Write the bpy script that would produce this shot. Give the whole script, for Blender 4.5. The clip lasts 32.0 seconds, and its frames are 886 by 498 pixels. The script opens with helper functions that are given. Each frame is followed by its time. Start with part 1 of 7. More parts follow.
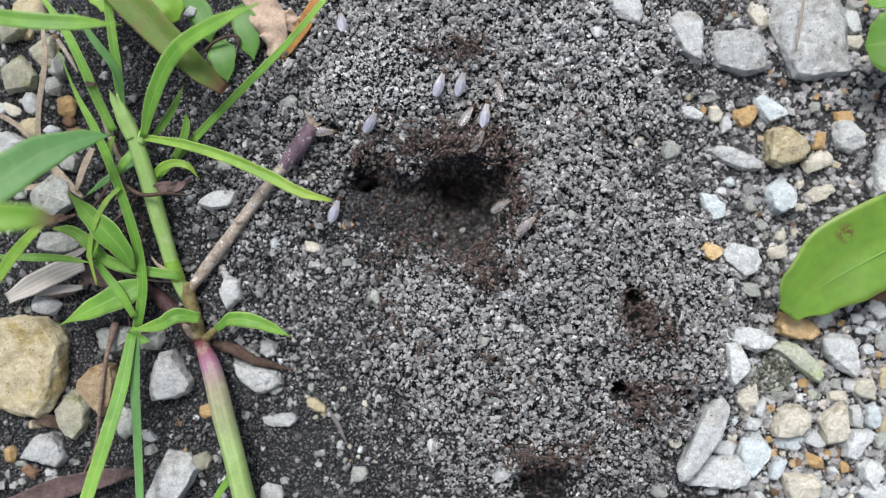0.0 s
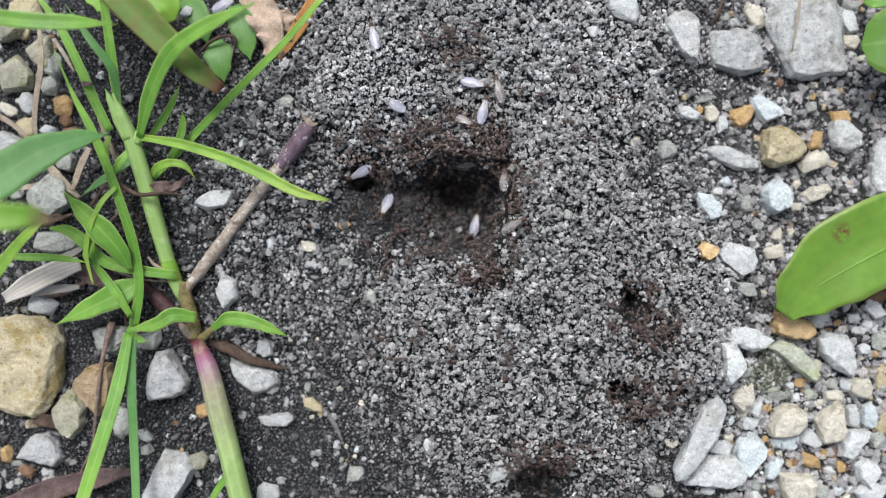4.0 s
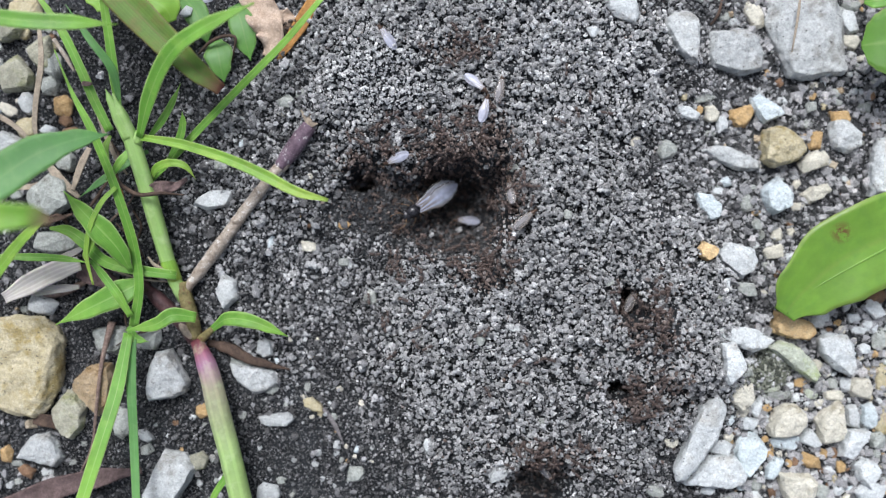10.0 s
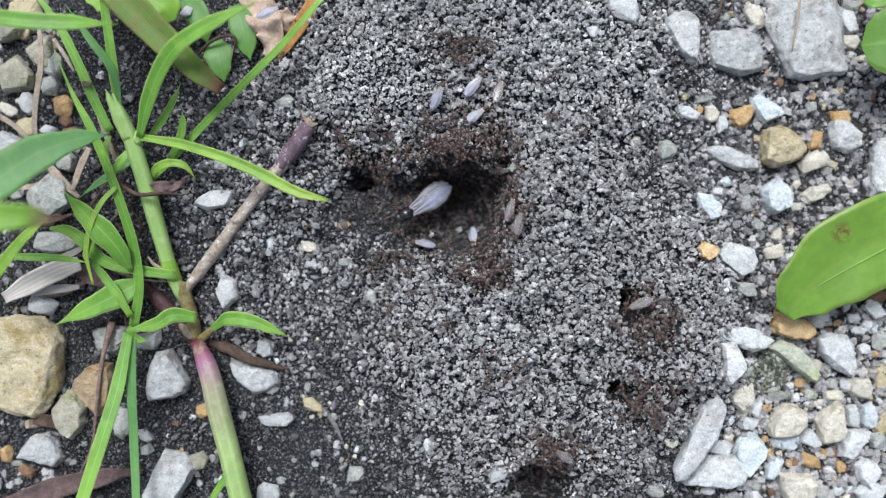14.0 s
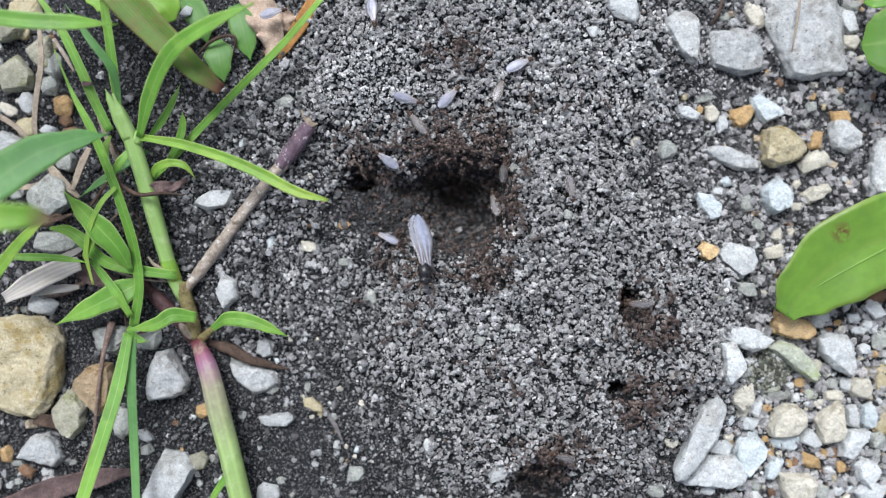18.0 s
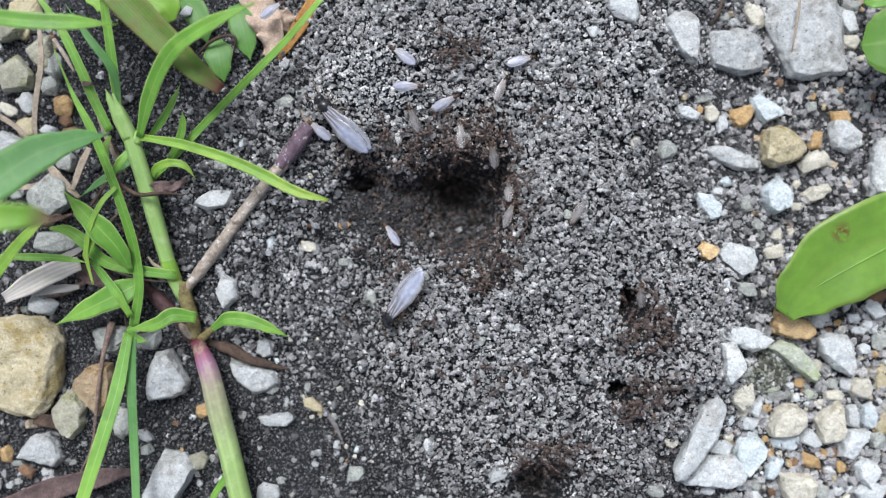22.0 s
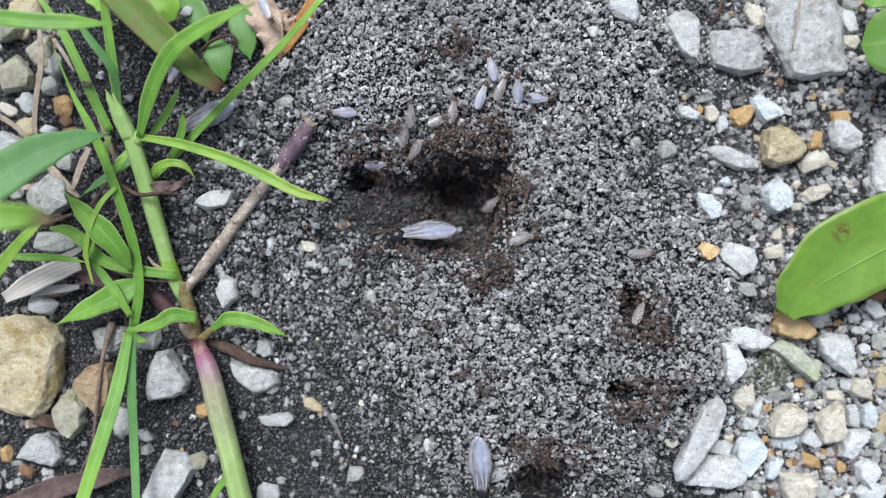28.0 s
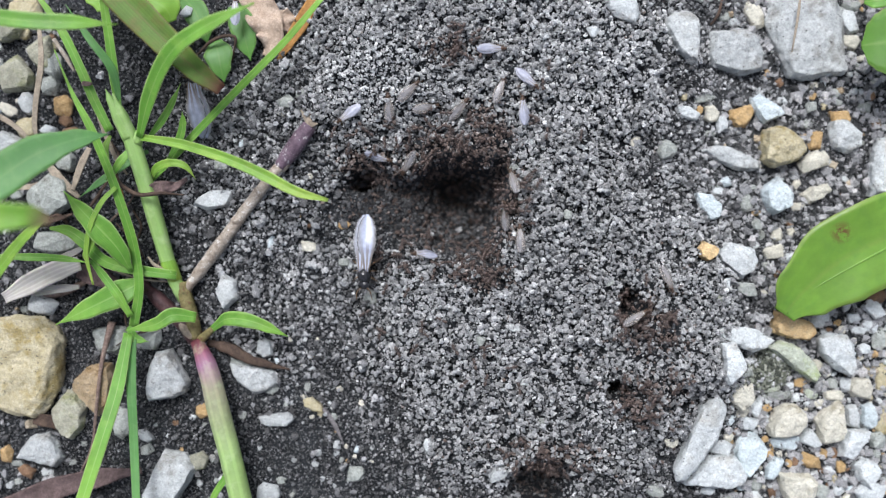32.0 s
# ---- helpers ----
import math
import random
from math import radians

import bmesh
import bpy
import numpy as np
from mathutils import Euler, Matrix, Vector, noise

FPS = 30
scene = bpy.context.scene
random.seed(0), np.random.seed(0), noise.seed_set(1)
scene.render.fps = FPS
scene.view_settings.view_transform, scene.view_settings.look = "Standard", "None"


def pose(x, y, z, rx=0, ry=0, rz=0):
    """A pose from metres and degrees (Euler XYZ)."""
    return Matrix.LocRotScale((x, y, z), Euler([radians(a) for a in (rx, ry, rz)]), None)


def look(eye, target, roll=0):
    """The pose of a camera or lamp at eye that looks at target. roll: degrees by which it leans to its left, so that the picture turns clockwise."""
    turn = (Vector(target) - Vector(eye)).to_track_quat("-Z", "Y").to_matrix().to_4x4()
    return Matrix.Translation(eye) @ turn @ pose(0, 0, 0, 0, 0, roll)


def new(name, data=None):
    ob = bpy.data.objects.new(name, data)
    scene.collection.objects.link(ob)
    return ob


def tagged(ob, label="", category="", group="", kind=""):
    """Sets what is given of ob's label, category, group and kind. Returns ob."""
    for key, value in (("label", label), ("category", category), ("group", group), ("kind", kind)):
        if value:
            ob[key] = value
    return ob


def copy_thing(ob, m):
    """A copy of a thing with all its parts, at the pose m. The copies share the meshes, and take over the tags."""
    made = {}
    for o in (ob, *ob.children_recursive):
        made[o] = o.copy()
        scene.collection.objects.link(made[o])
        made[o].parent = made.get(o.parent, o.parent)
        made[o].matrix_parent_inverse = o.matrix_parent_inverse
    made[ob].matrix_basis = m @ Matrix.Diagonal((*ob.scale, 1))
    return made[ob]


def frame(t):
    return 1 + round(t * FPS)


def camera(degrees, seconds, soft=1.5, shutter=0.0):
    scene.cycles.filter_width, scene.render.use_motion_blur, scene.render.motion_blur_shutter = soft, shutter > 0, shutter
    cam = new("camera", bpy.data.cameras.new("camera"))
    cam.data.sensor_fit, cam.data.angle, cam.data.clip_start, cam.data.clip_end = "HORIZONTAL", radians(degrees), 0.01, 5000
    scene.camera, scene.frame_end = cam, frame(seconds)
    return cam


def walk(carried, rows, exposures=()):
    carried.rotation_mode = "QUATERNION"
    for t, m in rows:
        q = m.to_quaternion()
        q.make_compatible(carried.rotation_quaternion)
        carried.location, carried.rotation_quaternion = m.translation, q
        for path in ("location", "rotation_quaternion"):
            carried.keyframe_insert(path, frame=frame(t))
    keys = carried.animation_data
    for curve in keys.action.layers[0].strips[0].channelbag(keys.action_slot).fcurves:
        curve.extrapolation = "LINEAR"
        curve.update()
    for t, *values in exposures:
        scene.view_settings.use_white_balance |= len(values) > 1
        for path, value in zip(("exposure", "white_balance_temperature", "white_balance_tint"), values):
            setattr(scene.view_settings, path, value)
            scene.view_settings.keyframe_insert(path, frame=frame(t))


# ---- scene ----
# A nest of winged ants in a bare patch between gravel and grass, seen straight from above.
# The plan is drawn in millimetres round the middle of the patch; MM turns it into metres.
MM = 0.001
HEIGHT = 134.5

cam = camera(55, 32.0, soft=1.2)
cam.data.dof.use_dof = True
cam.data.dof.focus_distance = 0.127
cam.data.dof.aperture_fstop = 8.0
walk(cam, [
    (0.0, pose(-0.55 * MM, 0.05 * MM, HEIGHT * MM)),
    (0.3, pose(-0.33 * MM, -0.06 * MM, HEIGHT * MM)),
    (0.5, pose(-0.18 * MM, -0.13 * MM, HEIGHT * MM)),
    (1.0, pose(-0.10 * MM, -0.10 * MM, HEIGHT * MM)),
    (1.5, pose(0, 0, HEIGHT * MM)),
    (3.0, pose(0, 0, HEIGHT * MM)),
    (32.0, pose(0, 0, HEIGHT * MM)),
], exposures=[(0.0, 0.06, 6200, 11), (0.5, 0.08, 6200, 11), (2.0, 0.10, 6200, 11), (7.0, 0.03, 6150, 11), (8.1, 0.06, 6000, 11), (8.8, 0.14, 5950, 11), (32.0, 0.14, 5950, 11)])

# ---- light: a bright overcast sky, a little stronger from the top of the patch ----
world = bpy.data.worlds.new("sky")
scene.world = world
world.use_nodes = True
wn, wl = world.node_tree.nodes, world.node_tree.links
sky = wn.new("ShaderNodeTexSky")
sky.sky_type = "NISHITA"
sky.sun_disc = False
sky.sun_elevation = radians(58)
sky.sun_rotation = radians(-20)
sky.dust_density = 6.0
sky.air_density = 1.0
pale = wn.new("ShaderNodeHueSaturation")
pale.inputs["Saturation"].default_value = 0.55
wl.new(sky.outputs[0], pale.inputs["Color"])
wl.new(pale.outputs[0], wn["Background"].inputs["Color"])
wn["Background"].inputs["Strength"].default_value = 0.13

sun = new("sun", bpy.data.lights.new("sun", "SUN"))
sun.data.energy = 2.4
sun.data.angle = radians(18)
sun.data.color = (1.0, 0.985, 0.97)
sun.matrix_world = look((-0.34, 0.93, 1.58), (0, 0, 0))


# ---- materials ----
def srgb(text):
    """Linear colour of a hex code."""
    vals = [int(text[i:i + 2], 16) / 255 for i in (0, 2, 4)]
    return tuple(((v + 0.055) / 1.055) ** 2.4 if v > 0.04 else v / 12.92 for v in vals) + (1.0,)


class Mat:
    """A node material with a few short ways to wire it; sizes of patterns are in millimetres."""

    def __init__(self, name, rough=0.8, spec=0.3):
        self.mat = bpy.data.materials.new(name)
        self.mat.use_nodes = True
        self.nodes, self.links = self.mat.node_tree.nodes, self.mat.node_tree.links
        self.bsdf = self.nodes["Principled BSDF"]
        self.bsdf.inputs["Roughness"].default_value = rough
        self.bsdf.inputs["Specular IOR Level"].default_value = spec
        self.where = self.nodes.new("ShaderNodeTexCoord").outputs["Object"]

    def noise(self, size, detail=4.0, rough=0.6):
        n = self.nodes.new("ShaderNodeTexNoise")
        n.inputs["Scale"].default_value = 1.0 / (size * MM)
        n.inputs["Detail"].default_value = detail
        n.inputs["Roughness"].default_value = rough
        self.links.new(self.where, n.inputs["Vector"])
        return n.outputs["Fac"]

    def cells(self, size):
        n = self.nodes.new("ShaderNodeTexVoronoi")
        n.inputs["Scale"].default_value = 1.0 / (size * MM)
        self.links.new(self.where, n.inputs["Vector"])
        return n.outputs["Distance"]

    def ramp(self, value, stops, smooth=True):
        n = self.nodes.new("ShaderNodeValToRGB")
        n.color_ramp.interpolation = "LINEAR" if smooth else "CONSTANT"
        for k, (at, colour) in enumerate(stops):
            e = n.color_ramp.elements[k] if k < 2 else n.color_ramp.elements.new(at)
            e.position, e.color = at, colour
        self.links.new(value, n.inputs["Fac"])
        return n.outputs["Color"]

    def mix(self, fac, a, b, how="MIX"):
        n = self.nodes.new("ShaderNodeMix")
        n.data_type, n.blend_type = "RGBA", how
        for sock, v in ((n.inputs[0], fac), (n.inputs[6], a), (n.inputs[7], b)):
            if isinstance(v, (int, float, tuple)):
                sock.default_value = v
            else:
                self.links.new(v, sock)
        return n.outputs[2]

    def colour(self, value):
        if isinstance(value, tuple):
            self.bsdf.inputs["Base Color"].default_value = value
        else:
            self.links.new(value, self.bsdf.inputs["Base Color"])
        return self

    def relief(self, value, depth, strength=1.0):
        n = self.nodes.new("ShaderNodeBump")
        n.inputs["Distance"].default_value = depth * MM
        n.inputs["Strength"].default_value = strength
        self.links.new(value, n.inputs["Height"])
        self.links.new(n.outputs[0], self.bsdf.inputs["Normal"])
        return self

    def mapped(self, value, low, high):
        n = self.nodes.new("ShaderNodeMapRange")
        self.links.new(value, n.inputs["Value"])
        n.inputs["From Min"].default_value, n.inputs["From Max"].default_value = low, high
        return n.outputs["Result"]

    def each(self):
        return self.nodes.new("ShaderNodeObjectInfo").outputs["Random"]

    def uv(self, axis):
        t = self.nodes.new("ShaderNodeUVMap")
        s = self.nodes.new("ShaderNodeSeparateXYZ")
        self.links.new(t.outputs[0], s.inputs[0])
        return s.outputs[axis]


def grey(v, warm=0.0):
    return (v * (1 + warm), v, v * (1 - warm), 1.0)


def dun(v):
    return (v, v, v * 0.98, 1.0)


def soil_material():
    """Damp black soil, grey where dust lies; the grey fades in gaps and holes as painted shade."""
    m = Mat("dark_soil", 0.9, 0.2)
    big = m.ramp(m.noise(9), [(0.35, grey(0.022, -0.07)), (0.7, grey(0.06, -0.09))])
    dusty = m.ramp(m.noise(4), [(0.3, grey(0.07, 0.0)), (0.7, grey(0.15, 0.0))])
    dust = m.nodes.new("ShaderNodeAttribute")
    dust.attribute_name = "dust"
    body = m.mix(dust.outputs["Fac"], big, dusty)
    fine = m.ramp(m.noise(0.5, 5), [(0.4, grey(0.35)), (0.75, grey(1.0))])
    return m.colour(m.mix(0.8, body, fine, "MULTIPLY")).relief(m.noise(0.6, 6), 0.5).mat


def grain_material(name, stops):
    m = Mat(name, 0.9, 0.2)
    kind = m.nodes.new("ShaderNodeAttribute")
    kind.attribute_name = "tone"
    tone = m.ramp(kind.outputs["Fac"], stops)
    mottle = m.ramp(m.noise(0.22, 4, 0.7), [(0.32, grey(0.42)), (0.5, grey(0.92)), (0.70, grey(1.28))])
    return m.colour(m.mix(1.0, tone, mottle, "MULTIPLY")).relief(m.noise(0.16, 4, 0.7), 0.16).mat


def stone_material(name, low, high, stain, gloss=0.75):
    """Broken limestone: two tones, a rusty or earthy stain, a few dark pores and a rough grain."""
    m = Mat(name, gloss, 0.3)
    body = m.ramp(m.noise(2.6, 8, 0.72), [(0.30, srgb(low)), (0.62, srgb(high))])
    patch = m.ramp(m.noise(3.4, 6, 0.65), [(0.50, grey(0.0)), (0.64, grey(0.85))])
    body = m.mix(patch, body, srgb(stain))
    pits = m.ramp(m.cells(0.75), [(0.10, grey(0.18)), (0.24, grey(1.0))])
    where = m.ramp(m.noise(2.0, 3), [(0.48, grey(0.0)), (0.60, grey(0.8))])
    body = m.mix(where, body, m.mix(1.0, body, pits, "MULTIPLY"))
    streak = m.ramp(m.noise(0.28, 3, 0.6), [(0.3, grey(0.74)), (0.7, grey(1.12))])
    body = m.mix(1.0, body, streak, "MULTIPLY")
    dirt = m.ramp(m.noise(0.5, 6, 0.75), [(0.57, grey(0.0)), (0.66, grey(0.55))])
    body = m.mix(dirt, body, grey(0.2, 0.06))
    specks = m.ramp(m.noise(0.8, 2, 0.5), [(0.69, grey(0.0)), (0.73, grey(0.8))])
    body = m.mix(specks, body, grey(0.07, 0.05))
    tone = m.ramp(m.each(), [(0.0, grey(0.85)), (1.0, grey(1.04))])
    body = m.mix(1.0, body, tone, "MULTIPLY")
    return m.colour(body).relief(m.noise(0.55, 6, 0.7), 0.26).mat


def blade_material(name, base, end, edge, gloss=0.42, lines=9.0, flush=False, blemish=None, rim=0.3, vein=0.9, mottle=0.84, margin="b9c98c", hold=0.55):
    """A grass blade: colour runs from base to tip, fine veins run along it."""
    m = Mat(name, gloss, 0.28)
    run = m.ramp(m.uv(1), [(0.0, srgb(base)), (hold, srgb(base)), (1.0, srgb(end))])
    if flush:
        run = m.ramp(m.uv(1), [(0.0, srgb("6a3a3f")), (0.07, srgb("8c4c5c")), (0.17, srgb("a37a90")), (0.30, srgb("a9a688")), (0.6, srgb(base)), (1.0, srgb(end))])
    wave = m.nodes.new("ShaderNodeMath")
    wave.operation = "MULTIPLY"
    m.links.new(m.uv(0), wave.inputs[0])
    wave.inputs[1].default_value = lines * 6.283
    sine = m.nodes.new("ShaderNodeMath")
    sine.operation = "SINE"
    m.links.new(wave.outputs[0], sine.inputs[0])
    veins = m.ramp(sine.outputs[0], [(0.0, grey(vein)), (0.8, grey(1.0))])
    body = m.mix(0.7, run, veins, "MULTIPLY")
    broad = m.ramp(m.noise(5, 5, 0.65), [(0.3, grey(mottle)), (0.7, grey(1.1))])
    body = m.mix(1.0, body, broad, "MULTIPLY")
    edges = m.ramp(m.uv(0), [(0.0, grey(rim)), (0.07, grey(0.0)), (0.45, grey(0.0)), (0.5, grey(rim * 0.5)), (0.55, grey(0.0)), (0.93, grey(0.0)), (1.0, grey(rim))])
    body = m.mix(edges, body, srgb(margin))
    spots = m.ramp(m.noise(2.2, 5), [(0.50, grey(0.0)), (0.75, grey(0.6))])
    body = m.mix(spots, body, srgb(edge))
    m.colour(body).relief(sine.outputs[0], 0.02, 0.3)
    if blemish:
        off = m.nodes.new("ShaderNodeVectorMath")
        off.operation = "SUBTRACT"
        m.links.new(m.where, off.inputs[0])
        off.inputs[1].default_value = [v * MM for v in blemish]
        away = m.nodes.new("ShaderNodeVectorMath")
        away.operation = "LENGTH"
        m.links.new(off.outputs[0], away.inputs[0])
        ring = m.ramp(m.mapped(away.outputs["Value"], 0.0, 1.9 * MM), [(0.3, grey(1.0)), (1.0, grey(0.0))])
        torn = m.ramp(m.noise(1.1, 5, 0.7), [(0.46, grey(0.0)), (0.56, grey(1.0))])
        m.colour(m.mix(m.mix(1.0, ring, torn, "MULTIPLY"), body, srgb("5f3f2b")))
    m.bsdf.inputs["Subsurface Weight"].default_value = 0.25
    m.bsdf.inputs["Subsurface Radius"].default_value = (0.0006, 0.0010, 0.0003)
    m.bsdf.inputs["Subsurface Scale"].default_value = 1.0
    return m.mat


def fibre_material(name, low, high, gloss=0.8, size=1.6, flecks=None):
    """Dry plant matter: pale and dark fibres, if need be with flecks of dust stuck to it."""
    m = Mat(name, gloss, 0.25)
    body = m.ramp(m.noise(size, 6, 0.65), [(0.3, srgb(low)), (0.7, srgb(high))])
    fine = m.ramp(m.noise(0.3, 3), [(0.3, grey(0.6)), (0.65, grey(1.0))])
    body = m.mix(0.8, body, fine, "MULTIPLY")
    if flecks:
        body = m.mix(m.ramp(m.noise(0.9, 6, 0.75), [(0.57, grey(0.0)), (0.63, grey(0.85))]), body, srgb(flecks))
    return m.colour(body).relief(m.noise(0.5, 5), 0.2).mat


def body_material(name, low, high, gloss):
    m = Mat(name, gloss, 0.5)
    return m.colour(m.ramp(m.noise(0.5, 3), [(0.3, srgb(low)), (0.7, srgb(high))])).relief(m.noise(0.12, 2), 0.02).mat


def wing_material(name, tint, vein, clear, hem):
    """Milky folded wings: a thin film, partly clear, tan and clearer at the hem, with darker veins near the root."""
    m = Mat(name, 0.26, 0.5)
    wave = m.nodes.new("ShaderNodeMath")
    wave.operation = "SINE"
    scale = m.nodes.new("ShaderNodeMath")
    scale.operation = "MULTIPLY"
    m.links.new(m.uv(0), scale.inputs[0])
    scale.inputs[1].default_value = 19.0
    m.links.new(scale.outputs[0], wave.inputs[0])
    lines = m.ramp(wave.outputs[0], [(0.0, grey(1.0)), (0.22, grey(0.0))])
    root = m.ramp(m.uv(1), [(0.1, grey(0.95)), (0.6, grey(0.1))])
    fac = m.mix(1.0, lines, root, "MULTIPLY")
    border = m.ramp(m.uv(0), [(0.0, grey(1.0)), (0.3, grey(0.0)), (0.7, grey(0.0)), (1.0, grey(1.0))])
    film = m.mix(border, srgb(tint), srgb(hem))
    film = m.mix(1.0, film, m.ramp(m.noise(1.1, 3), [(0.35, grey(0.78)), (0.65, grey(1.08))]), "MULTIPLY")
    m.colour(m.mix(fac, film, srgb(vein)))
    thin = m.nodes.new("ShaderNodeBsdfTransparent")
    both = m.nodes.new("ShaderNodeMixShader")
    m.links.new(m.mix(fac, m.mix(border, grey(clear), grey(min(0.8, clear * 1.6))), grey(clear * 0.3)), both.inputs[0])
    m.links.new(m.bsdf.outputs[0], both.inputs[1])
    m.links.new(thin.outputs[0], both.inputs[2])
    m.links.new(both.outputs[0], m.nodes["Material Output"].inputs["Surface"])
    return m.mat


SOIL = soil_material()
PELLET = grain_material("grey_soil_pellets", [(0.0, dun(0.18)), (0.3, dun(0.33)), (0.7, dun(0.50)), (0.95, dun(0.67)), (1.0, dun(0.84))])
CRUMB = grain_material("dark_soil_crumbs", [(0.0, grey(0.042, 0.01)), (0.5, grey(0.13, 0.01)), (0.8, grey(0.255, 0.01)), (0.92, grey(0.36)), (1.0, grey(0.5))])
RUST = grain_material("brown_soil_crumbs", [(0.0, (0.085, 0.063, 0.053, 1)), (0.5, (0.20, 0.152, 0.128, 1)), (0.85, (0.31, 0.27, 0.245, 1)), (1.0, (0.50, 0.45, 0.41, 1))])
GRAVEL = grain_material("fine_gravel", [(0.0, grey(0.20, 0.01)), (0.35, grey(0.40, 0.01)), (0.82, grey(0.5, 0.02)), (0.945, grey(0.6, 0.04)), (0.95, (0.40, 0.31, 0.20, 1)), (1.0, (0.52, 0.44, 0.32, 1))])
MOSS = grain_material("grey_green_moss", [(0.0, (0.07, 0.075, 0.06, 1)), (0.4, (0.18, 0.19, 0.145, 1)), (0.7, (0.32, 0.335, 0.26, 1)), (0.85, (0.42, 0.43, 0.36, 1)), (1.0, grey(0.62))])
STONES = {
    "white": stone_material("white_limestone", "bcc0be", "dde1df", "b8b7b0"),
    "pale": stone_material("pale_grey_limestone", "a6a9a7", "d2d5d2", "94928b"),
    "grey": stone_material("grey_limestone", "82857d", "c1c5bd", "747368"),
    "blue": stone_material("pale_bluish_stone", "b2bebf", "dce5e6", "b4bbb9"),
    "cream": stone_material("cream_limestone", "c0bba8", "dedaca", "b2aa92"),
    "tan": stone_material("tan_sandstone", "aa9d76", "cdc4a6", "a18f58"),
    "honey": stone_material("honey_coloured_stone", "c2a06e", "e6cc9c", "b08c58"),
    "ochre": stone_material("ochre_stone", "a0804f", "d2b483", "8d6c42"),
    "olive": stone_material("lichened_olive_stone", "7f7e6c", "b8b6a2", "85885e"),
    "moss": stone_material("mossy_grey_stone", "969c88", "d0d5c2", "a9b67a"),
    "sand": stone_material("sandy_brown_stone", "8f7c5a", "b9a587", "8a6f45"),
    "brown": stone_material("brown_stone", "654d3a", "97785c", "54402f"),
}
WORDS = {"white": "white", "pale": "pale grey", "grey": "mottled grey", "blue": "pale bluish", "cream": "cream-coloured", "tan": "tan", "honey": "honey-coloured", "ochre": "ochre", "olive": "lichened olive-grey", "moss": "mossy grey", "sand": "sandy brown", "brown": "brown"}
BLADE = blade_material("green_grass_blade", "679739", "80ad45", "86aa4c", lines=13.0, rim=0.5, mottle=0.76)
BLADE_YELLOW = blade_material("yellow_green_blade", "78a03c", "98b64a", "94a64e", lines=13.0, rim=0.45, mottle=0.78)
BLADE_BLUE = blade_material("bluish_green_blade", "527f44", "659253", "688c55", 0.5, 15.0, rim=0.15, vein=0.96)
BLADE_PINK = blade_material("green_blade_with_pink_end", "6f9a38", "b08a78", "86a84a", 0.5, 9.0, hold=0.62)
BLADE_DYING = blade_material("withering_leaf", "5c7630", "5c2c2e", "6f5a3c", 0.6, 11.0, rim=0.6, vein=0.85, mottle=0.75, margin="6a4238", hold=0.8)
BROAD = blade_material("broad_green_leaf", "6b9036", "769c40", "577b35", 0.36, 6.0, rim=0.3, vein=0.94, mottle=0.8, margin="8d8a55", blemish=(-18.2, 0.6, 8.0))
LEAF_DARK = blade_material("dark_round_leaf", "567f2c", "5f8832", "48702a", 0.5, 3.0, rim=0.25, vein=0.97)
LEAF_BRIGHT = blade_material("bright_green_leaf", "7ba53c", "86ae45", "6f993a", 0.45, 3.0, rim=0.2, vein=0.97)
LEAF_PLAIN = blade_material("plain_green_leaf", "557f3a", "5f8a40", "4c7538", 0.45, 4.0, rim=0.2, vein=0.96)
STEM = blade_material("pale_green_stem", "92b268", "94b466", "b4c892", 0.42, 7.0, rim=0.0, vein=0.86)
STEM_PINK = blade_material("pink_flushed_stem", "9cb872", "98b668", "b8c49a", 0.5, 7.0, flush=True, rim=0.0, vein=0.76, mottle=0.72)
STEM_DRY = fibre_material("dry_mottled_stem", "7a6a58", "c6bcae", 0.75, 1.1, "e2e0da")
STEM_PURPLE = fibre_material("purple_stem_end", "55444e", "84707c", 0.5, 1.6, "d6d4d0")
NODE = fibre_material("olive_brown_node", "55502f", "9c9060", 0.6, 1.3, "6b4238")
TWIG_PALE = fibre_material("pale_brown_twig", "65534b", "a08c7e", 0.8, 1.2)
MAROON = fibre_material("maroon_shoot", "38262a", "5f4442", 0.5)
STRAW = fibre_material("pale_straw", "85796a", "b5a893", 0.7)
STRAW_RED = fibre_material("orange_dry_blade", "8f6433", "c29352", 0.6)
TWIG = fibre_material("brown_twig", "3b302a", "6b594c", 0.85)
SLIVER = fibre_material("grey_plant_sliver", "5e5a5a", "918c8b", 0.8)
BARK = fibre_material("purplish_bark", "4d403e", "7d6a66", 0.85)
CHIP = blade_material("weathered_grey_wood", "bcb8ae", "c8c4ba", "938d82", 0.85, 5.0, rim=0.0, vein=0.74)
PAPER = fibre_material("dead_tan_leaf", "ab947e", "d6c2ae", 0.8)
SKIN_DARK = body_material("dark_ant_skin", "18181a", "302f32", 0.22)
SKIN_RED = body_material("reddish_ant_skin", "3a312c", "5c4c44", 0.4)
SKIN_BROWN = body_material("brown_ant_skin", "2e1f18", "54402f", 0.3)
LEG = body_material("amber_leg", "43321f", "75593a", 0.4)
WING_QUEEN = wing_material("queen_wing", "b9c0d4", "6a5e50", 0.34, "a2a09c")
WING = wing_material("milky_wing", "c2c5d4", "8d8578", 0.30, "b0b0ba")
WING_DUSKY = wing_material("dusky_wing", "a6a3a3", "70675c", 0.45, "968c80")


# ---- relief of the ground, in millimetres ----
TABLES = {}


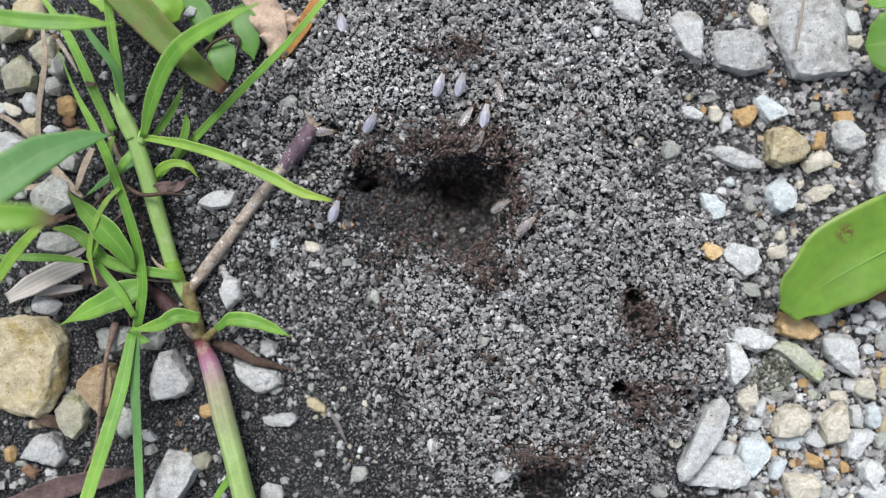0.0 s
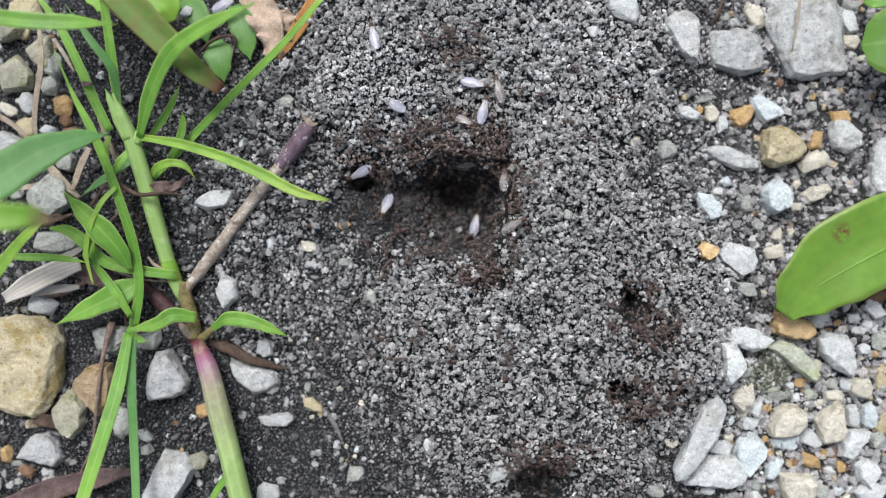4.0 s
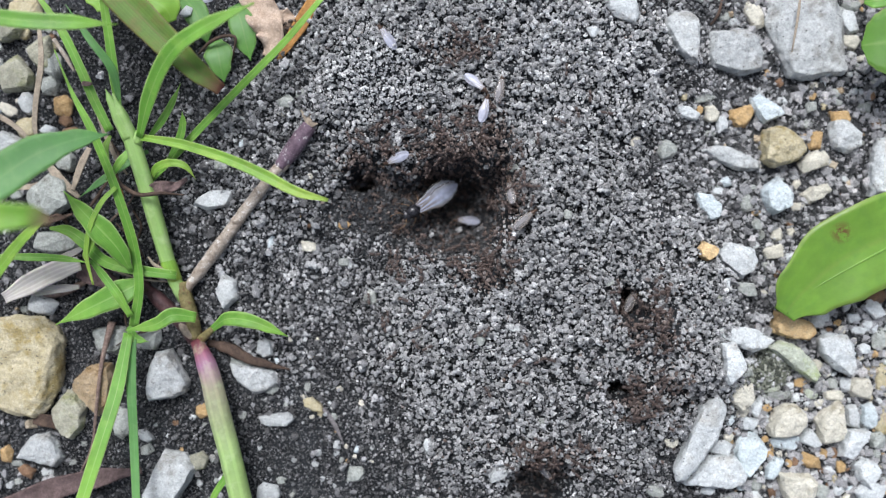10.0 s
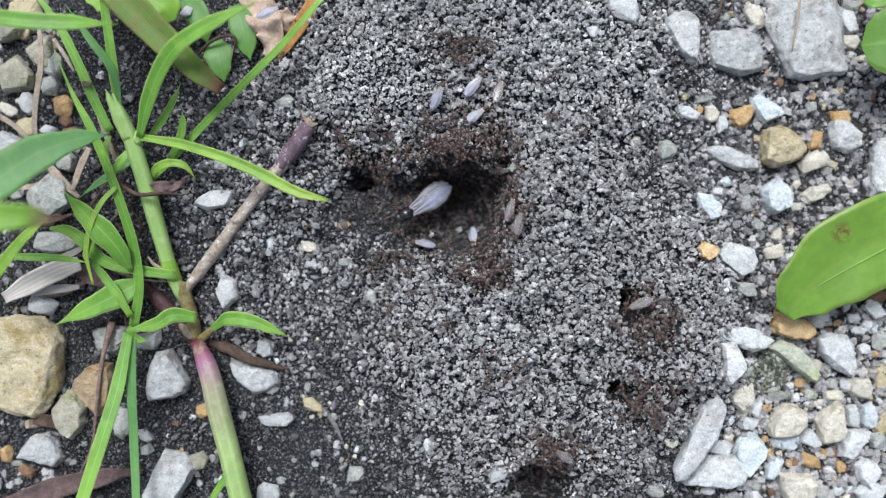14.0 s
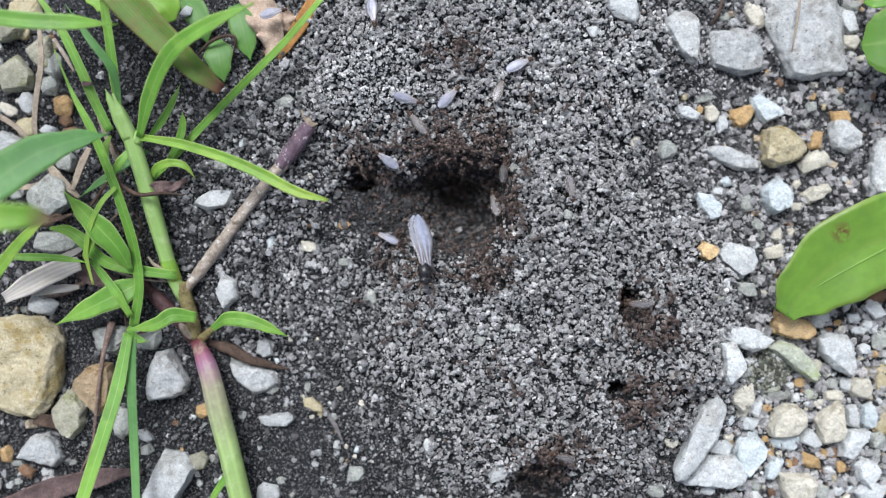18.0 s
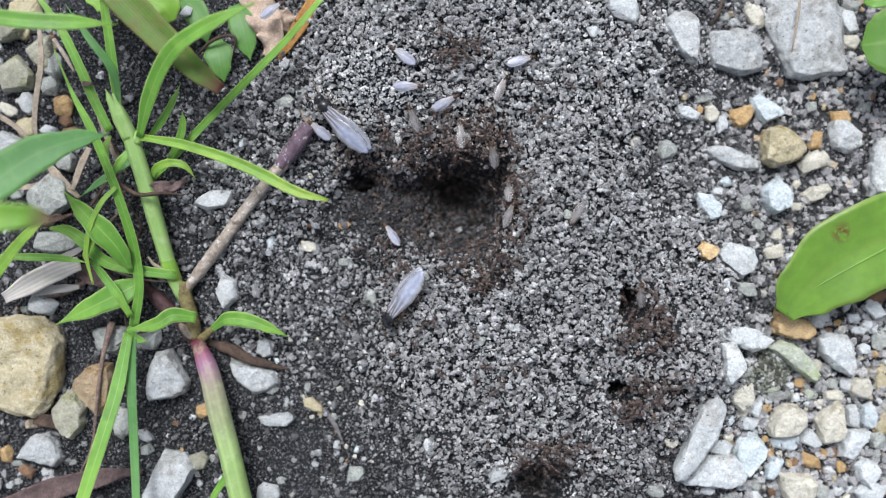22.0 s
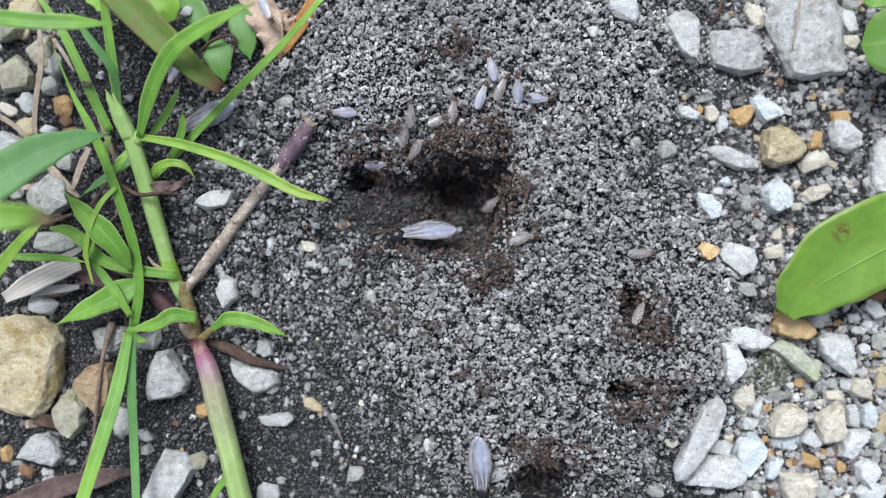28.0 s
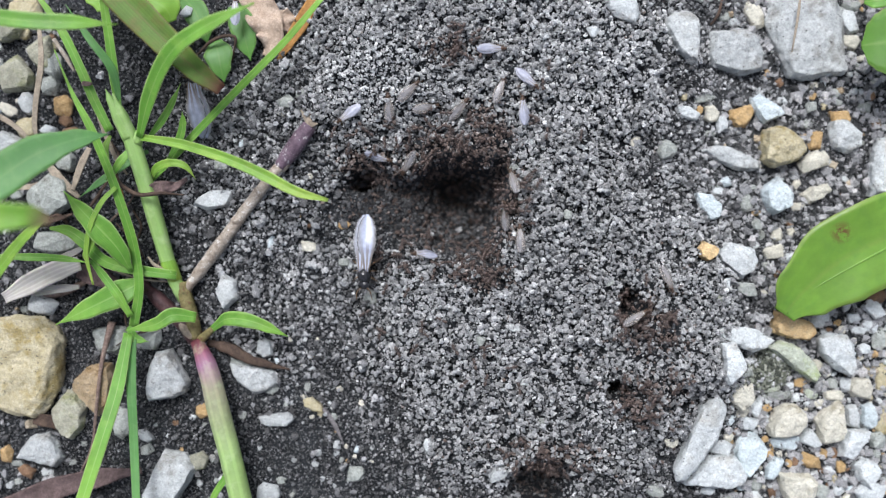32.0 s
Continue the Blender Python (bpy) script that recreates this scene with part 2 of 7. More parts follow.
def bump(x, y, cx, cy, rx, ry, height, power=2.0):
    d = ((x - cx) / rx) ** 2 + ((y - cy) / ry) ** 2
    return height * np.exp(-d ** (power / 2.0))


def ripple(x, y, wave, seed):
    """Smooth unevenness between about -1 and 1."""
    if (wave, seed) not in TABLES:
        rng = np.random.RandomState(seed)
        TABLES[wave, seed] = [(*rng.uniform(0, 2 * math.pi, 2), 2 * math.pi / (wave * rng.uniform(0.6, 1.6))) for _ in range(9)]
    total = 0.0
    for a, p, k in TABLES[wave, seed]:
        total = total + np.sin((x * math.cos(a) + y * math.sin(a)) * k + p)
    return total / 4.0


def lattice(x, y, size, seed):
    """Irregular lumps of about that size, between -1 and 1."""
    if seed not in TABLES:
        TABLES[seed] = np.random.RandomState(seed).uniform(-1, 1, (256, 256))
    table = TABLES[seed]
    u, v = np.asarray(x) / size + 128.37, np.asarray(y) / size + 128.71
    i, j = np.floor(u).astype(int), np.floor(v).astype(int)
    fu, fv = u - i, v - j
    fu, fv = fu * fu * (3 - 2 * fu), fv * fv * (3 - 2 * fv)
    a, b = table[i % 256, j % 256], table[(i + 1) % 256, j % 256]
    c, d = table[i % 256, (j + 1) % 256], table[(i + 1) % 256, (j + 1) % 256]
    return (a * (1 - fu) + b * fu) * (1 - fv) + (c * (1 - fu) + d * fu) * fv


def heap(x, y):
    """Height of the heaped pellets alone, with no holes in it."""
    xx = x + 1.6 * ripple(x, y, 14, 3)
    yy = y + 1.6 * ripple(x, y, 14, 4)
    h = bump(xx, yy, 14.8, -13.6, 25.5, 26, 8.5, 4.0)
    h = h + bump(xx, yy, 8.6, 29.5, 29.5, 25, 8.0, 4.0) * 0.9
    h = h + bump(xx, yy, 36.3, -11.3, 10.5, 18, 4.6, 3.5)
    h = h + bump(xx, yy, -27.1, 10.8, 15, 22, 2.4, 2.0)
    h = np.minimum(h, 9.5 + 0.12 * h)
    h = h + bump(x, y, -12.1, 26.1, 8, 7, 2.4) + bump(x, y, 18.0, 0.9, 8, 12, 1.6)
    return h


def basin(x, y):
    """The sunken floor round the main entrance: 1 inside, 0 outside."""
    x, y = x + 0.5 * lattice(x, y, 2.5, 63) + 0.9 * lattice(x, y, 4.3, 65), y + 0.6 * lattice(x, y, 2.5, 64) + 1.1 * lattice(x, y, 4.3, 66)
    back, front = np.clip(y - 5.6, 0, None) / 7.9, np.clip(5.6 - y, 0, None) / 6.6
    steep = np.exp(-((x - 2.6) / 6.3) ** 10 - back ** 10 - front ** 5)
    return np.clip(bump(x, y, -6.4, 6.9, 10.4, 5.4, 1.0, 5.0) + steep, 0, 1)


def surf(x, y):
    """Height of the ground."""
    h = heap(x, y)
    gap = np.clip((-lattice(x, y, 0.85, 43) - 0.42) * 3, 0, 1) * np.clip(h / 4, 0, 1)
    gap = gap * (1 - bump(x, y, 3.2, 28.7, 42, 18, 0.6, 3.0))
    h = h - 1.5 * gap - 0.3 * np.clip(-lattice(x, y, 2.6, 44) - 0.3, 0, 1) * np.clip(h / 4, 0, 1)
    h = h - 1.0 * np.clip((-lattice(x, y, 0.75, 45) - 0.3) * 3, 0, 1) * np.clip(h / 5, 0, 1)
    crater = basin(x, y)
    h = h * (1 - crater) - (bump(x, y, 2.8, 6.4, 5.9, 6.3, 5.6, 5.0) - 0.8 * lattice(x, y, 3.1, 67)) * crater
    x = x + 0.7 * lattice(x, y, 2.0, 61)
    y = y + 0.7 * lattice(x, y, 2.0, 62)
    h = h - bump(x, y, 2.4, 9.4, 3.5, 2.9, 4.6, 6.0)
    h = h - bump(x, y, -3.4, 9.8, 5.0, 1.6, 2, 4.0)
    h = h - bump(x, y, -12.6, 10.5, 2.4, 1.5, 9, 4.0)
    h = h - bump(x, y, 27.5, -7.9, 1.7, 2.2, 9, 4.0)
    h = h - bump(x, y, 26.7, -20.9, 2.2, 1.3, 8, 4.0)
    h = h - bump(x, y, 15.0, -36.4, 4.6, 3.8, 9, 4.0)
    return h + 0.35 * ripple(x, y, 9, 5) + 0.25 * lattice(x, y, 2.2, 6)


# ---- small builders ----
def make(name, bm, material, parent=None, smooth=False, label=""):
    """Links a bmesh drawn in millimetres as one object."""
    bm.transform(Matrix.Scale(MM, 4))
    me = bpy.data.meshes.new(name)
    bm.to_mesh(me)
    bm.free()
    me.materials.append(material)
    if smooth:
        me.shade_smooth()
    ob = new(name, me)
    if parent:
        ob.parent = parent
    if label:
        ob["label"] = label
    return ob


def at(ob, x, y, z, rx=0, ry=0, rz=0):
    ob.matrix_basis = pose(x * MM, y * MM, z * MM, rx, ry, rz)
    return ob


def spline(points, n):
    """n points along a smooth curve through the given ones."""
    p = [Vector(q) for q in points]
    p = [p[0] * 2 - p[1]] + p + [p[-1] * 2 - p[-2]]
    out = []
    for k in range(n):
        s = k / (n - 1) * (len(p) - 3)
        i = min(int(s), len(p) - 4)
        t = s - i
        a, b, c, d = p[i:i + 4]
        out.append(0.5 * ((2 * b) + (c - a) * t + (2 * a - 5 * b + 4 * c - d) * t * t + (3 * b - a - 3 * c + d) * t ** 3))
    return out


def ease(values, t):
    """Smooth interpolation in an evenly spaced short list."""
    s = t * (len(values) - 1)
    i = min(int(s), len(values) - 2)
    f = s - i
    f = f * f * (3 - 2 * f)
    return values[i] * (1 - f) + values[i + 1] * f


def ribbon(points, width, profile=(0.5, 1.0, 0.85, 0.06), fold=0.25, thick=0.22, n=22, across=6, tilt=0.0, wavy=0.0, base=(0, 0, 0)):
    """A blade along a curve, folded along its middle, with real thickness. UV: across, along."""
    bm = bmesh.new()
    uv = bm.loops.layers.uv.new("UVMap")
    line = spline(points, n)
    base = Vector(base)
    rows = []
    for k, c in enumerate(line):
        t = k / (n - 1)
        tangent = (line[min(k + 1, n - 1)] - line[max(k - 1, 0)]).normalized()
        side = tangent.cross(Vector((0, 0, 1))).normalized()
        up = side.cross(tangent).normalized()
        if tilt:
            turn = Matrix.Rotation(radians(tilt), 3, tangent)
            side, up = turn @ side, turn @ up
        half = width * ease(profile, t) / 2
        top, low = [], []
        for j in range(across + 1):
            u = j / across * 2 - 1
            rise = fold * half * abs(u) ** 1.3 + wavy * math.sin(t * 17 + u * 2.0) * abs(u)
            q = c + side * (half * u) + up * rise - base
            top.append(bm.verts.new(q + up * thick * 0.5 * (1 - 0.7 * abs(u))))
            low.append(bm.verts.new(q - up * thick * 0.5 * (1 - 0.7 * abs(u))))
        rows.append(top + low[::-1])
    m = len(rows[0])
    for k in range(n - 1):
        for j in range(m):
            a, b = j, (j + 1) % m
            f = bm.faces.new((rows[k][a], rows[k + 1][a], rows[k + 1][b], rows[k][b]))
            for loop, (kk, jj) in zip(f.loops, ((k, a), (k + 1, a), (k + 1, b), (k, b))):
                flat = jj if jj <= across else m - 1 - jj
                loop[uv].uv = (flat / across, kk / (n - 1))
    for row in (rows[0], rows[-1][::-1]):
        bm.faces.new(row)
    return bm


def tube(points, radii, n=20, sides=10, rough=0.0, base=(0, 0, 0), seed=1, flat=1.0):
    """A round stem along a curve."""
    rng = random.Random(seed)
    bm = bmesh.new()
    uv = bm.loops.layers.uv.new("UVMap")
    line = spline(points, n)
    base = Vector(base)
    rows = []
    for k, c in enumerate(line):
        t = k / (n - 1)
        tangent = (line[min(k + 1, n - 1)] - line[max(k - 1, 0)]).normalized()
        side = tangent.cross(Vector((0.05, 0.02, 1))).normalized()
        up = side.cross(tangent).normalized()
        r = ease(radii, t)
        row = []
        for j in range(sides):
            a = 2 * math.pi * j / sides
            rr = r * (1 + rough * rng.uniform(-1, 1))
            row.append(bm.verts.new(c + side * math.cos(a) * rr + up * math.sin(a) * rr * flat - base))
        rows.append(row)
    for k in range(n - 1):
        for j in range(sides):
            b = (j + 1) % sides
            f = bm.faces.new((rows[k][j], rows[k][b], rows[k + 1][b], rows[k + 1][j]))
            for loop, (kk, jj) in zip(f.loops, ((k, j), (k, j + 1), (k + 1, j + 1), (k + 1, j))):
                loop[uv].uv = (jj / sides, kk / (n - 1))
    bm.faces.new(rows[0][::-1])
    bm.faces.new(rows[-1])
    return bm


def stone_mesh(long, wide, high, rng, radii=None, worn=False):
    """A broken stone: a hull of flat facets round an uneven outline, edges worn, faces pitted."""
    bm = bmesh.new()
    count = len(radii) if radii else rng.randint(5, 7)
    radii = radii or [rng.uniform(0.84, 1.18) for _ in range(count)]
    turn = rng.uniform(0, 6.283) if count < 8 else math.pi / 8
    for i, r in enumerate(radii):
        a = 2 * math.pi * i / count + turn + rng.uniform(-0.26, 0.26)
        c, d = math.cos(a), math.sin(a)
        x, y = math.copysign(abs(c) ** 0.72, c) * r * long * 0.5, math.copysign(abs(d) ** 0.72, d) * r * wide * 0.5
        z = rng.uniform(-0.12, 0.22)
        bm.verts.new((x, y, z * high))
        bm.verts.new((x * 0.82, y * 0.82, (z - 0.45) * high))
        if long > 5 or rng.random() < 0.75:
            k = rng.uniform(0.72, 0.94) if long > 5 else rng.uniform(0.66, 0.94)
            bm.verts.new((x * k, y * k, rng.uniform(0.36, 0.52) * high))
    for _ in range(2):
        a = rng.uniform(0, 6.283)
        bm.verts.new((math.cos(a) * long * 0.16, math.sin(a) * wide * 0.16, rng.uniform(0.46, 0.62) * high))
    hull = bmesh.ops.convex_hull(bm, input=bm.verts[:])
    bmesh.ops.delete(bm, geom=list({g for g in hull["geom_interior"] + hull["geom_unused"] if isinstance(g, bmesh.types.BMVert)}), context="VERTS")
    size = min(long, wide)
    bmesh.ops.dissolve_limit(bm, angle_limit=radians(9), verts=bm.verts[:], edges=bm.edges[:])
    bmesh.ops.bevel(bm, geom=bm.edges[:], offset=size * rng.uniform(0.012, 0.03), segments=1, affect="EDGES", clamp_overlap=True)
    if size > 1.3:
        bmesh.ops.triangulate(bm, faces=bm.faces[:])
        for _ in range(2 if size > 3.5 else 1):
            bmesh.ops.subdivide_edges(bm, edges=[e for e in bm.edges if e.calc_length() > size * 0.13], cuts=1)
            bmesh.ops.triangulate(bm, faces=bm.faces[:])
        if worn:
            bmesh.ops.smooth_vert(bm, verts=bm.verts[:], factor=0.5, use_axis_x=True, use_axis_y=True, use_axis_z=True)
        bm.normal_update()
        off = Vector((rng.uniform(0, 90), rng.uniform(0, 90), 0))
        for v in bm.verts:
            q = v.co / size
            push = noise.noise(q * 4 + off) * 0.028 + noise.noise(q * 11 + off) * 0.026
            v.co += v.normal * push * size
    return bm


STONE_COUNT = [0]
TAKEN = []


def stone(x, y, long, wide, turn=0, tone="white", high=None, radii=None, sink=0.3, name="stone", label="", rise=0.0):
    """One loose stone resting in the ground."""
    STONE_COUNT[0] += 1
    TAKEN.append((x, y, (long + wide) / 4))
    rng = random.Random(STONE_COUNT[0] * 7 + 3)
    high = high or min(long, wide) * rng.uniform(0.6, 0.8)
    worn = x < -55 and y > 0
    ob = make(name, stone_mesh(long, wide, high, rng, radii, worn), STONES[tone])
    at(ob, x, y, float(surf(x, y)) + high * (0.5 - sink) + rise, rng.uniform(-6, 6), rng.uniform(-6, 6), turn)
    size = max(long, wide)
    kind = "large angular" if size > 8 else "broken" if size > 4 else "small"
    return tagged(ob, label or "%s %s limestone gravel piece on dark soil" % (kind, WORDS[tone]), "stone", "gravel stones")


def slab_mesh(corners, high, rng):
    """A broken stone with a flattish top: its outline by the bearing and reach of its corners, edges worn round, faces pitted."""
    bm = bmesh.new()
    reach = sum(r for _, r in corners) / len(corners)
    lean, way = rng.uniform(0.02, 0.12), rng.uniform(0, 6.283)
    for a, r in corners:
        c, d = math.cos(radians(a)), math.sin(radians(a))
        z = rng.uniform(0.02, 0.18) * high
        bm.verts.new((c * r, d * r, z))
        bm.verts.new((c * r * 0.93, d * r * 0.93, z - 0.5 * high))
        top = max(0.45 * r, r - rng.uniform(0.06, 0.24) * reach)
        tilt = lean * top * math.cos(radians(a) - way)
        bm.verts.new((c * top, d * top, 0.42 * high + tilt + rng.uniform(-0.03, 0.06) * high))
    bm.verts.new((rng.uniform(-0.2, 0.2) * reach, rng.uniform(-0.2, 0.2) * reach, 0.52 * high))
    hull = bmesh.ops.convex_hull(bm, input=bm.verts[:])
    bmesh.ops.delete(bm, geom=list({g for g in hull["geom_interior"] + hull["geom_unused"] if isinstance(g, bmesh.types.BMVert)}), context="VERTS")
    bmesh.ops.triangulate(bm, faces=bm.faces[:])
    step = max(0.32, reach * 0.09)
    for _ in range(4):
        long = [e for e in bm.edges if e.calc_length() > step]
        if not long:
            break
        bmesh.ops.subdivide_edges(bm, edges=long, cuts=1)
        bmesh.ops.triangulate(bm, faces=bm.faces[:])
    bmesh.ops.smooth_vert(bm, verts=bm.verts[:], factor=0.35, use_axis_x=True, use_axis_y=True, use_axis_z=True)
    bm.normal_update()
    off = Vector((rng.uniform(0, 90), rng.uniform(0, 90), 0))
    for v in bm.verts:
        q = v.co
        push = noise.noise(q * 0.35 + off) * 0.05 * reach + noise.noise(q * 0.9 + off) * 0.2 + noise.noise(q * 2.3 + off) * 0.1
        v.co += v.normal * push
    return bm


def slab(x, y, tone, high, corners, sink=0.3):
    """One loose stone whose outline is given by its corners, in degrees and millimetres round its middle."""
    STONE_COUNT[0] += 1
    reach = sum(r for _, r in corners) / len(corners)
    TAKEN.append((x, y, reach))
    rng = random.Random(STONE_COUNT[0] * 7 + 3)
    ob = make("stone", slab_mesh([(a, r) for a, r in corners], high, rng), STONES[tone])
    at(ob, x, y, float(surf(x, y)) + high * (0.5 - sink))
    kind = "large angular" if reach > 4 else "broken" if reach > 2 else "small"
    return tagged(ob, "%s %s limestone gravel piece on dark soil" % (kind, WORDS[tone]), "stone", "gravel stones")


def grains(name, material, pts, sizes, tones, seed):
    """Many small crumbs in one mesh: uneven lumps, the larger twenty-sided, the dust eight-sided, gravel in blocks."""
    rng = np.random.RandomState(seed)
    g = (1 + 5 ** 0.5) / 2
    lumps = np.array([(-1, g, 0), (1, g, 0), (-1, -g, 0), (1, -g, 0), (0, -1, g), (0, 1, g), (0, -1, -g), (0, 1, -g), (g, 0, -1), (g, 0, 1), (-g, 0, -1), (-g, 0, 1)]) / 1.9
    lump_faces = np.array([(0, 11, 5), (0, 5, 1), (0, 1, 7), (0, 7, 10), (0, 10, 11), (1, 5, 9), (5, 11, 4), (11, 10, 2), (10, 7, 6), (7, 1, 8), (3, 9, 4), (3, 4, 2), (3, 2, 6), (3, 6, 8), (3, 8, 9), (4, 9, 5), (2, 4, 11), (6, 2, 10), (8, 6, 7), (9, 8, 1)])
    chips = np.array([(1, 0, 0), (-1, 0, 0), (0, 1, 0), (0, -1, 0), (0, 0, 1), (0, 0, -1.0)])
    chip_faces = np.array([(0, 2, 4), (2, 1, 4), (1, 3, 4), (3, 0, 4), (2, 0, 5), (1, 2, 5), (3, 1, 5), (0, 3, 5)])
    verts, tris, shades, start = [], [], [], 0
    blocks = np.array([(x, y, z) for z in (-0.62, 0.62) for x, y in ((-0.62, -0.62), (0.62, -0.62), (0.62, 0.62), (-0.62, 0.62))])
    block_faces = np.array([(0, 2, 1), (0, 3, 2), (4, 5, 6), (4, 6, 7), (0, 1, 5), (0, 5, 4), (1, 2, 6), (1, 6, 5), (2, 3, 7), (2, 7, 6), (3, 0, 4), (3, 4, 7)])
    broken = name == "fine_gravel"
    for v, f, sel in ((lumps, lump_faces, (sizes >= 0.29) & (not broken)), (chips, chip_faces, (sizes < 0.29) & (not broken)), (blocks, block_faces, sizes > (0 if broken else 99))):
        p, r = pts[sel], sizes[sel]
        n, k = len(p), len(v)
        q = rng.normal(size=(n, 4))
        q /= np.linalg.norm(q, axis=1)[:, None]
        w, x, y, z = q.T
        rot = np.stack([1 - 2 * (y * y + z * z), 2 * (x * y - z * w), 2 * (x * z + y * w), 2 * (x * y + z * w), 1 - 2 * (x * x + z * z), 2 * (y * z - x * w), 2 * (x * z - y * w), 2 * (y * z + x * w), 1 - 2 * (x * x + y * y)], axis=1).reshape(n, 3, 3)
        shape = v[None] * rng.uniform(*((0.75, 1.25) if broken else (0.5, 1.4)), (n, k, 1)) * rng.uniform(0.65, 1.25, (n, 1, 3)) * r[:, None, None]
        verts.append(((np.einsum("nij,nkj->nki", rot, shape) + p[:, None, :]) * MM).reshape(-1, 3))
        tris.append((f[None] + start + (np.arange(n) * k)[:, None, None]).reshape(-1, 3))
        shades.append(np.repeat(tones[sel], k))
        start += n * k
    co, faces = np.concatenate(verts), np.concatenate(tris)
    me = bpy.data.meshes.new(name)
    me.vertices.add(len(co))
    me.vertices.foreach_set("co", co.astype(np.float32).ravel())
    me.loops.add(len(faces) * 3)
    me.loops.foreach_set("vertex_index", faces.astype(np.int32).ravel())
    me.polygons.add(len(faces))
    me.polygons.foreach_set("loop_start", np.arange(0, len(faces) * 3, 3, dtype=np.int32))
    me.update(calc_edges=True)
    me.attributes.new("tone", "FLOAT", "POINT").data.foreach_set("value", np.concatenate(shades).astype(np.float32))
    me.materials.append(material)
    me.shade_flat()
    return new(name, me)


def strip(x, y):
    """Where a film of grey dust has washed off the mound over the soil."""
    return np.clip(bump(x, y, 43.8, 17.9, 16, 28, 1.0, 4.0) * (0.75 + 0.5 * ripple(x, y, 8, 51)), 0, 1)


def packed(x, y):
    """Where the gravel lies thick."""
    return bump(x, y, 62.1, -26.7, 20, 17, 1.0, 4.0)


# ---- ground: one sheet to the horizon, finely shaped round the nest ----
def build_ground():
    fine_x, fine_y = np.arange(-92, 92.01, 0.42), np.arange(-58, 58.01, 0.42)
    far = np.array([100, 120, 160, 240, 500, 1500, 6000, 30000, 300000.0])
    xs = np.concatenate([-far[::-1], fine_x, far])
    ys = np.concatenate([-far[::-1], fine_y, far])
    gx, gy = np.meshgrid(xs, ys)
    near = np.clip((110 - np.maximum(np.abs(gx), np.abs(gy))) / 20, 0, 1)
    gz = surf(np.clip(gx, -120, 120), np.clip(gy, -120, 120)) * near
    co = np.stack([gx, gy, gz], axis=-1).reshape(-1, 3) * MM
    w, h = len(xs), len(ys)
    i = (np.arange(h - 1)[:, None] * w + np.arange(w - 1)[None]).ravel()
    quads = np.stack([i, i + 1, i + w + 1, i + w], axis=1)
    me = bpy.data.meshes.new("ground")
    me.vertices.add(len(co))
    me.vertices.foreach_set("co", co.astype(np.float32).ravel())
    me.loops.add(len(quads) * 4)
    me.loops.foreach_set("vertex_index", quads.astype(np.int32).ravel())
    me.polygons.add(len(quads))
    me.polygons.foreach_set("loop_start", np.arange(0, len(quads) * 4, 4, dtype=np.int32))
    me.update(calc_edges=True)
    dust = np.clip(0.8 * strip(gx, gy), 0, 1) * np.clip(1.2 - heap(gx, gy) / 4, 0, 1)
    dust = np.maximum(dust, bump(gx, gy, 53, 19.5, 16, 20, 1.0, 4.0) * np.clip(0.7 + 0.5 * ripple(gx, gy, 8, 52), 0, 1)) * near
    # Grey fades with depth below the heap: shade of gaps and holes in colour.
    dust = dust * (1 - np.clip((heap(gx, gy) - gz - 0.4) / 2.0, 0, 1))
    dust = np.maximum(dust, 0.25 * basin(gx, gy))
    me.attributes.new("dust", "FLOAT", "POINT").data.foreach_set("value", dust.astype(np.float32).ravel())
    me.materials.append(SOIL)
    me.shade_smooth()
    tagged(new("ground", me), "damp black soil with a low heaped mound", "ground", kind="structure")


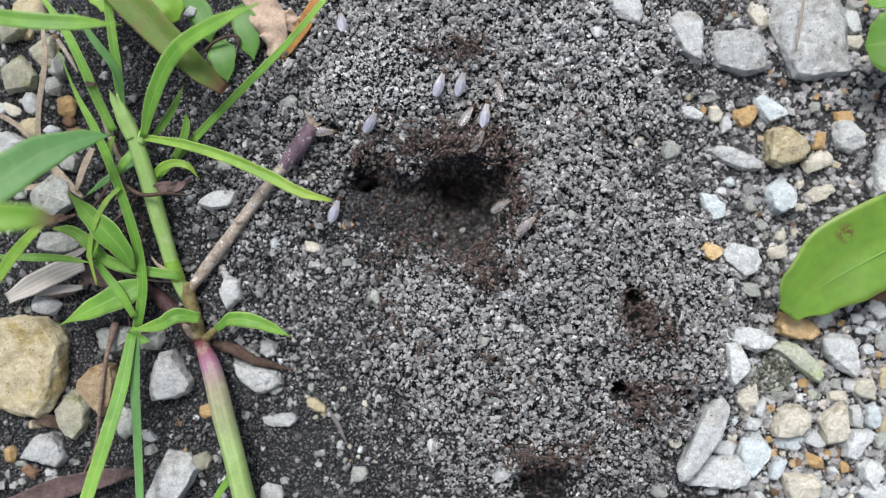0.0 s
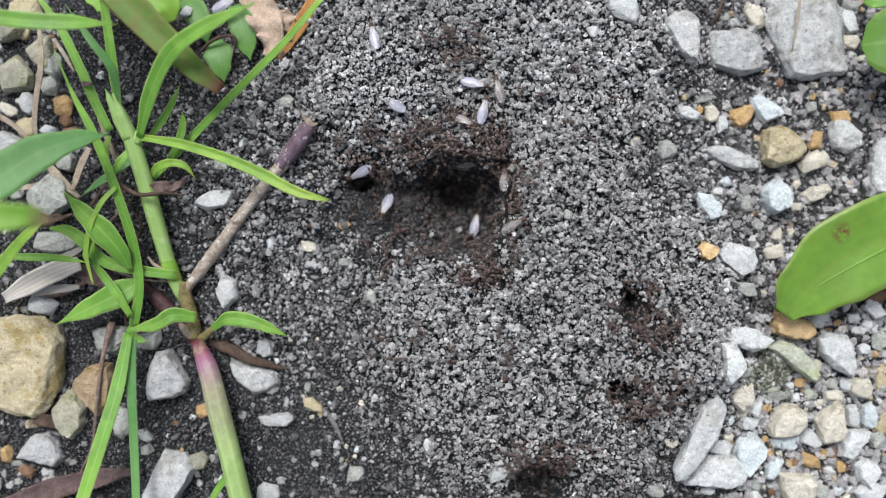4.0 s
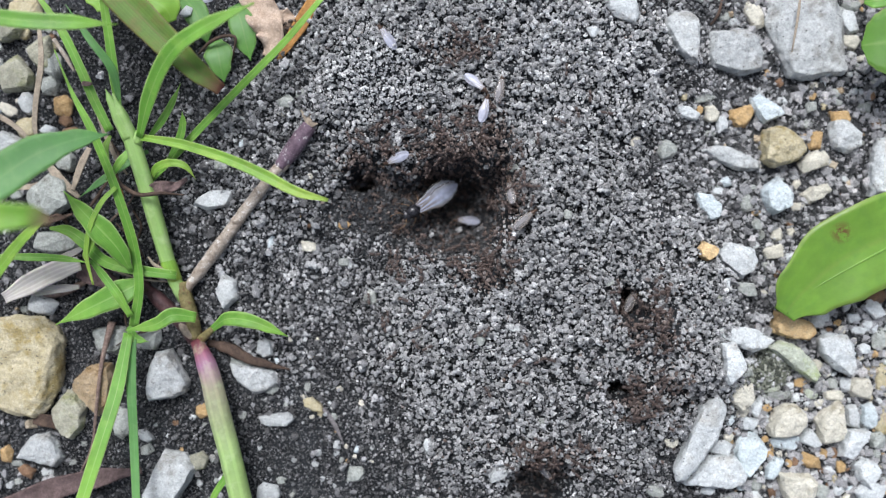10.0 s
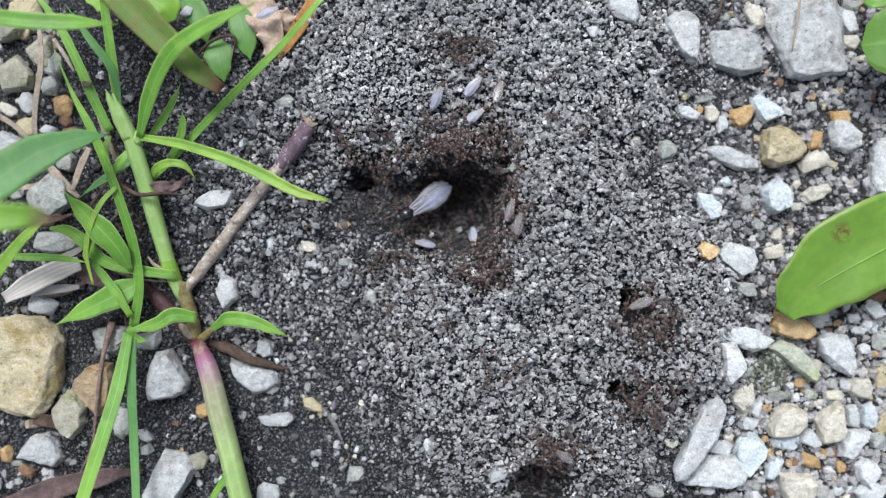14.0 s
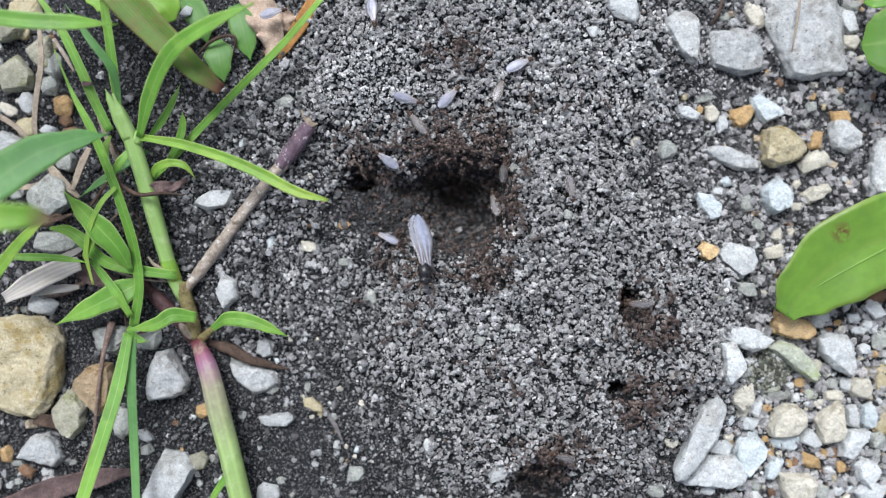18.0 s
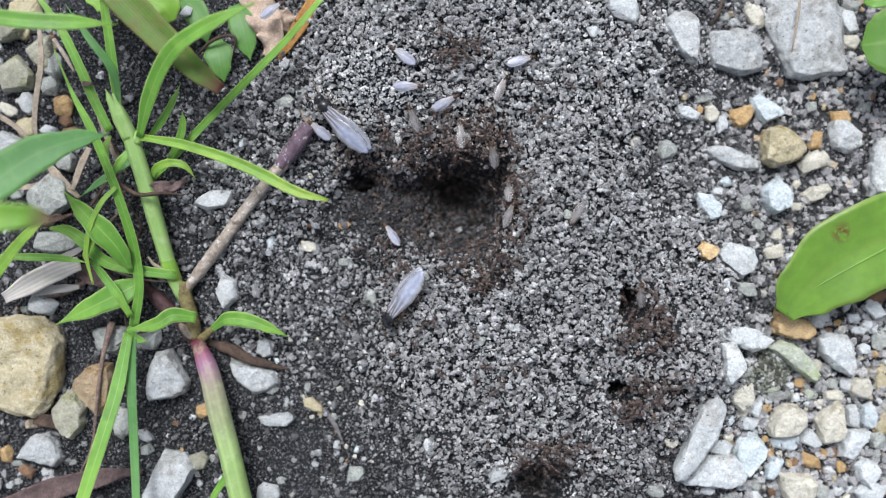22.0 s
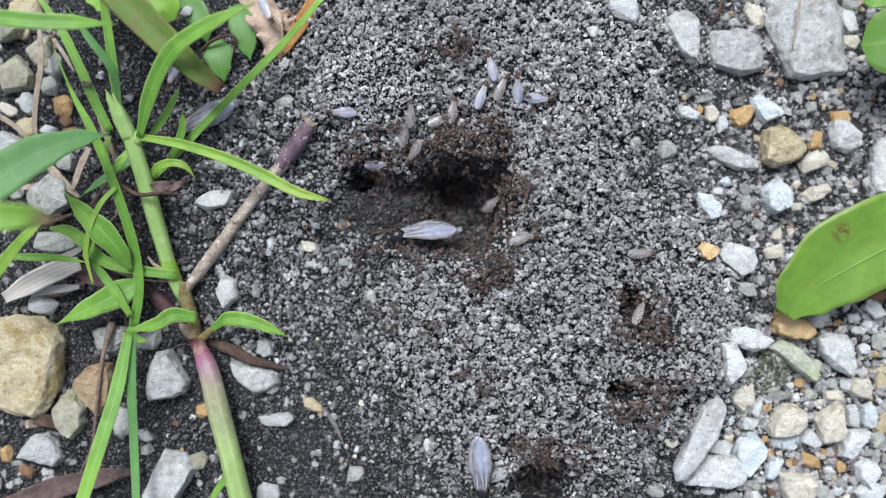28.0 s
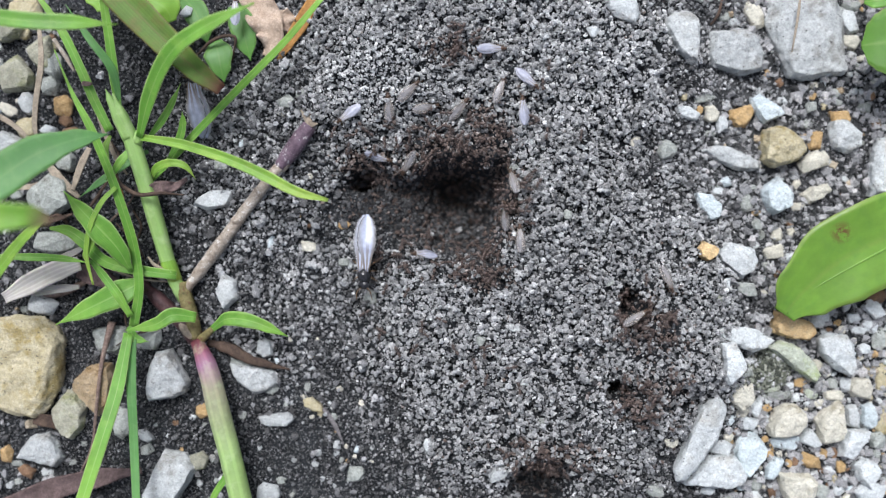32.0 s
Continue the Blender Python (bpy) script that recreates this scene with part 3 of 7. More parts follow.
def build_grains():
    rng = np.random.RandomState(11)
    groups = {"ant_mound": [], "soil_crumbs": [], "nest_crumbs": [], "fine_gravel": []}
    # steps of the three scatterings, the crumbs' least and greatest radius, how high they lie
    for layer, (step, small, large, lie) in enumerate(((0.47, 0.21, 0.36, 0.0), (0.55, 0.20, 0.43, 0.28), (0.46, 0.09, 0.22, 0.44))):
        gx, gy = np.meshgrid(np.arange(-74, 74, step), np.arange(-42.5, 42.5, step))
        x = gx.ravel() + rng.uniform(-0.5, 0.5, gx.size) * step
        y = gy.ravel() + rng.uniform(-0.5, 0.5, gx.size) * step
        z, h = surf(x, y), heap(x, y)

        def chance():
            return rng.uniform(0, 1, x.size)

        light = np.clip((h - 1.6 + 1.3 * ripple(x, y, 7, 21)) / 3.4, 0, 1)
        light = np.maximum(light, 0.30 * np.clip(h / 1.4, 0, 1))
        light = np.maximum(light, 0.55 * strip(x, y))
        light = np.maximum(light, bump(x, y, -23.1, 1.9, 16, 23, 0.6, 4.0) * (0.8 + 0.5 * ripple(x, y, 6, 22)))
        light = np.maximum(light, bump(x, y, -10, 26, 8.5, 7.5, 1.0, 4.0))
        light = light * (1 - bump(x, y, -16.4, -31.2, 9, 13, 0.45, 3.0))
        light = light * (1 - bump(x, y, 16, -30, 24, 15, 0.25, 3.0)) * (1 - bump(x, y, -7.5, 0.8, 7.5, 3.6, 0.5, 4.0))
        light = np.maximum(light, bump(x, y, -29, 19, 12, 11, 0.6, 4.0) * (0.8 + 0.4 * ripple(x, y, 5, 24)))
        light = light * (1 - bump(x, y, -13, 6.2, 7.5, 3.6, 0.75, 4.0))
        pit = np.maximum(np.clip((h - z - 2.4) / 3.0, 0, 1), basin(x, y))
        brown = bump(x, y, 1.5, 12.9, 11, 9, 0.85, 4.0) + bump(x, y, 28.4, -13.5, 6, 11, 0.7) + bump(x, y, 13.2, -32.9, 9, 5, 0.9)
        brown = brown + 0.22 * np.clip(lattice(x, y, 5, 71) * 2 - 0.4, 0, 1) * (h > 3)
        brown = np.clip(brown * (0.45 + 0.6 * ripple(x, y, 4, 31)), 0, 1) * np.clip(0.35 + pit * 1.6, 0, 1)
        brown = np.maximum(brown, np.clip((bump(x, y, 6.5, -4.2, 5, 2.2, 0.9, 4.0) + bump(x, y, 6.8, 17.2, 3.6, 5.0, 0.8, 4.0) + bump(x, y, 3.2, 15.4, 6.5, 2.8, 0.8, 4.0) + bump(x, y, -1.0, 14.6, 8, 1.8, 0.45, 4.0) + bump(x, y, 9.6, 7.6, 1.6, 7, 0.6, 4.0) + bump(x, y, 29.9, -10.8, 4.0, 4.4, 0.72, 3.0) + bump(x, y, 29.5, -22.2, 4.0, 3.4, 0.68, 3.0) + bump(x, y, 34.5, -17, 2.6, 9, 0.4, 3.0) + bump(x, y, 16.5, -31.2, 7, 2.6, 0.55, 3.0) + bump(x, y, 1.3, 29.9, 5, 2, 0.55, 3.0) + bump(x, y, -12.3, 13.3, 5, 2, 0.6, 3.0)) * (1.0 + 0.8 * lattice(x, y, 2.2, 72)), 0, 1))
        size = small + (large - small) * chance() ** 1.5
        clump = 1.3 * lattice(x, y, 0.72, 41) + 0.6 * lattice(x, y, 1.5, 42) + bump(x, y, -10, 26, 8.5, 7.5, 1.0, 4.0)
        size = size * (0.7 + 0.3 * np.clip(light * 2, 0, 1)) * (1 + 0.2 * basin(x, y))
        size = np.where((layer == 1) & (light < 0.5), size + 0.5 * chance() ** 16, size)
        size = size * (1 - bump(x, y, -10, 26, 8.5, 7.5, 0.22, 4.0))
        lift = size * 0.35 + lie + 0.75 * np.clip(clump, -0.4, 1.6) * np.clip(light * 1.5, 0.2, 1) + 0.12 * rng.uniform(-1, 1, x.size)
        # Fewer pale pellets in pits and the lowest layer: shade partly put into colour.
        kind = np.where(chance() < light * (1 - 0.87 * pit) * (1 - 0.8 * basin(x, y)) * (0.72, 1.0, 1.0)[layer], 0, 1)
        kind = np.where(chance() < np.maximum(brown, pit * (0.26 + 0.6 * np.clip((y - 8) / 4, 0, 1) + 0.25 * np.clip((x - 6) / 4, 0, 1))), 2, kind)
        right = np.clip((x - 38 - 0.10 * y) / 14, 0, 1) * np.clip(1.3 - h / 2.0, 0, 1)
        left = np.clip((-56 - x) / 12, 0, 1) * 0.6
        kind = np.where((kind == 1) & (chance() < (0.14, 0.15, 0.03)[layer] * right * (1 + 0.3 * packed(x, y)) + 0.03 * left), 3, kind)
        size = np.where(kind == 3, 0.22 + 0.75 * rng.uniform(0, 1, x.size) ** 2.2, size)
        keep = (layer == 0) | ((kind == 0) & (clump > (0, -0.42, -0.25)[layer])) | (kind == 3) | (chance() < (0.5, 0.5, 0.75)[layer])
        keep &= (layer == 0) | (h - z < 0.9) | (pit > 0.3) | (chance() < 0.25)
        keep &= chance() > np.clip((h - z - 19) / 5, 0, 0.9)
        keep &= (layer != 1) | (chance() > 0.35 * basin(x, y))
        keep &= (kind == 3) | (chance() > bump(x, y, 51, 21, 14, 15, 0.7, 4.0) * np.clip(0.7 + 0.6 * ripple(x, y, 6, 53), 0, 1))
        # Tone is lowered across the basin: part of its shade sits in the colour.
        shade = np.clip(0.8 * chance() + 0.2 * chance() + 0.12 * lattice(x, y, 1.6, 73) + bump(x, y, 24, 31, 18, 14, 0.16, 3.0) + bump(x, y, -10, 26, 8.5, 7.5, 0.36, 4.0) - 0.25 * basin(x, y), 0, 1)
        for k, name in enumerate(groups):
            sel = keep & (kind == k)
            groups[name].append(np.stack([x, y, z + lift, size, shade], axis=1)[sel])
    looks = {
        "ant_mound": (PELLET, "loose grey soil pellets heaped round a nest entrance", "ant mound"),
        "soil_crumbs": (CRUMB, "black soil crumbs with scattered pale specks", "soil"),
        "nest_crumbs": (RUST, "brown crumbs lining the open nest entrances", "soil"),
        "fine_gravel": (GRAVEL, "fine pale gravel bits lying in black soil", "gravel"),
    }
    # the pellets are crumbly: small chips stick to their upper sides
    a = np.concatenate(groups["ant_mound"])
    a = a[a[:, 3] > 0.2]
    for _ in range(4):
        d = rng.normal(size=(len(a), 3))
        d[:, 2] = np.abs(d[:, 2])
        d /= np.linalg.norm(d, axis=1)[:, None]
        groups["ant_mound"].append(np.column_stack([a[:, :3] + d * a[:, 3:4] * 0.85, a[:, 3] * rng.uniform(0.3, 0.6, len(a)), np.clip(a[:, 4] + rng.uniform(-0.08, 0.12, len(a)), 0, 1)]))
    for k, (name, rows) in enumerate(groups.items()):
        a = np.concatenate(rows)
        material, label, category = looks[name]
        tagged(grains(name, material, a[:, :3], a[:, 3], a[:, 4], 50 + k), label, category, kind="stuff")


build_ground()
build_grains()
# ---- loose stones, each its own piece: place, length, width, turn, tone ----
slab(39.6, -28.6, "white", 3.6, [(-137, 2.4), (-131, 6.8), (-122, 8.0), (-112, 7.0), (-54, 2.3), (24, 3.2), (51, 5.9), (69, 6.6), (93, 4.8), (115, 2.6)], sink=0.0)
slab(42.9, -35.0, "white", 4.2, [(-170, 5.5), (-161, 5.6), (-144, 3.4), (-58, 3.0), (-23, 4.6), (-1, 4.4), (50, 3.8), (122, 3.3), (156, 3.1)])
slab(48.0, -32.0, "blue", 4.0, [(-129, 3.4), (-96, 3.6), (-71, 2.8), (-22, 2.4), (17, 2.9), (66, 3.3), (89, 3.5), (129, 2.8), (170, 2.4)])
slab(53.9, -27.0, "cream", 5, [(-168, 3.1), (-141, 3.6), (-99, 2.7), (-61, 2.4), (-12, 3.0), (20, 3.3), (63, 3.0), (93, 2.8), (138, 2.6)])
slab(60.8, -27.4, "cream", 4.5, [(-121, 3.4), (-98, 3.2), (-58, 2.9), (-27, 2.5), (65, 3.6), (77, 4.1), (124, 2.3), (166, 2.5)])
slab(64.1, -30.3, "white", 4.5, [(-134, 3.0), (-105, 2.7), (-73, 2.1), (23, 2.4), (41, 3.2), (115, 2.3), (163, 1.7)])
slab(65.6, -21.9, "cream", 3.4, [(-169, 2.2), (-134, 1.8), (-51, 2.2), (1, 2.0), (60, 1.9), (128, 2.0)])
slab(61.7, -16.1, "white", 4, [(-178, 2.7), (-100, 2.8), (-66, 4.2), (-51, 4.1), (-33, 2.6), (27, 2.7), (66, 3.1), (115, 3.3), (146, 3.8)])
slab(55.1, -17.2, "moss", 4, [(-170, 1.9), (-69, 2.2), (-51, 4.7), (-35, 4.8), (-7, 2.6), (92, 2.2), (128, 3.7), (157, 4.8)])
slab(43.3, -16.9, "white", 3, [(-118, 2.6), (-98, 3.7), (-67, 2.1), (-26, 2.4), (24, 1.8), (83, 3.0), (120, 3.2), (168, 1.4)], sink=0.0)
slab(46.0, -13.5, "white", 3, [(-177, 4.0), (-139, 1.4), (-63, 2.5), (-25, 3.7), (-6, 4.7), (29, 2.3), (150, 3.8), (164, 4.7)], sink=0.0)
slab(46.0, -22.6, "cream", 3, [(-162, 2.0), (-93, 2.6), (-20, 1.8), (51, 2.6), (108, 1.9), (160, 2.0)])
slab(47.7, -27.2, "white", 2.4, [(-137, 1.3), (-58, 1.5), (15, 1.8), (140, 2.1)])
slab(49.0, -24.9, "white", 2.2, [(-155, 1.3), (-84, 1.6), (-7, 0.8), (65, 1.8), (124, 0.9)])
slab(51.9, -34.3, "blue", 2.4, [(-131, 2.2), (-99, 1.9), (-19, 1.1), (41, 2.1), (86, 1.8), (176, 1.2)])
slab(55.5, -37.3, "cream", 4.4, [(-170, 2.7), (-116, 3.0), (-63, 3.0), (-12, 3.0), (15, 3.2), (51, 2.8), (142, 3.9)])
slab(66.4, -34.9, "white", 4, [(-146, 1.9), (-87, 2.7), (-36, 1.8), (6, 2.4), (53, 2.0), (98, 2.3), (151, 2.3)])
slab(57.6, -29.8, "white", 2.6, [(-165, 1.7), (-69, 1.6), (-27, 1.9), (55, 1.3), (100, 1.8), (163, 1.5)])
slab(64.2, -26.3, "pale", 3, [(-125, 1.7), (-64, 2.2), (-2, 1.2), (75, 2.0), (129, 2.0)])
slab(66.7, -26.2, "blue", 3, [(-127, 1.8), (-83, 2.1), (-56, 1.7), (16, 1.3), (75, 2.1), (122, 2.0)])
slab(37.2, 33.1, "pale", 4, [(-167, 2.0), (-111, 2.8), (-81, 4.5), (-69, 5.0), (-52, 3.3), (-10, 2.5), (47, 3.0), (83, 3.6), (114, 3.7), (139, 4.0), (158, 3.5)])
slab(45.6, 30.8, "pale", 5, [(-170, 4.7), (-148, 4.4), (-80, 3.7), (-36, 5.1), (-5, 4.7), (36, 3.8), (68, 4.0), (142, 5.0), (167, 4.2)])
slab(57.2, 34.1, "pale", 5, [(-169, 5.3), (-133, 5.6), (-112, 7.9), (-96, 7.7), (-62, 7.7), (-49, 8.9), (-31, 6.3), (12, 5.8), (59, 8.0), (131, 8.5), (169, 6.9)])
slab(52.8, 15.9, "tan", 5.5, [(-146, 3.8), (-111, 3.5), (-44, 3.1), (-9, 4.3), (23, 3.4), (61, 2.9), (96, 3.4), (137, 3.9), (171, 3.0)])
slab(50.4, 22.0, "blue", 3, [(-152, 1.7), (-93, 2.5), (-52, 1.9), (-21, 2.9), (2, 2.5), (58, 1.4), (114, 2.5), (148, 3.0)])
slab(46.7, 20.8, "ochre", 2.6, [(-175, 2.0), (-116, 2.0), (-76, 1.9), (12, 2.1), (54, 2.3), (153, 2.0)])
slab(37.9, 21.1, "white", 1.8, [(-173, 1.5), (-103, 1.0), (-37, 1.9), (-10, 2.0), (88, 1.1), (154, 2.2)])
slab(41.9, 21.1, "cream", 1.8, [(-151, 1.3), (-111, 1.4), (-57, 1.5), (4, 1.3), (76, 1.5), (130, 1.5)])
slab(43.7, 19.5, "white", 1.8, [(-167, 1.0), (-116, 1.7), (-42, 1.1), (22, 1.1), (75, 1.5), (112, 1.3)])
slab(45.3, 14.3, "pale", 3, [(-170, 2.6), (-83, 0.9), (-63, 2.2), (-23, 4.9), (-8, 4.4), (-4, 2.3), (86, 1.6), (146, 3.6), (166, 4.8)])
slab(62.9, 17.6, "pale", 4, [(-131, 2.5), (-78, 2.8), (-30, 3.0), (11, 2.6), (96, 2.9), (132, 3.1), (178, 2.5)])
slab(62.5, 20.7, "ochre", 2.4, [(-148, 1.5), (-57, 1.7), (-13, 1.6), (44, 1.6), (151, 2.0)])
slab(69.5, 12.7, "white", 4, [(-174, 2.6), (-119, 5.3), (-64, 5.2), (67, 5.9), (110, 4.9)])
slab(41.0, 6.6, "blue", 2.6, [(-147, 1.5), (-89, 2.4), (-46, 2.4), (2, 2.0), (75, 1.9), (136, 3.0)])
slab(52.2, 8.2, "blue", 4.4, [(-163, 2.3), (-124, 2.6), (-93, 2.9), (-37, 2.6), (15, 2.6), (88, 3.1), (155, 2.6)])
slab(45.4, -1.3, "white", 4, [(-170, 2.9), (-120, 1.4), (-82, 3.2), (-47, 2.9), (-14, 3.2), (30, 2.8), (90, 1.9), (128, 3.1), (169, 3.6)])
slab(54.6, -12.1, "honey", 4.4, [(-161, 3.1), (-102, 1.9), (-38, 3.4), (-15, 3.9), (10, 3.2), (101, 2.1), (136, 3.6), (167, 3.3)])
slab(40.0, -0.3, "honey", 2.4, [(-141, 1.5), (-85, 1.6), (-19, 1.6), (12, 1.8), (113, 1.8), (166, 1.5)])
slab(58.5, 8.7, "cream", 2.6, [(-174, 2.4), (-125, 2.1), (-41, 1.3), (15, 2.5), (39, 2.4), (126, 1.3)])
slab(-65.1, -18.0, "tan", 5, [(-126, 8.7), (-99, 8.0), (-80, 8.6), (-63, 7.9), (-37, 6.5), (-4, 5.4), (31, 7.0), (49, 7.6), (68, 8.1), (99, 7.9), (125, 9.0)])
slab(-54.2, -21.4, "sand", 4, [(-172, 3.6), (-131, 2.5), (-86, 4.9), (-59, 3.7), (7, 2.8), (57, 4.3), (102, 3.5), (160, 3.6)])
slab(-58.4, -25.8, "olive", 4, [(-146, 2.5), (-106, 3.3), (-84, 4.0), (-49, 3.0), (26, 2.9), (67, 3.3), (97, 3.8), (173, 3.1)])
slab(-62.8, -31.6, "pale", 4, [(-166, 4.1), (-118, 2.0), (-52, 3.5), (-21, 3.6), (30, 2.7), (73, 3.0), (139, 3.0)])
slab(-43.3, -20.1, "pale", 4.5, [(-150, 3.7), (-126, 4.7), (-70, 3.4), (-34, 4.1), (-8, 3.8), (42, 3.1), (81, 4.5), (111, 4.1), (149, 3.2)])
slab(-43.2, -36.6, "pale", 5, [(-157, 4.1), (-135, 6.6), (-82, 4.7), (-46, 2.8), (10, 3.8), (29, 5.3), (58, 5.4), (93, 5.3), (136, 2.8)])
slab(-52.1, -14.2, "grey", 2.6, [(-143, 2.9), (-74, 2.7), (-13, 3.0), (38, 3.2), (81, 2.2), (154, 3.5)])
slab(-29.5, -20.2, "pale", 3.4, [(-149, 2.4), (-87, 2.6), (-48, 2.9), (-12, 3.8), (17, 3.4), (85, 1.9), (149, 4.4), (171, 3.4)])
slab(-26.0, -26.9, "pale", 2, [(-170, 2.7), (-139, 1.5), (-32, 1.7), (3, 2.8), (34, 2.3), (78, 0.8), (169, 3.0)])
slab(-20.4, -24.5, "tan", 1.6, [(-178, 1.5), (-75, 1.1), (-37, 2.0), (-2, 1.4), (96, 1.3), (153, 1.8)])
slab(-28.0, -15.6, "pale", 2, [(-157, 1.5), (-93, 1.5), (-36, 1.8), (59, 1.6), (124, 1.7)])
stone(-68.3, 34.7, 5.5, 4.6, 20, "olive")
stone(-65.4, 37.4, 5.7, 3.8, 0, "tan")
stone(-66.3, 34.2, 2.5, 2.3, 0, "tan")
stone(-62.9, 30.6, 4.1, 5.9, 10, "olive")
stone(-60.9, 28.8, 3.0, 4.3, 0, "grey")
stone(-66.9, 27.4, 5.7, 5.4, 20, "olive")
stone(-61.6, 25.7, 3.4, 3.4, 0, "grey")
stone(-65.1, 22.7, 3.0, 3.4, 40, "pale")
stone(-68.4, 21.8, 3.4, 2.1, -30, "cream")
stone(-59.9, 22.4, 3.2, 3.6, 0, "ochre")
stone(-65.4, 19.0, 3.4, 3.8, 0, "tan")
stone(-62.0, 18.5, 2.9, 2.5, -20, "white")
stone(-58.8, 18.2, 3.4, 2.3, 10, "brown")
stone(-59.6, 20.3, 2.3, 2.1, 0, "brown")
stone(-68.2, 15.9, 5.5, 4.6, -30, "pale")
stone(-59.2, 13.8, 3.8, 3.8, 0, "grey")
stone(-61.5, 31.9, 1.8, 1.6, 0, "tan")
stone(-61.3, 8.3, 7.0, 6.6, 30, "grey")
stone(-60.5, 1.1, 8.6, 4.3, 0, "grey")
stone(-67.4, 8.5, 2.1, 1.4, 0, "grey")
stone(-62.7, -8.8, 4.8, 3.2, -25, "pale")
stone(-65.8, -9.5, 1.6, 1.2, 0, "grey")
stone(-50.6, -27.4, 3.4, 5.4, 0, "grey")
stone(-46.3, -14.1, 4.5, 3.4, 0, "grey")
stone(-46.9, -29.4, 2.9, 1.6, -35, "pale")
stone(-46.5, -31.5, 2.0, 1.8, 20, "grey")
stone(-68.8, -32.4, 2.3, 3.2, 0, "ochre")
stone(-65.4, -35.0, 3.2, 1.8, -15, "brown")
stone(-62.4, -35.2, 2.1, 1.2, 0, "pale")
stone(-67.1, -33.9, 2.3, 1.2, 0, "grey")
stone(-68.1, -37.1, 1.4, 1.4, 0, "pale")
stone(-66.9, -36.6, 1.4, 1.1, 0, "grey")
stone(-38.5, -33.4, 3.8, 3.2, 10, "olive")
stone(-56.5, -30.7, 1.1, 0.9, 0, "grey")
stone(-58.4, -33.6, 1.4, 0.9, 20, "grey")
stone(-45.7, -15.4, 1.2, 1.2, 0, "ochre")
stone(-33.5, -6.6, 3.6, 5.5, 15, "pale")
stone(-31.8, -18.1, 4.1, 3.6, 10, "grey")
stone(-19.3, -26.0, 1.1, 0.9, 0, "tan")
stone(-13.7, -35.4, 3.2, 3.0, 0, "grey")
stone(-37.8, -25.5, 2.5, 2.7, 10, "ochre")
stone(-35.3, 7.6, 7.1, 3.0, 12, "pale")
stone(-34.4, 12.9, 2.5, 2.0, 0, "grey")
stone(-20.8, 0.3, 2.9, 2.0, -10, "cream")
stone(-26.4, 1.2, 2.0, 3.4, -20, "blue")
stone(-15.4, -2.0, 1.8, 1.4, 0, "grey")
stone(-11.3, -7.6, 2.3, 2.7, 20, "grey")
stone(-15.4, 3.6, 2.0, 1.2, 0, "ochre")
stone(-16.3, -22.0, 1.2, 1.0, 0, "cream")
stone(-16.7, -31.0, 1.4, 1.8, 0, "pale")
stone(-19.6, -32.0, 1.2, 1.2, 0, "pale")
stone(-26.9, -22.0, 2.0, 1.8, 0, "grey")
stone(-21.3, -21.8, 1.1, 1.6, 0, "grey")
stone(-27.4, -38.2, 4.1, 3.0, 10, "pale")
stone(-25.4, -36.4, 1.6, 1.4, 0, "grey")
stone(-20.1, -33.9, 1.2, 0.9, 0, "pale")
stone(-29.1, -17.8, 1.8, 1.2, -30, "cream")
stone(-31.6, -26.2, 1.4, 1.2, 0, "grey")
stone(-24.1, 22.7, 2.9, 2.1, 30, "grey")
stone(-21.7, 23.8, 2.0, 1.8, 0, "grey")
stone(-24.8, 21.0, 1.4, 1.2, 0, "cream")
stone(-32.8, 26.6, 1.1, 0.8, 0, "white")
stone(13.1, 16.0, 2.1, 2.7, 0, "white")
stone(22.6, 32.7, 2.0, 1.9, 30, "white")
stone(29.4, 16.4, 1.7, 1.6, 0, "cream")
stone(12.2, -19.7, 1.8, 1.3, 0, "white")
stone(8.4, -34.2, 3.3, 2.4, 25, "pale")
stone(10.6, 12.1, 1.8, 1.4, 0, "grey")
stone(18.2, 5.0, 1.4, 1.6, 0, "grey")
stone(10.6, -11.6, 2.1, 1.4, 0, "white")
stone(5.5, -13.6, 1.6, 1.4, 0, "grey")
stone(-2.1, -29.9, 1.6, 2.0, 0, "white")
stone(14.8, -25.6, 1.6, 1.2, 0, "grey")
stone(24.4, -4.9, 1.4, 1.2, 0, "grey")
stone(-17.2, -26.5, 1.2, 1.4, 0, "grey")
stone(-14.4, -2.5, 1.4, 1.2, 0, "pale")
stone(27.1, 36.4, 5.7, 3.9, -30, "white")
stone(63.6, 35.7, 2.9, 4.1, 20, "white")
stone(49.1, 37.0, 3.0, 5.4, 25, "cream")
stone(45.7, 35.6, 2.1, 1.3, 0, "white")
stone(44.1, 36.2, 2.0, 1.6, 0, "grey")
stone(64.6, 38.2, 3.0, 2.3, 0, "grey")
stone(64.2, 32.5, 2.9, 2.9, 0, "cream")
stone(62.4, 37.4, 1.8, 1.8, 0, "grey")
stone(40.0, 21.6, 1.4, 1.6, 0, "ochre")
stone(42.0, 18.1, 2.0, 1.1, 0, "grey")
stone(50.2, 24.9, 1.8, 1.2, 0, "white")
stone(58.5, 17.1, 2.5, 3.2, -20, "ochre")
stone(34.4, 15.4, 2.9, 3.2, 10, "grey")
stone(58.2, 13.8, 5.0, 3.4, 25, "cream")
stone(60.0, 23.0, 1.2, 2.3, 0, "tan")
stone(58.2, 24.0, 1.4, 1.1, 0, "ochre")
stone(66.4, 22.3, 2.9, 1.8, 0, "grey")
stone(65.3, 28.6, 1.6, 1.4, 0, "grey")
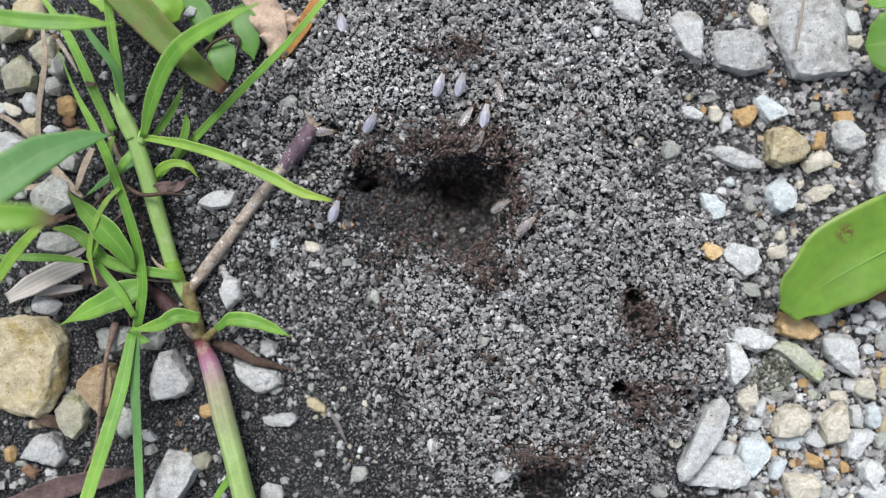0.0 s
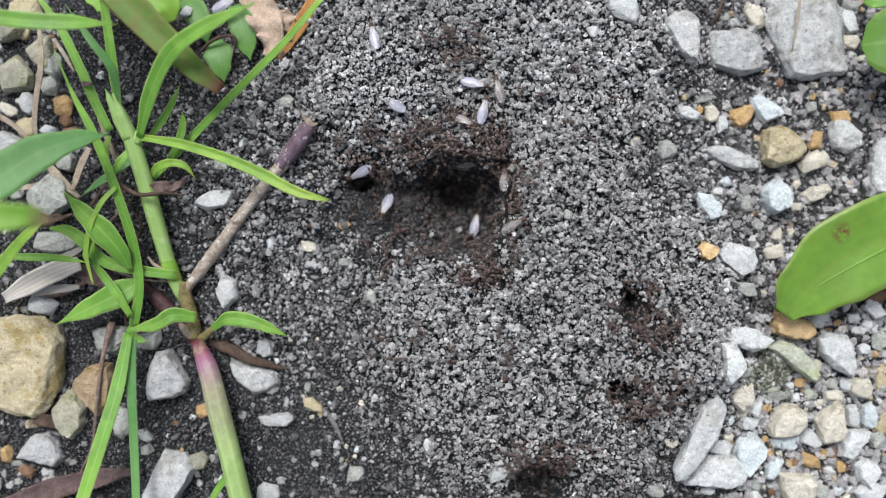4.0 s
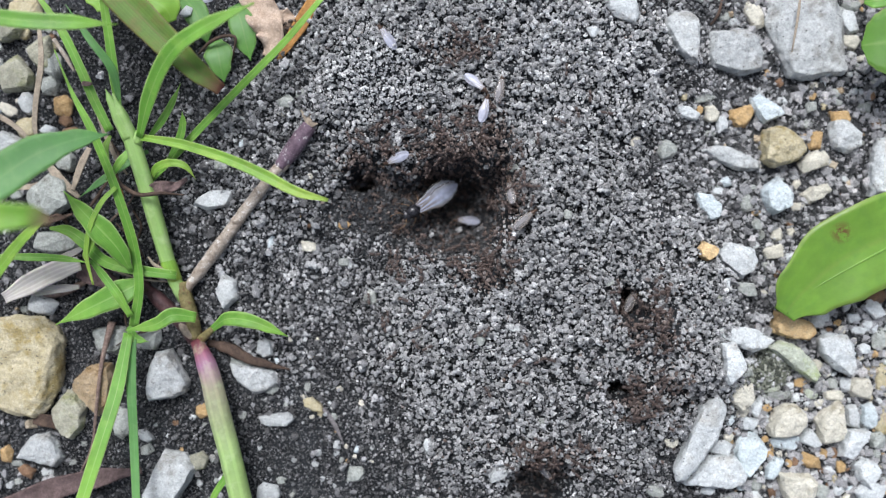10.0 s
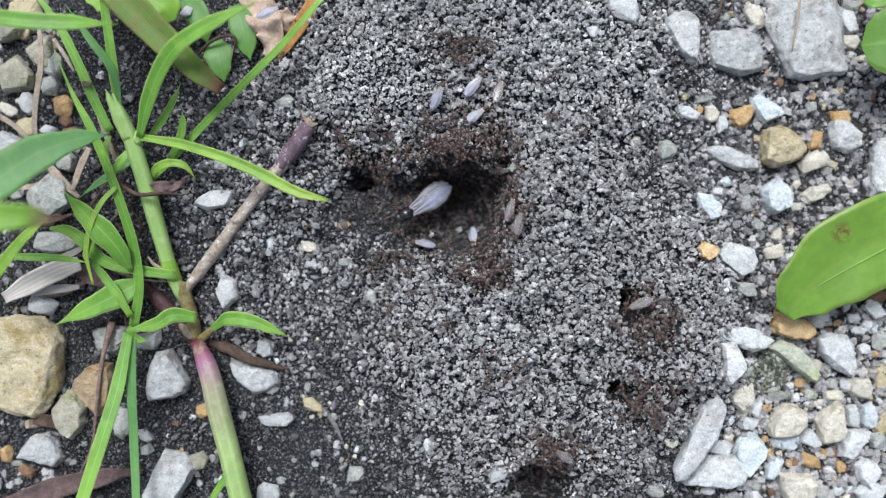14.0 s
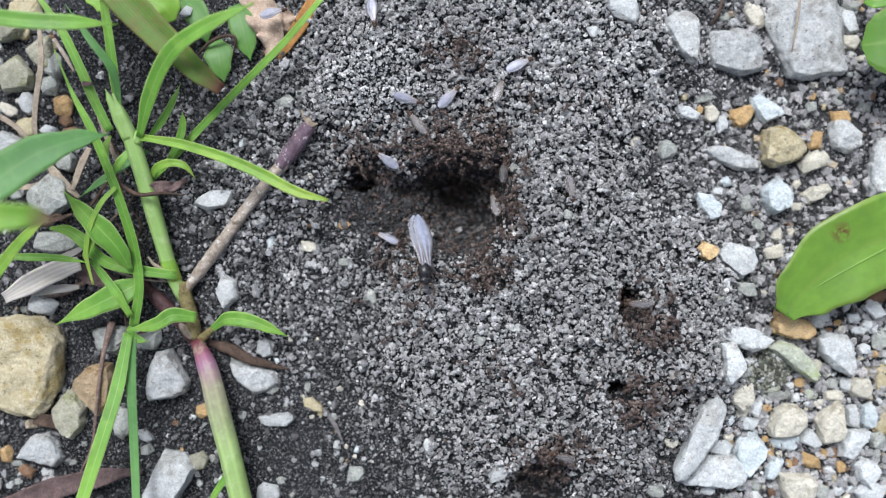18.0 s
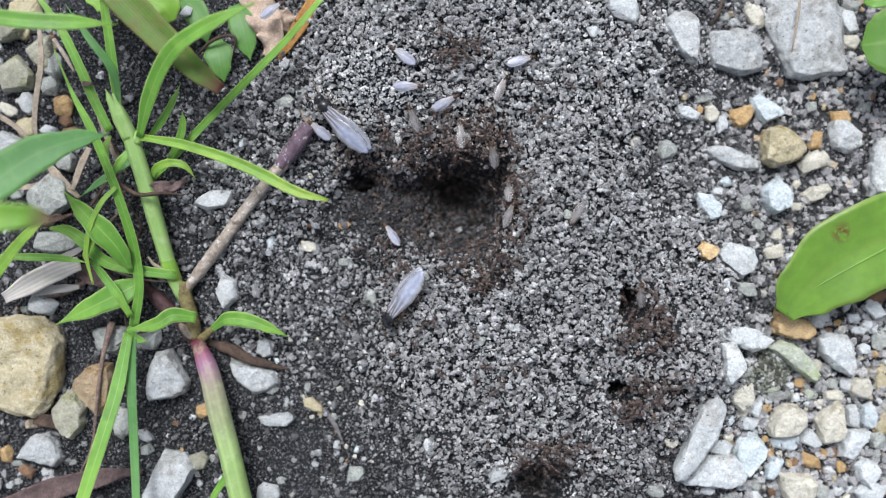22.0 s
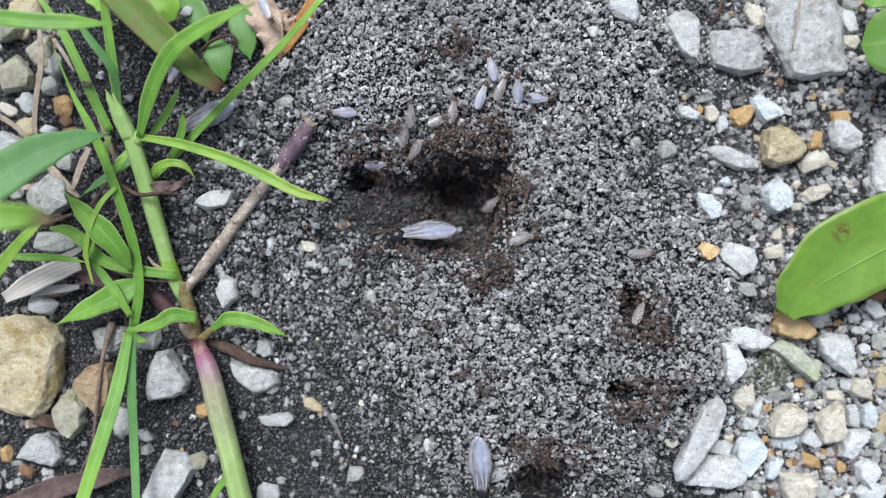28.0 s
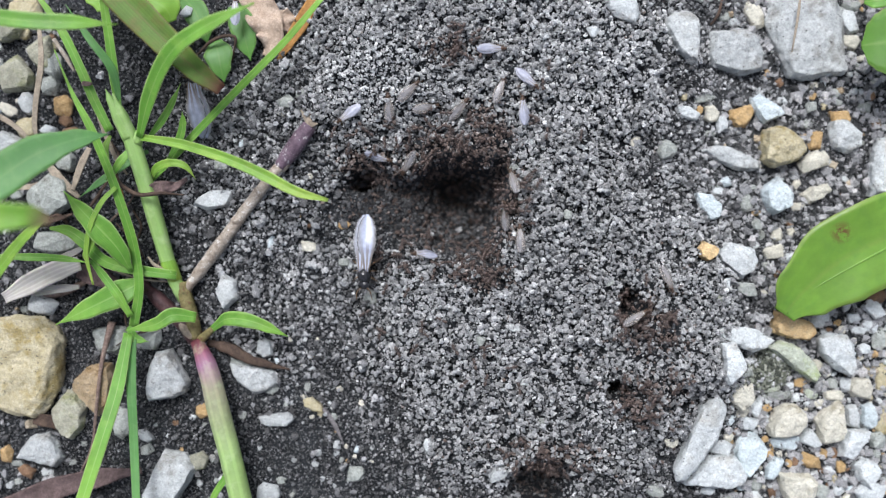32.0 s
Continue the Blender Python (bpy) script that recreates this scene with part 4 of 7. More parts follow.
stone(64.9, 24.9, 1.4, 1.2, 0, "white")
stone(66.2, 24.9, 1.2, 1.1, 0, "white")
stone(62.1, 23.1, 1.6, 1.2, 0, "grey")
stone(57.9, 22.4, 2.0, 2.0, 0, "grey")
stone(57.6, 19.6, 1.8, 1.6, 0, "grey")
stone(60.4, 13.7, 1.6, 1.1, 0, "white")
stone(51.1, 27.6, 1.2, 2.0, 0, "ochre")
stone(40.9, 23.6, 3.9, 1.4, 10, "grey")
stone(37.4, 23.7, 1.2, 1.2, 0, "tan")
stone(43.1, 9.1, 2.3, 1.4, 0, "white")
stone(47.7, 7.2, 2.5, 2.9, 0, "grey")
stone(55.7, 6.8, 2.3, 1.8, 0, "cream")
stone(48.8, 9.6, 1.6, 1.2, 0, "grey")
stone(49.6, 5.7, 2.1, 0.9, 10, "ochre")
stone(49.6, 3.8, 2.0, 1.8, 0, "grey")
stone(52.7, 2.3, 2.3, 2.7, 0, "cream")
stone(52.1, -0.5, 3.8, 2.5, 10, "cream")
stone(46.5, -6.2, 4.5, 2.3, -10, "grey")
stone(42.9, -5.3, 1.2, 2.0, 0, "white")
stone(41.8, -7.4, 1.2, 1.6, 0, "moss")
stone(54.5, -1.2, 1.8, 2.3, 0, "white")
stone(52.0, -6.4, 1.2, 1.4, 0, "cream")
stone(51.0, -2.6, 1.8, 1.2, 0, "grey")
stone(41.8, 2.2, 1.2, 1.2, 0, "grey")
stone(52.8, -3.9, 1.2, 1.4, 0, "brown")
stone(59.6, -11.1, 3.8, 2.5, 30, "white")
stone(64.5, -10.8, 2.0, 1.8, 0, "white")
stone(67.5, -9.2, 4.1, 2.9, -35, "white")
stone(68.1, -7.7, 3.6, 2.3, 20, "brown")
stone(67.3, -12.3, 2.7, 2.3, -30, "white")
stone(62.3, -11.6, 1.4, 1.2, 0, "ochre")
stone(66.2, -15.7, 2.0, 1.8, 0, "white")
stone(65.7, -12.8, 3.0, 1.4, 0, "white")
stone(68.7, -14.5, 2.3, 3.6, 0, "grey")
stone(46.4, -19.0, 2.3, 1.8, -10, "grey")
stone(49.3, -18.4, 2.0, 1.6, 30, "olive")
stone(51.2, -19.3, 2.1, 1.4, 0, "grey")
stone(50.0, -20.7, 1.8, 1.4, 0, "olive")
stone(52.8, -20.1, 1.6, 1.2, 40, "grey")
stone(53.4, -23.0, 5.0, 1.6, -5, "grey")
stone(51.5, -21.9, 2.7, 1.6, 10, "moss")
stone(56.4, -21.0, 2.0, 1.6, 0, "ochre")
stone(49.3, -21.2, 1.6, 2.7, 0, "grey")
stone(46.7, -25.1, 2.7, 2.1, 30, "cream")
stone(50.6, -26.4, 1.4, 2.0, 0, "blue")
stone(41.8, -20.3, 1.8, 1.1, 0, "grey")
stone(63.3, -21.3, 2.1, 2.5, 0, "white")
stone(61.2, -23.0, 3.2, 1.8, 0, "cream")
stone(68.4, -30.2, 2.9, 3.2, 0, "grey")
stone(69.4, -20.6, 2.1, 5.9, 0, "tan")
stone(69.2, -27.0, 2.3, 4.6, 0, "tan")
stone(67.4, -23.4, 1.1, 0.9, 0, "tan")
stone(43.3, -31.2, 3.9, 2.7, -10, "white")
stone(54.2, -30.4, 4.8, 2.7, -5, "blue")
stone(51.4, -32.2, 2.1, 1.6, 20, "ochre")
stone(57.7, -33.4, 4.5, 2.5, -25, "ochre")
stone(54.4, -33.6, 1.4, 1.4, 0, "ochre")
stone(55.4, -33.3, 1.6, 1.6, 0, "brown")
stone(60.0, -32.3, 1.4, 2.0, 0, "ochre")
stone(61.6, -32.4, 1.4, 2.9, -10, "brown")
stone(62.7, -34.2, 1.8, 2.1, 0, "ochre")
stone(67.1, -38.2, 5.4, 3.6, 15, "white")
stone(59.6, -38.2, 2.9, 2.5, 0, "grey")
stone(62.2, -37.9, 2.1, 2.0, 30, "white")
stone(50.8, -30.0, 1.2, 1.2, 0, "ochre")
stone(61.7, -36.3, 1.2, 2.1, 0, "tan")
stone(42.6, -28.6, 1.2, 1.4, 0, "grey")
stone(43.3, -26.0, 1.2, 1.4, 0, "grey")
stone(34.6, -29.2, 2.7, 1.8, -10, "cream")
stone(49.4, -37.3, 2.1, 2.0, 0, "grey")
stone(47.5, -35.5, 1.6, 1.6, 0, "grey")
stone(64.3, -17.6, 1.2, 1.1, 0, "tan")
stone(66.9, -19.0, 1.2, 1.1, 0, "tan")
stone(55.5, -14.6, 2.0, 1.1, 0, "grey")
stone(57.9, -22.9, 2.7, 1.4, -30, "moss")
stone(59.2, -24.2, 2.0, 1.2, 20, "cream")
stone(61.2, -21.2, 2.1, 1.6, 0, "grey")
stone(51.0, -25.2, 2.3, 1.4, 20, "ochre")
stone(68.2, -32.2, 1.6, 1.6, 0, "grey")
stone(68.4, -33.1, 1.2, 1.1, 0, "grey")
stone(41.7, -38.0, 2.7, 1.6, 0, "white")
stone(33.0, -37.6, 2.7, 2.3, 0, "grey")


def fill_gravel():
    """Smaller stones in the gaps between the larger ones, joined."""
    rng = random.Random(5)
    tones = ["white", "cream", "grey", "pale", "ochre", "blue", "brown"]
    picks = [0, 1, 2, 0, 1, 0, 3, 1, 3, 4, 3, 5, 2, 6]
    # middle, reach along x and y, count, least and greatest radius
    spots = [
        (58.0, -25.8, 14, 13.5, 170, 0.32, 0.95), (59.5, 17.1, 12, 22, 40, 0.35, 0.9), (-64.6, 26.0, 6, 14, 14, 0.45, 1.0), (50.5, 1.9, 6, 10, 10, 0.45, 1.0),
        (-20.0, -26.7, 9, 13, 30, 0.28, 0.6), (-27.1, 16.2, 7, 14, 18, 0.28, 0.6), (-40.5, -28.5, 6, 9, 14, 0.3, 0.6), (52.8, -19.6, 5, 5, 26, 0.25, 0.6),
    ]
    whole = bmesh.new()
    for cx, cy, rx, ry, count, least, most in spots:
        made, tries = 0, 0
        while made < count and tries < 3000:
            tries += 1
            x, y = cx + rng.uniform(-1, 1) * rx, cy + rng.uniform(-1, 1) * ry
            r = rng.uniform(least, most)
            if all(math.hypot(x - a, y - b) > (r + c) * 0.86 for a, b, c in TAKEN):
                TAKEN.append((x, y, r))
                high = r * rng.uniform(1.0, 1.4)
                bm = stone_mesh(r * 2 * rng.uniform(0.9, 1.3), r * 2 * rng.uniform(0.75, 1.0), high, rng)
                bm.transform(pose(x, y, float(surf(x, y)) + high * 0.25, rng.uniform(-8, 8), rng.uniform(-8, 8), rng.uniform(0, 180)))
                pick = rng.choice(picks)
                for f in bm.faces:
                    f.material_index = pick
                me = bpy.data.meshes.new("chip")
                bm.to_mesh(me)
                bm.free()
                whole.from_mesh(me)
                bpy.data.meshes.remove(me)
                made += 1
    ob = make("small_gravel", whole, STONES[tones[0]])
    for tone in tones[1:]:
        ob.data.materials.append(STONES[tone])
    tagged(ob, "small pale gravel bits filling gaps between stones", "gravel", kind="stuff")


def build_moss():
    """A cushion of grey-green moss and grit between the stones."""
    rng = np.random.RandomState(91)
    n = 900
    a, r = rng.uniform(0, 6.283, n), np.sqrt(rng.uniform(0, 1, n))
    x, y = 50.6 + np.cos(a) * r * 4.2 + rng.normal(0, 0.4, n), -18.9 + np.sin(a) * r * 3.4 + rng.normal(0, 0.4, n)
    z = surf(x, y) + 0.3 + 1.2 * (1 - r ** 2) + rng.uniform(-0.2, 0.2, n)
    ob = grains("moss_cushion", MOSS, np.stack([x, y, z], axis=1), rng.uniform(0.14, 0.42, n), np.clip(rng.uniform(0, 1, n) + 0.25 * lattice(x, y, 1.4, 92), 0, 1), 93)
    tagged(ob, "grey green moss cushion with grit between pale stones", "moss", kind="stuff")


fill_gravel()
build_moss()


# ---- plants ----
def plant(name, x, y, label, category):
    ob = new(name)
    z = float(surf(x, y))
    at(ob, x, y, z)
    PLANT[:] = [ob, (x, y, z)]
    return tagged(ob, label, category)


PLANT = []


def blade(points, width, material=None, profile=(0.5, 1.0, 0.85, 0.06), name="blade", **more):
    return make(name, ribbon(points, width, profile, base=PLANT[1], **more), material or BLADE, PLANT[0], True)


def stem(points, radii, material=None, name="stem", **more):
    return make(name, tube(points, radii, base=PLANT[1], **more), material or STEM, PLANT[0], True)


def loose(name, bm, material, x, y, label, category, smooth=True):
    """A loose thing whose mesh was drawn in place; its origin is put at its foot."""
    z = float(surf(x, y))
    bmesh.ops.translate(bm, verts=bm.verts[:], vec=(-x, -y, -z))
    return tagged(at(make(name, bm, material, None, smooth), x, y, z), label, category)


def build_grass():
    plant("grass_clump", -40.5, -10.6, "spreading green grass clump with a pink flushed stem", "grass")
    stem([(-48.7, 23.0, 9), (-47.8, 19.8, 8), (-46.6, 16.0, 7), (-45.1, 10.3, 6), (-43.5, 3.1, 4.5), (-42.0, -3.4, 3), (-40.5, -7.9, 1.5)], (0.15, 1.05, 1.25, 1.3, 1.15, 1.0))
    stem([(-47.3, -5.2, 1), (-44.1, -8.3, 1.3), (-40.6, -11.8, 1.3), (-38.7, -14.4, 1.8)], (0.7, 1.2, 1.2, 1.0), MAROON)
    stem([(-40.6, -5.2, 2.2), (-39.4, -9.6, 2.2), (-38.1, -13.9, 2.4)], (1.0, 1.15, 0.95), NODE, "stem_node")
    stem([(-38.1, -14.1, 3), (-36.1, -18.6, 3.6), (-34.3, -25.0, 4.2), (-32.3, -31.7, 5), (-30.2, -39.2, 6), (-28.8, -44.1, 6.5)], (1.0, 1.6, 1.75, 1.7, 1.7, 1.6), STEM_PINK)
    stem([(-49.8, 23.6, 9), (-49.1, 21.8, 8.6), (-48.0, 19.0, 8), (-46.9, 16.5, 7.4)], (0.08, 0.6, 0.95, 1.0), STEM, "leaf_sheath")
    stem([(-44.8, 18.4, 7.6), (-45.3, 17.3, 7.4), (-46.0, 16.0, 7)], (0.12, 0.7, 1.0), STEM, "leaf_sheath", n=8)
    stem([(-42.4, -2.5, 3.4), (-42.1, -3.4, 3.2), (-41.8, -4.3, 3)], (1.0, 1.22, 1.0), STEM, "stem_node", n=8)
    # blades of the crown
    blade([(-65.5, 32.4, 19), (-59.6, 31.1, 20), (-54.3, 30.6, 20), (-49.4, 30.7, 19), (-44.8, 31.0, 17)], 2.3, profile=(0.8, 1, 0.95, 0.05))
    blade([(-47.4, -12.0, 4), (-46.2, -5.9, 5), (-46.4, 0.1, 6.5), (-47.6, 6.0, 8), (-49.3, 11.7, 9), (-51.6, 17.9, 10), (-54.0, 22.7, 10.5), (-56.4, 28.9, 11)], 1.5, profile=(1.0, 1.0, 0.85, 0.1), n=30)
    blade([(-49.9, 17.7, 7), (-51.9, 22.0, 7.5), (-53.7, 26.5, 8), (-56.4, 32.3, 8.5), (-59.9, 37.6, 9)], 1.5, profile=(0.9, 1.0, 0.9, 0.5))
    blade([(-48.2, 20.7, 8), (-48.5, 25.9, 9), (-48.9, 31.5, 10), (-49.4, 37.0, 11)], 1.5, profile=(0.6, 1.0, 0.9, 0.8))
    blade([(-48.0, 21.1, 8), (-48.5, 26.2, 9.5), (-51.4, 30.5, 10.5), (-54.8, 35.5, 11)], 1.3, BLADE_BLUE)
    blade([(-45.1, 16.6, 8), (-42.8, 21.4, 11), (-39.8, 25.8, 14), (-36.2, 28.5, 17), (-31.0, 30.9, 19), (-25.4, 33.1, 20)], 2.5, profile=(0.45, 0.9, 1.0, 0.85, 0.1), n=28)
    blade([(-46.2, 9.7, 3), (-41.9, 13.5, 4), (-35.5, 19.6, 5.5), (-29.0, 25.4, 7.5), (-23.2, 30.7, 9), (-17.2, 37.1, 10.5)], 1.2, profile=(0.9, 1.0, 0.95, 0.7), n=26)
    blade([(-44.8, 16.6, 8), (-38.1, 15.3, 9.5), (-31.1, 13.0, 11), (-25.5, 10.5, 12), (-21.0, 8.2, 12.5), (-16.5, 7.0, 12.5)], 1.6, BLADE_YELLOW, profile=(0.6, 0.9, 1.0, 1.05, 0.9, 0.35), fold=0.5)
    blade([(-44.4, 10.7, 5), (-43.2, 12.2, 6), (-40.8, 12.9, 7), (-38.6, 12.4, 7), (-37.3, 10.5, 6)], 1.3, BLADE_YELLOW, fold=0.4)
    blade([(-44.2, 16.5, 7), (-41.8, 19.0, 8), (-40.2, 21.4, 8.5), (-38.7, 24.4, 9)], 1.2)
    blade([(-41.6, 13.8, 5), (-39.8, 16.5, 6), (-39.1, 18.8, 6.5), (-39.1, 20.6, 7)], 1.3)
    blade([(-47.1, 16.1, 15), (-51.2, 15.1, 16.5), (-56.0, 12.8, 18), (-60.1, 9.7, 19), (-64.1, 6.8, 20)], 5.9, BLADE_BLUE, profile=(0.05, 0.5, 0.9, 1.0, 0.9), fold=0.15, across=8)
    blade([(-54.6, 3.9, 37), (-51.3, 3.7, 36), (-48.5, 3.8, 35), (-46.8, 3.4, 33)], 3.4, BLADE_PINK, profile=(1.0, 1.0, 0.8, 0.3))
    blade([(-47.1, -3.3, 6), (-48.2, -0.1, 8), (-50.2, 2.6, 9), (-52.6, 5.2, 9.5), (-55.5, 8.5, 10)], 3.8, profile=(0.2, 0.75, 1.0, 0.7, 0.03), fold=0.2)
    blade([(-40.9, -4.0, 4), (-46.3, -3.2, 5), (-51.1, -1.8, 6), (-53.7, 1.1, 7), (-56.2, 2.8, 7), (-58.9, 3.1, 7)], 2.0, profile=(0.7, 0.8, 0.9, 1.0, 0.8, 0.25))
    blade([(-45.2, 15.0, 4), (-48.5, 12.8, 5), (-51.5, 10.3, 6), (-54.9, 7.8, 6)], 1.3, BLADE_BLUE)
    blade([(-65.7, -6.4, 13), (-61.8, -1.5, 14), (-58.6, 1.8, 15), (-56.0, 3.9, 15)], 1.7, BLADE_YELLOW, profile=(0.9, 1.0, 0.8, 0.2))
    blade([(-66.4, -1.1, 10), (-60.3, -1.2, 9), (-56.6, -1.4, 8), (-52.8, -2.1, 7)], 1.2)
    blade([(-46.3, -5.1, 4), (-49.3, -6.8, 5), (-53.6, -8.9, 5), (-59.2, -11.6, 4.5)], 4.1, profile=(0.5, 1.0, 0.75, 0.03), fold=0.15)
    blade([(-53.0, -1.6, 6.5), (-51.1, -4.2, 6), (-49.1, -6.9, 6), (-47.5, -10.2, 5)], 1.4, profile=(0.5, 0.9, 1, 0.7))
    blade([(-37.3, -10.3, 6), (-40.5, -9.9, 7), (-43.1, -11.3, 7), (-47.9, -12.3, 6)], 2.3, profile=(0.7, 1.0, 0.85, 0.1))
    blade([(-47.8, -11.8, 5), (-46.8, -13.5, 5), (-44.9, -14.1, 5)], 1.4)
    blade([(-47.8, -12.8, 5), (-48.8, -21.1, 7), (-50.3, -28.2, 9), (-52.8, -38.0, 11)], 2.1, profile=(0.7, 1.0, 1.0, 0.9))
    blade([(-47.1, -13.7, 5), (-47.0, -20.4, 6), (-46.3, -27.8, 7), (-45.5, -38.5, 8)], 1.5, BLADE_BLUE, profile=(0.7, 1.0, 0.9, 0.8))
    blade([(-36.8, -13.5, 3), (-34.5, -11.7, 5), (-32.3, -10.5, 6), (-28.3, -11.0, 6.5), (-23.4, -13.2, 6)], 2.3, profile=(0.35, 0.45, 0.55, 0.95, 1.0, 0.75, 0.05))
    stem([(-37.4, -13.9, 3), (-36.2, -13.0, 3.8), (-35.2, -12.2, 4.6)], (0.7, 0.6, 0.45), NODE, "leaf_sheath", n=8)
    stem([(-42.7, -0.6, 3.6), (-42.2, -2.6, 3.3), (-41.5, -4.8, 2.6)], (0.9, 1.25, 1.1), BLADE_YELLOW, "leaf_sheath", n=10)
    blade([(-48.2, 9.1, 9), (-50.1, 6.9, 9.5), (-51.8, 3.4, 9.5), (-52.8, -0.8, 8.5), (-52.4, -5.4, 7)], 0.8, BLADE_YELLOW, profile=(0.8, 1.0, 0.9, 0.4))
    blade([(-31.2, -31.9, 6), (-32.8, -34.5, 6), (-34.3, -36.8, 6), (-35.7, -39.6, 6)], 1.1, profile=(0.6, 1.0, 0.9, 0.5))
    stem([(-49.6, 12.0, 6), (-48.4, 9.8, 7), (-45.3, 8.1, 8), (-41.9, 8.3, 8), (-38.8, 8.1, 7)], (0.3, 0.35, 0.3, 0.12), TWIG, "dry_tendril")
    blade([(-50.2, 17.1, 6), (-50.8, 15.0, 6.5), (-50.5, 12.0, 6), (-49.8, 9.5, 5)], 1.2, BLADE_YELLOW, profile=(0.4, 1.0, 0.9, 0.3))
    blade([(-46.7, 15.2, 7), (-48.0, 13.2, 7.4), (-49.4, 11.5, 7), (-51.0, 10.5, 6)], 1.3)
    blade([(-52.4, 3.9, 8), (-52.1, 0.9, 8.4), (-53.1, -0.8, 8), (-53.0, -2.5, 7)], 1.1, BLADE_YELLOW)
    stem([(-45.1, -1.2, 4.4), (-44.0, -2.5, 4.4), (-42.6, -3.2, 4)], (0.15, 0.3, 0.2), STRAW, "dry_sheath", n=8)
    stem([(-52.9, -2.5, 2.5), (-49.7, -3.8, 3), (-46.2, -4.7, 3), (-41.5, -5.2, 2.5)], (0.12, 0.16, 0.16, 0.1), STRAW, "dry_tendril")
    stem([(-41.8, -10.5, 1.5), (-39.4, -13.1, 2.4), (-36.8, -14.0, 2.2)], (0.4, 0.8, 0.4), STRAW, "dry_sheath", n=8)
    # withering leaf, its maroon end broken off
    blade([(-49.5, 39.5, 12), (-44.3, 34.4, 13), (-39.7, 29.8, 13.5), (-35.4, 25.7, 13), (-31.9, 22.9, 12)], 4.3, BLADE_DYING, profile=(1.0, 1.1, 1.0, 0.75, 0.42), fold=0.35, across=8)


def build_runner():
    plant("grass_runner", -40.5, -7.1, "dry brown grass runner with a purple broken end", "grass runner")
    stem([(-40.6, -7.1, 2), (-36.4, -1.8, 2.6), (-31.7, 4.3, 3.2), (-27.2, 10.1, 3.8), (-24.1, 13.5, 4.2)], (0.75, 1.0, 0.95, 0.85, 1.0), STEM_DRY, rough=0.08, n=26)
    stem([(-25.0, 12.6, 4.2), (-22.8, 15.4, 4.6), (-20.3, 18.8, 5)], (0.95, 1.25, 1.35, 1.1), STEM_PURPLE, "stem_end", rough=0.04)
    for k, (dx, dy) in enumerate(((-10, -14), (2, -12), (10, 2))):
        a = Vector((-20.3, 18.8, 5))
        blade([a, a + Vector((dx * 0.06, -dy * 0.07 + 0.3, 0.3)), a + Vector((dx * 0.13, -dy * 0.13 + 0.5, 0.2))], 0.9, STRAW, (1.0, 0.8, 0.2), "torn_sheath", n=8)
    stem([(-32.4, 4.9, 3.3), (-31.7, 4.3, 3.2), (-31.2, 3.7, 3.2)], (0.7, 1.2, 0.7), STEM_DRY, "stem_node", n=8)


